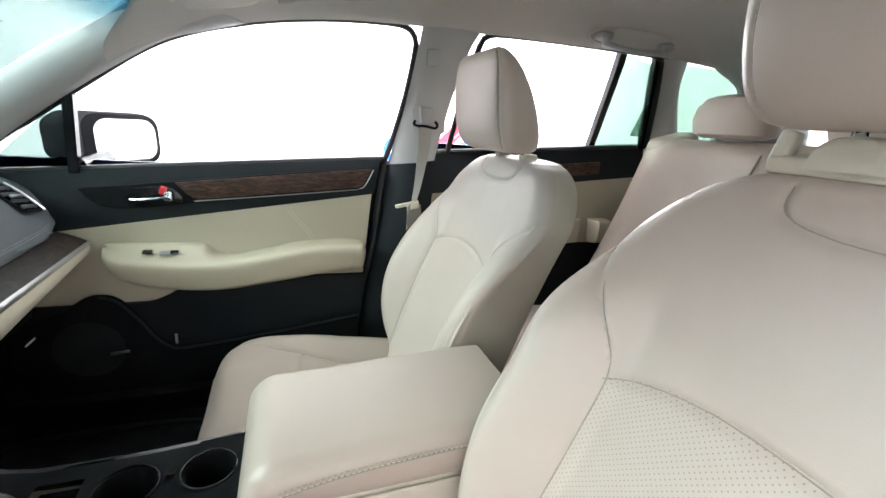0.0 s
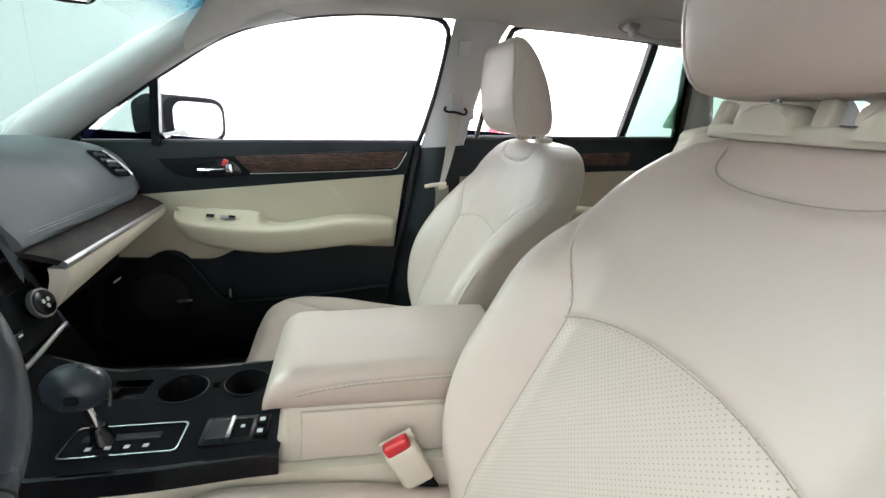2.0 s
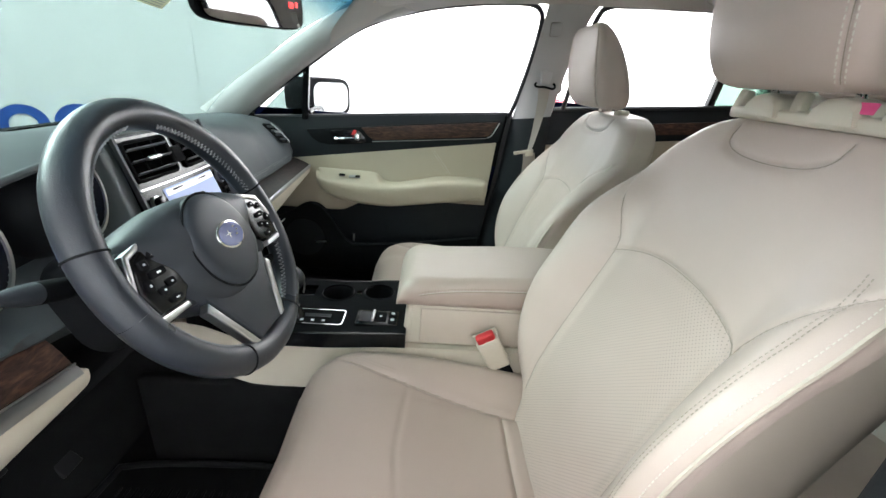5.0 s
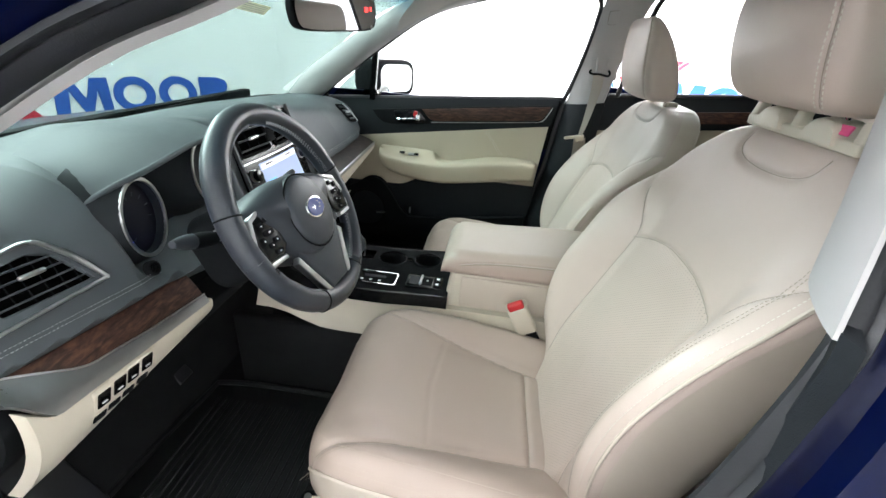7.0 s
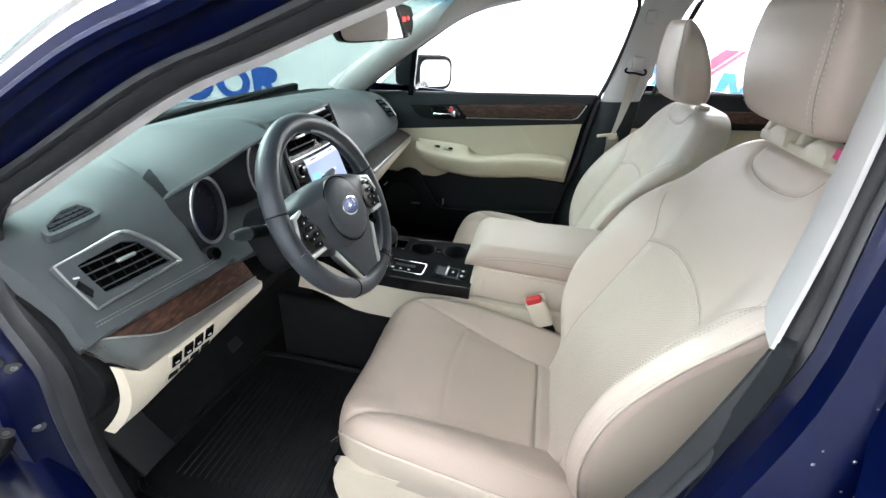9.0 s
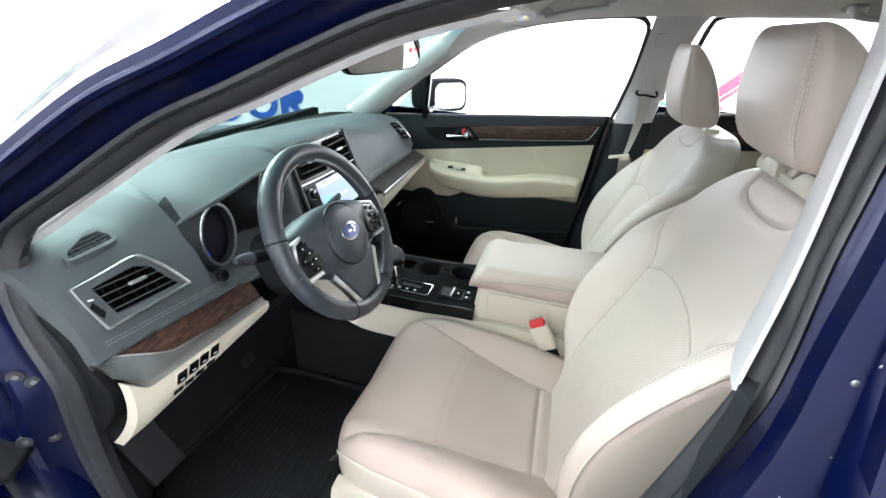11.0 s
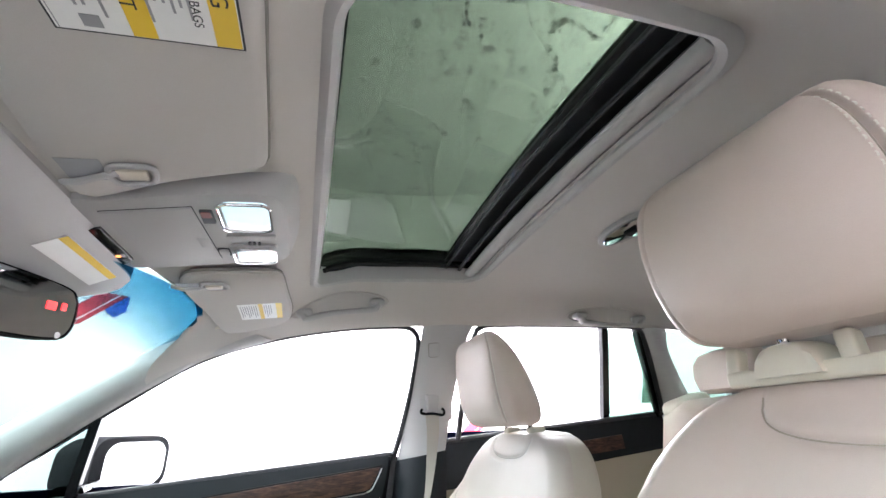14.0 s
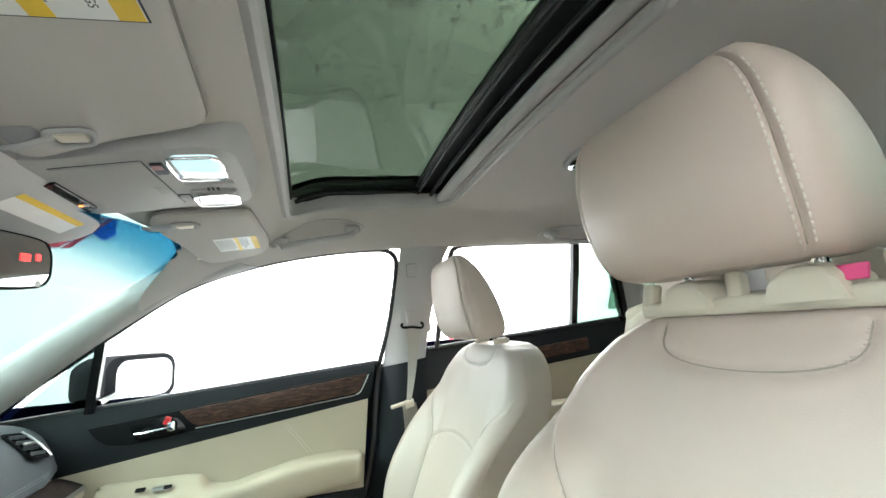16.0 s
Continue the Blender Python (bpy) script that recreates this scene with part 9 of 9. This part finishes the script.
part("notice_label", sheet(P, 0.0005, (0, 0, -1)), LABEL_WHITE, ch, "white and yellow notice label")
P = np.array([[(0.067 + 0.008 * t, y, 1.3832 + 0.0042 * t) for y in np.linspace(-0.04, 0.105, 4)] for t in np.linspace(0, 1, 3)])
part("notice_band", sheet(P, 0.0005, (0, 0, -1)), LABEL_YELLOW, ch)

# rear-view mirror
rv = thing("rear_view_mirror", "black framed rear-view mirror with a red compass reading", "rear-view mirror")
ex = Vector((0.082, 0.271, 0.012)).normalized()
RM = frame_on((0.010, -0.052, 1.314), tuple(ex), (1.0, -0.30, 0.01))
orl = [tuple(p) for p in curve([(-0.140, 0.0), (-0.134, 0.026), (-0.11, 0.036), (0.0, 0.039), (0.11, 0.036), (0.136, 0.026), (0.142, 0.0), (0.136, -0.026), (0.105, -0.036), (0.0, -0.038), (-0.105, -0.036), (-0.132, -0.026), (-0.140, 0.0)], 60)[:-1]]
rings = [[RM @ Vector((u * s, v * s, w)) for u, v in orl] for w, s in ((0.0, 0.96), (0.003, 0.985), (0.0, 1.0), (-0.012, 0.99), (-0.028, 0.80), (-0.036, 0.45))]
part("housing", loft(rings), BLACK, rv, "black housing")
part("glass", plate([(u * 0.945, v * 0.92) for u, v in orl], 0.002, RM @ pose(0, 0, 0.0045)), DIM_MIRROR, rv, "mirror glass")
part("compass_reading", plate(rounded(0.014, 0.010, 0.001, 2), 0.0004, RM @ pose(0.098, 0.006, 0.0052)), LED_RED, rv, "glowing red reading")
part("compass_reading", plate(rounded(0.007, 0.009, 0.001, 2), 0.0004, RM @ pose(0.116, 0.008, 0.0052)), LED_RED, rv)
part("sensor_eye", disc(0.004, 0.001, RM @ pose(0.118, -0.028, 0.005), 16), WHITE_PRINT, rv)
part("stem", tube(curve([(0.000, -0.060, 1.325), (-0.015, -0.052, 1.352), (-0.030, -0.045, 1.372)], 8), 0.012, 10), BLACK, rv, "black mirror stem")
part("mount", rbox((0.06, 0.09, 0.016), 0.006, pose(-0.010, -0.045, 1.362, 0, -28, 0)), PIANO, rv, "black mount")
TAG_PAPER = material("tag_paper", (0.55, 0.52, 0.42), 0.7, spots=0.3, spot_scale=40)
nt = TAG_PAPER.node_tree
thin, mixer = nt.nodes.new("ShaderNodeBsdfTranslucent"), nt.nodes.new("ShaderNodeMixShader")
thin.inputs[0].default_value = (0.75, 0.72, 0.60, 1)
nt.links.new(nt.nodes["Principled BSDF"].outputs[0], mixer.inputs[1])
nt.links.new(thin.outputs[0], mixer.inputs[2])
nt.links.new(mixer.outputs[0], nt.nodes["Material Output"].inputs[0])
card = thing("windshield_tag", "beige printed paper tag on the windshield", "paper tag")
P = np.array([[(-0.185 + 0.020 * t, -0.105 + 0.11 * s, 1.302 + 0.016 * t - 0.006 * s) for s in np.linspace(0, 1, 6)] for t in np.linspace(0, 1, 6)])
part("paper", sheet(P, 0.001, (-0.5, 0, 0.8)), TAG_PAPER, card)
for k in range(4):
    P = np.array([[(-0.1815 + 0.0042 * k + d, -0.100 + 0.10 * s, 1.3038 + 0.0034 * k + d * 0.8 - 0.006 * s) for s in np.linspace(0.08, 0.95, 5)] for d in (0, 0.0016)])
    part("print_bar", sheet(P, 0.0004, (-0.5, 0, 0.8)), INK_GREY, card, smooth=False)

# grab handles
def grab_handle(x0, x1, y, side, label):
    g = thing("grab_handle", label, "grab handle", "grab handles")
    xs = np.linspace(0, 1, 40)
    pts, rad_ = [], []
    for t in xs:
        x = x0 + (x1 - x0) * t
        zl = float(roof_z(x, y))
        drop = 0.018 + 0.018 * math.sin(math.pi * t) ** 0.45
        if t < 0.06 or t > 0.94:
            drop = 0.004 + 0.014 * min(t, 1 - t) / 0.06
        pts.append((x, side * (y - 0.004 - 0.008 * math.sin(math.pi * t)), zl - drop))
        rad_.append(0.0125 - 0.003 * math.sin(math.pi * t) if 0.1 < t < 0.9 else 0.014)
    part("bar", tube(np.array(pts), np.array(rad_), 12, flat=0.72), TRIM_GREY, g, "pale moulded bar")
    for t in (0.05, 0.95):
        x = x0 + (x1 - x0) * t
        part("foot", rbox((0.040, 0.034, 0.020), 0.008, (x, side * (y - 0.002), float(roof_z(x, y)) - 0.010), 4), TRIM_GREY, g, "pale end cap")
    rec = [((x0 + x1) / 2 + (x1 - x0) * 0.60 * math.cos(a), y + 0.008 + 0.036 * math.sin(a)) for a in np.linspace(0, 2 * math.pi, 32, endpoint=False)]
    part("recess_edge", tube(np.array([(x, side * yy, float(roof_z(x, yy)) - 0.001) for x, yy in rec]), 0.0035, 6, closed=True), HEADLINER, g)
    return g


grab_handle(0.325, 0.525, 0.485, 1, "pale grab handle above the front passenger window")
grab_handle(1.14, 1.385, 0.50, 1, "pale grab handle above the rear window")
hook = part("coat_hook", rbox((0.02, 0.016, 0.022), 0.006, (1.34, 0.482, float(roof_z(1.34, 0.48)) - 0.028)), TRIM_GREY, None)
tagged(hook, "small pale coat hook", "coat hook")

# dome lamp behind the sunroof
dl = thing("dome_lamp", "oval chrome-rimmed dome lamp, unlit", "dome lamp")
DM = roof_frame(0.965, 0.035, 0.004) @ pose(0, 0, 0, 0, 0, 90)
ov = [(0.085 * math.cos(a), 0.040 * math.sin(a)) for a in np.linspace(0, 2 * math.pi, 40, endpoint=False)]
part("base", plate(ov, 0.01, DM @ pose(0, 0, 0.004), 0.003), TRIM_GREY, dl)
part("lens", plate([(u * 0.86, v * 0.8) for u, v in ov], 0.006, DM @ pose(0, 0, 0.009), 0.003), MIRROR, dl, "glossy silver lens")
part("switch", rbox((0.035, 0.018, 0.008), 0.003, DM @ pose(0.01, 0, 0.011)), BLACK, dl, "dark rocker switch")

# ---- rear bench seat ----
bench = thing("rear_bench_seat", "ivory leather rear bench seat with three headrests", "rear seat")
rows = []
for t in np.linspace(0, 1, 40):
    z = 0.60 + 0.64 * t
    x = 1.27 + 0.26 * t + 0.02 * math.sin(math.pi * t)
    rows.append((x, z))
P = []
for x, z in rows:
    P.append([(x - 0.03 * math.exp(-((abs(y) - 0.55) / 0.07) ** 2) - 0.02 * math.cos(y * 6.2) * 0.6 + (0.05 if z > 1.20 else 0) * ((z - 1.20) / 0.04) ** 2 * 0.6, y, z - 0.02 * (abs(y) / 0.64) ** 6) for y in np.linspace(-0.64, 0.64, 80)])
part("backrest", sheet(np.array(P), 0.13, (1, 0, -0.2)), LEATHER, bench, "ivory leather backrest")
for y in (-0.24, 0.24, 0.52, -0.52):
    part("back_seam", tube(np.array([(x - 0.022 - 0.02 * math.cos(y * 6.2) * 0.6 + 0.018, y + 0.03 * math.sin(2.5 * z), z) for x, z in rows[3:-2]]), 0.0025, 6), SEAM, bench)
P = np.array([[(0.86 + 0.46 * u, y, 0.60 - 0.05 * (1 - u) ** 6 * 2 + 0.02 * math.sin(math.pi * u) - 0.012 * math.cos(y * 6.2)) for y in np.linspace(-0.64, 0.64, 40)] for u in np.linspace(0, 1, 24)])
part("cushion", sheet(P, 0.20, (0.1, 0, -1)), LEATHER, bench, "ivory leather cushion")
for y in (-0.36, 0.36, 0.0):
    rings = []
    for z, hw, d in ((1.245, 0.09, 0.03), (1.255, 0.115, 0.045), (1.29, 0.125, 0.050), (1.33, 0.118, 0.046), (1.355, 0.095, 0.038), (1.365, 0.05, 0.022)):
        if y == 0.0:
            z = 1.245 + (z - 1.245) * 0.7
        rings.append([(1.545 + d * np.sign(math.cos(a)) * abs(math.cos(a)) ** 0.7, y + hw * np.sign(math.sin(a)) * abs(math.sin(a)) ** 0.7, z) for a in np.linspace(0, 2 * math.pi, 32, endpoint=False)])
    part("headrest", loft(rings), LEATHER, bench, "ivory leather headrest")
part("side_shoulder", rbox((0.16, 0.10, 0.10), 0.03, pose(1.60, 0.60, 1.20, 0, -15, 0), 4), LEATHER_SIDE, bench)
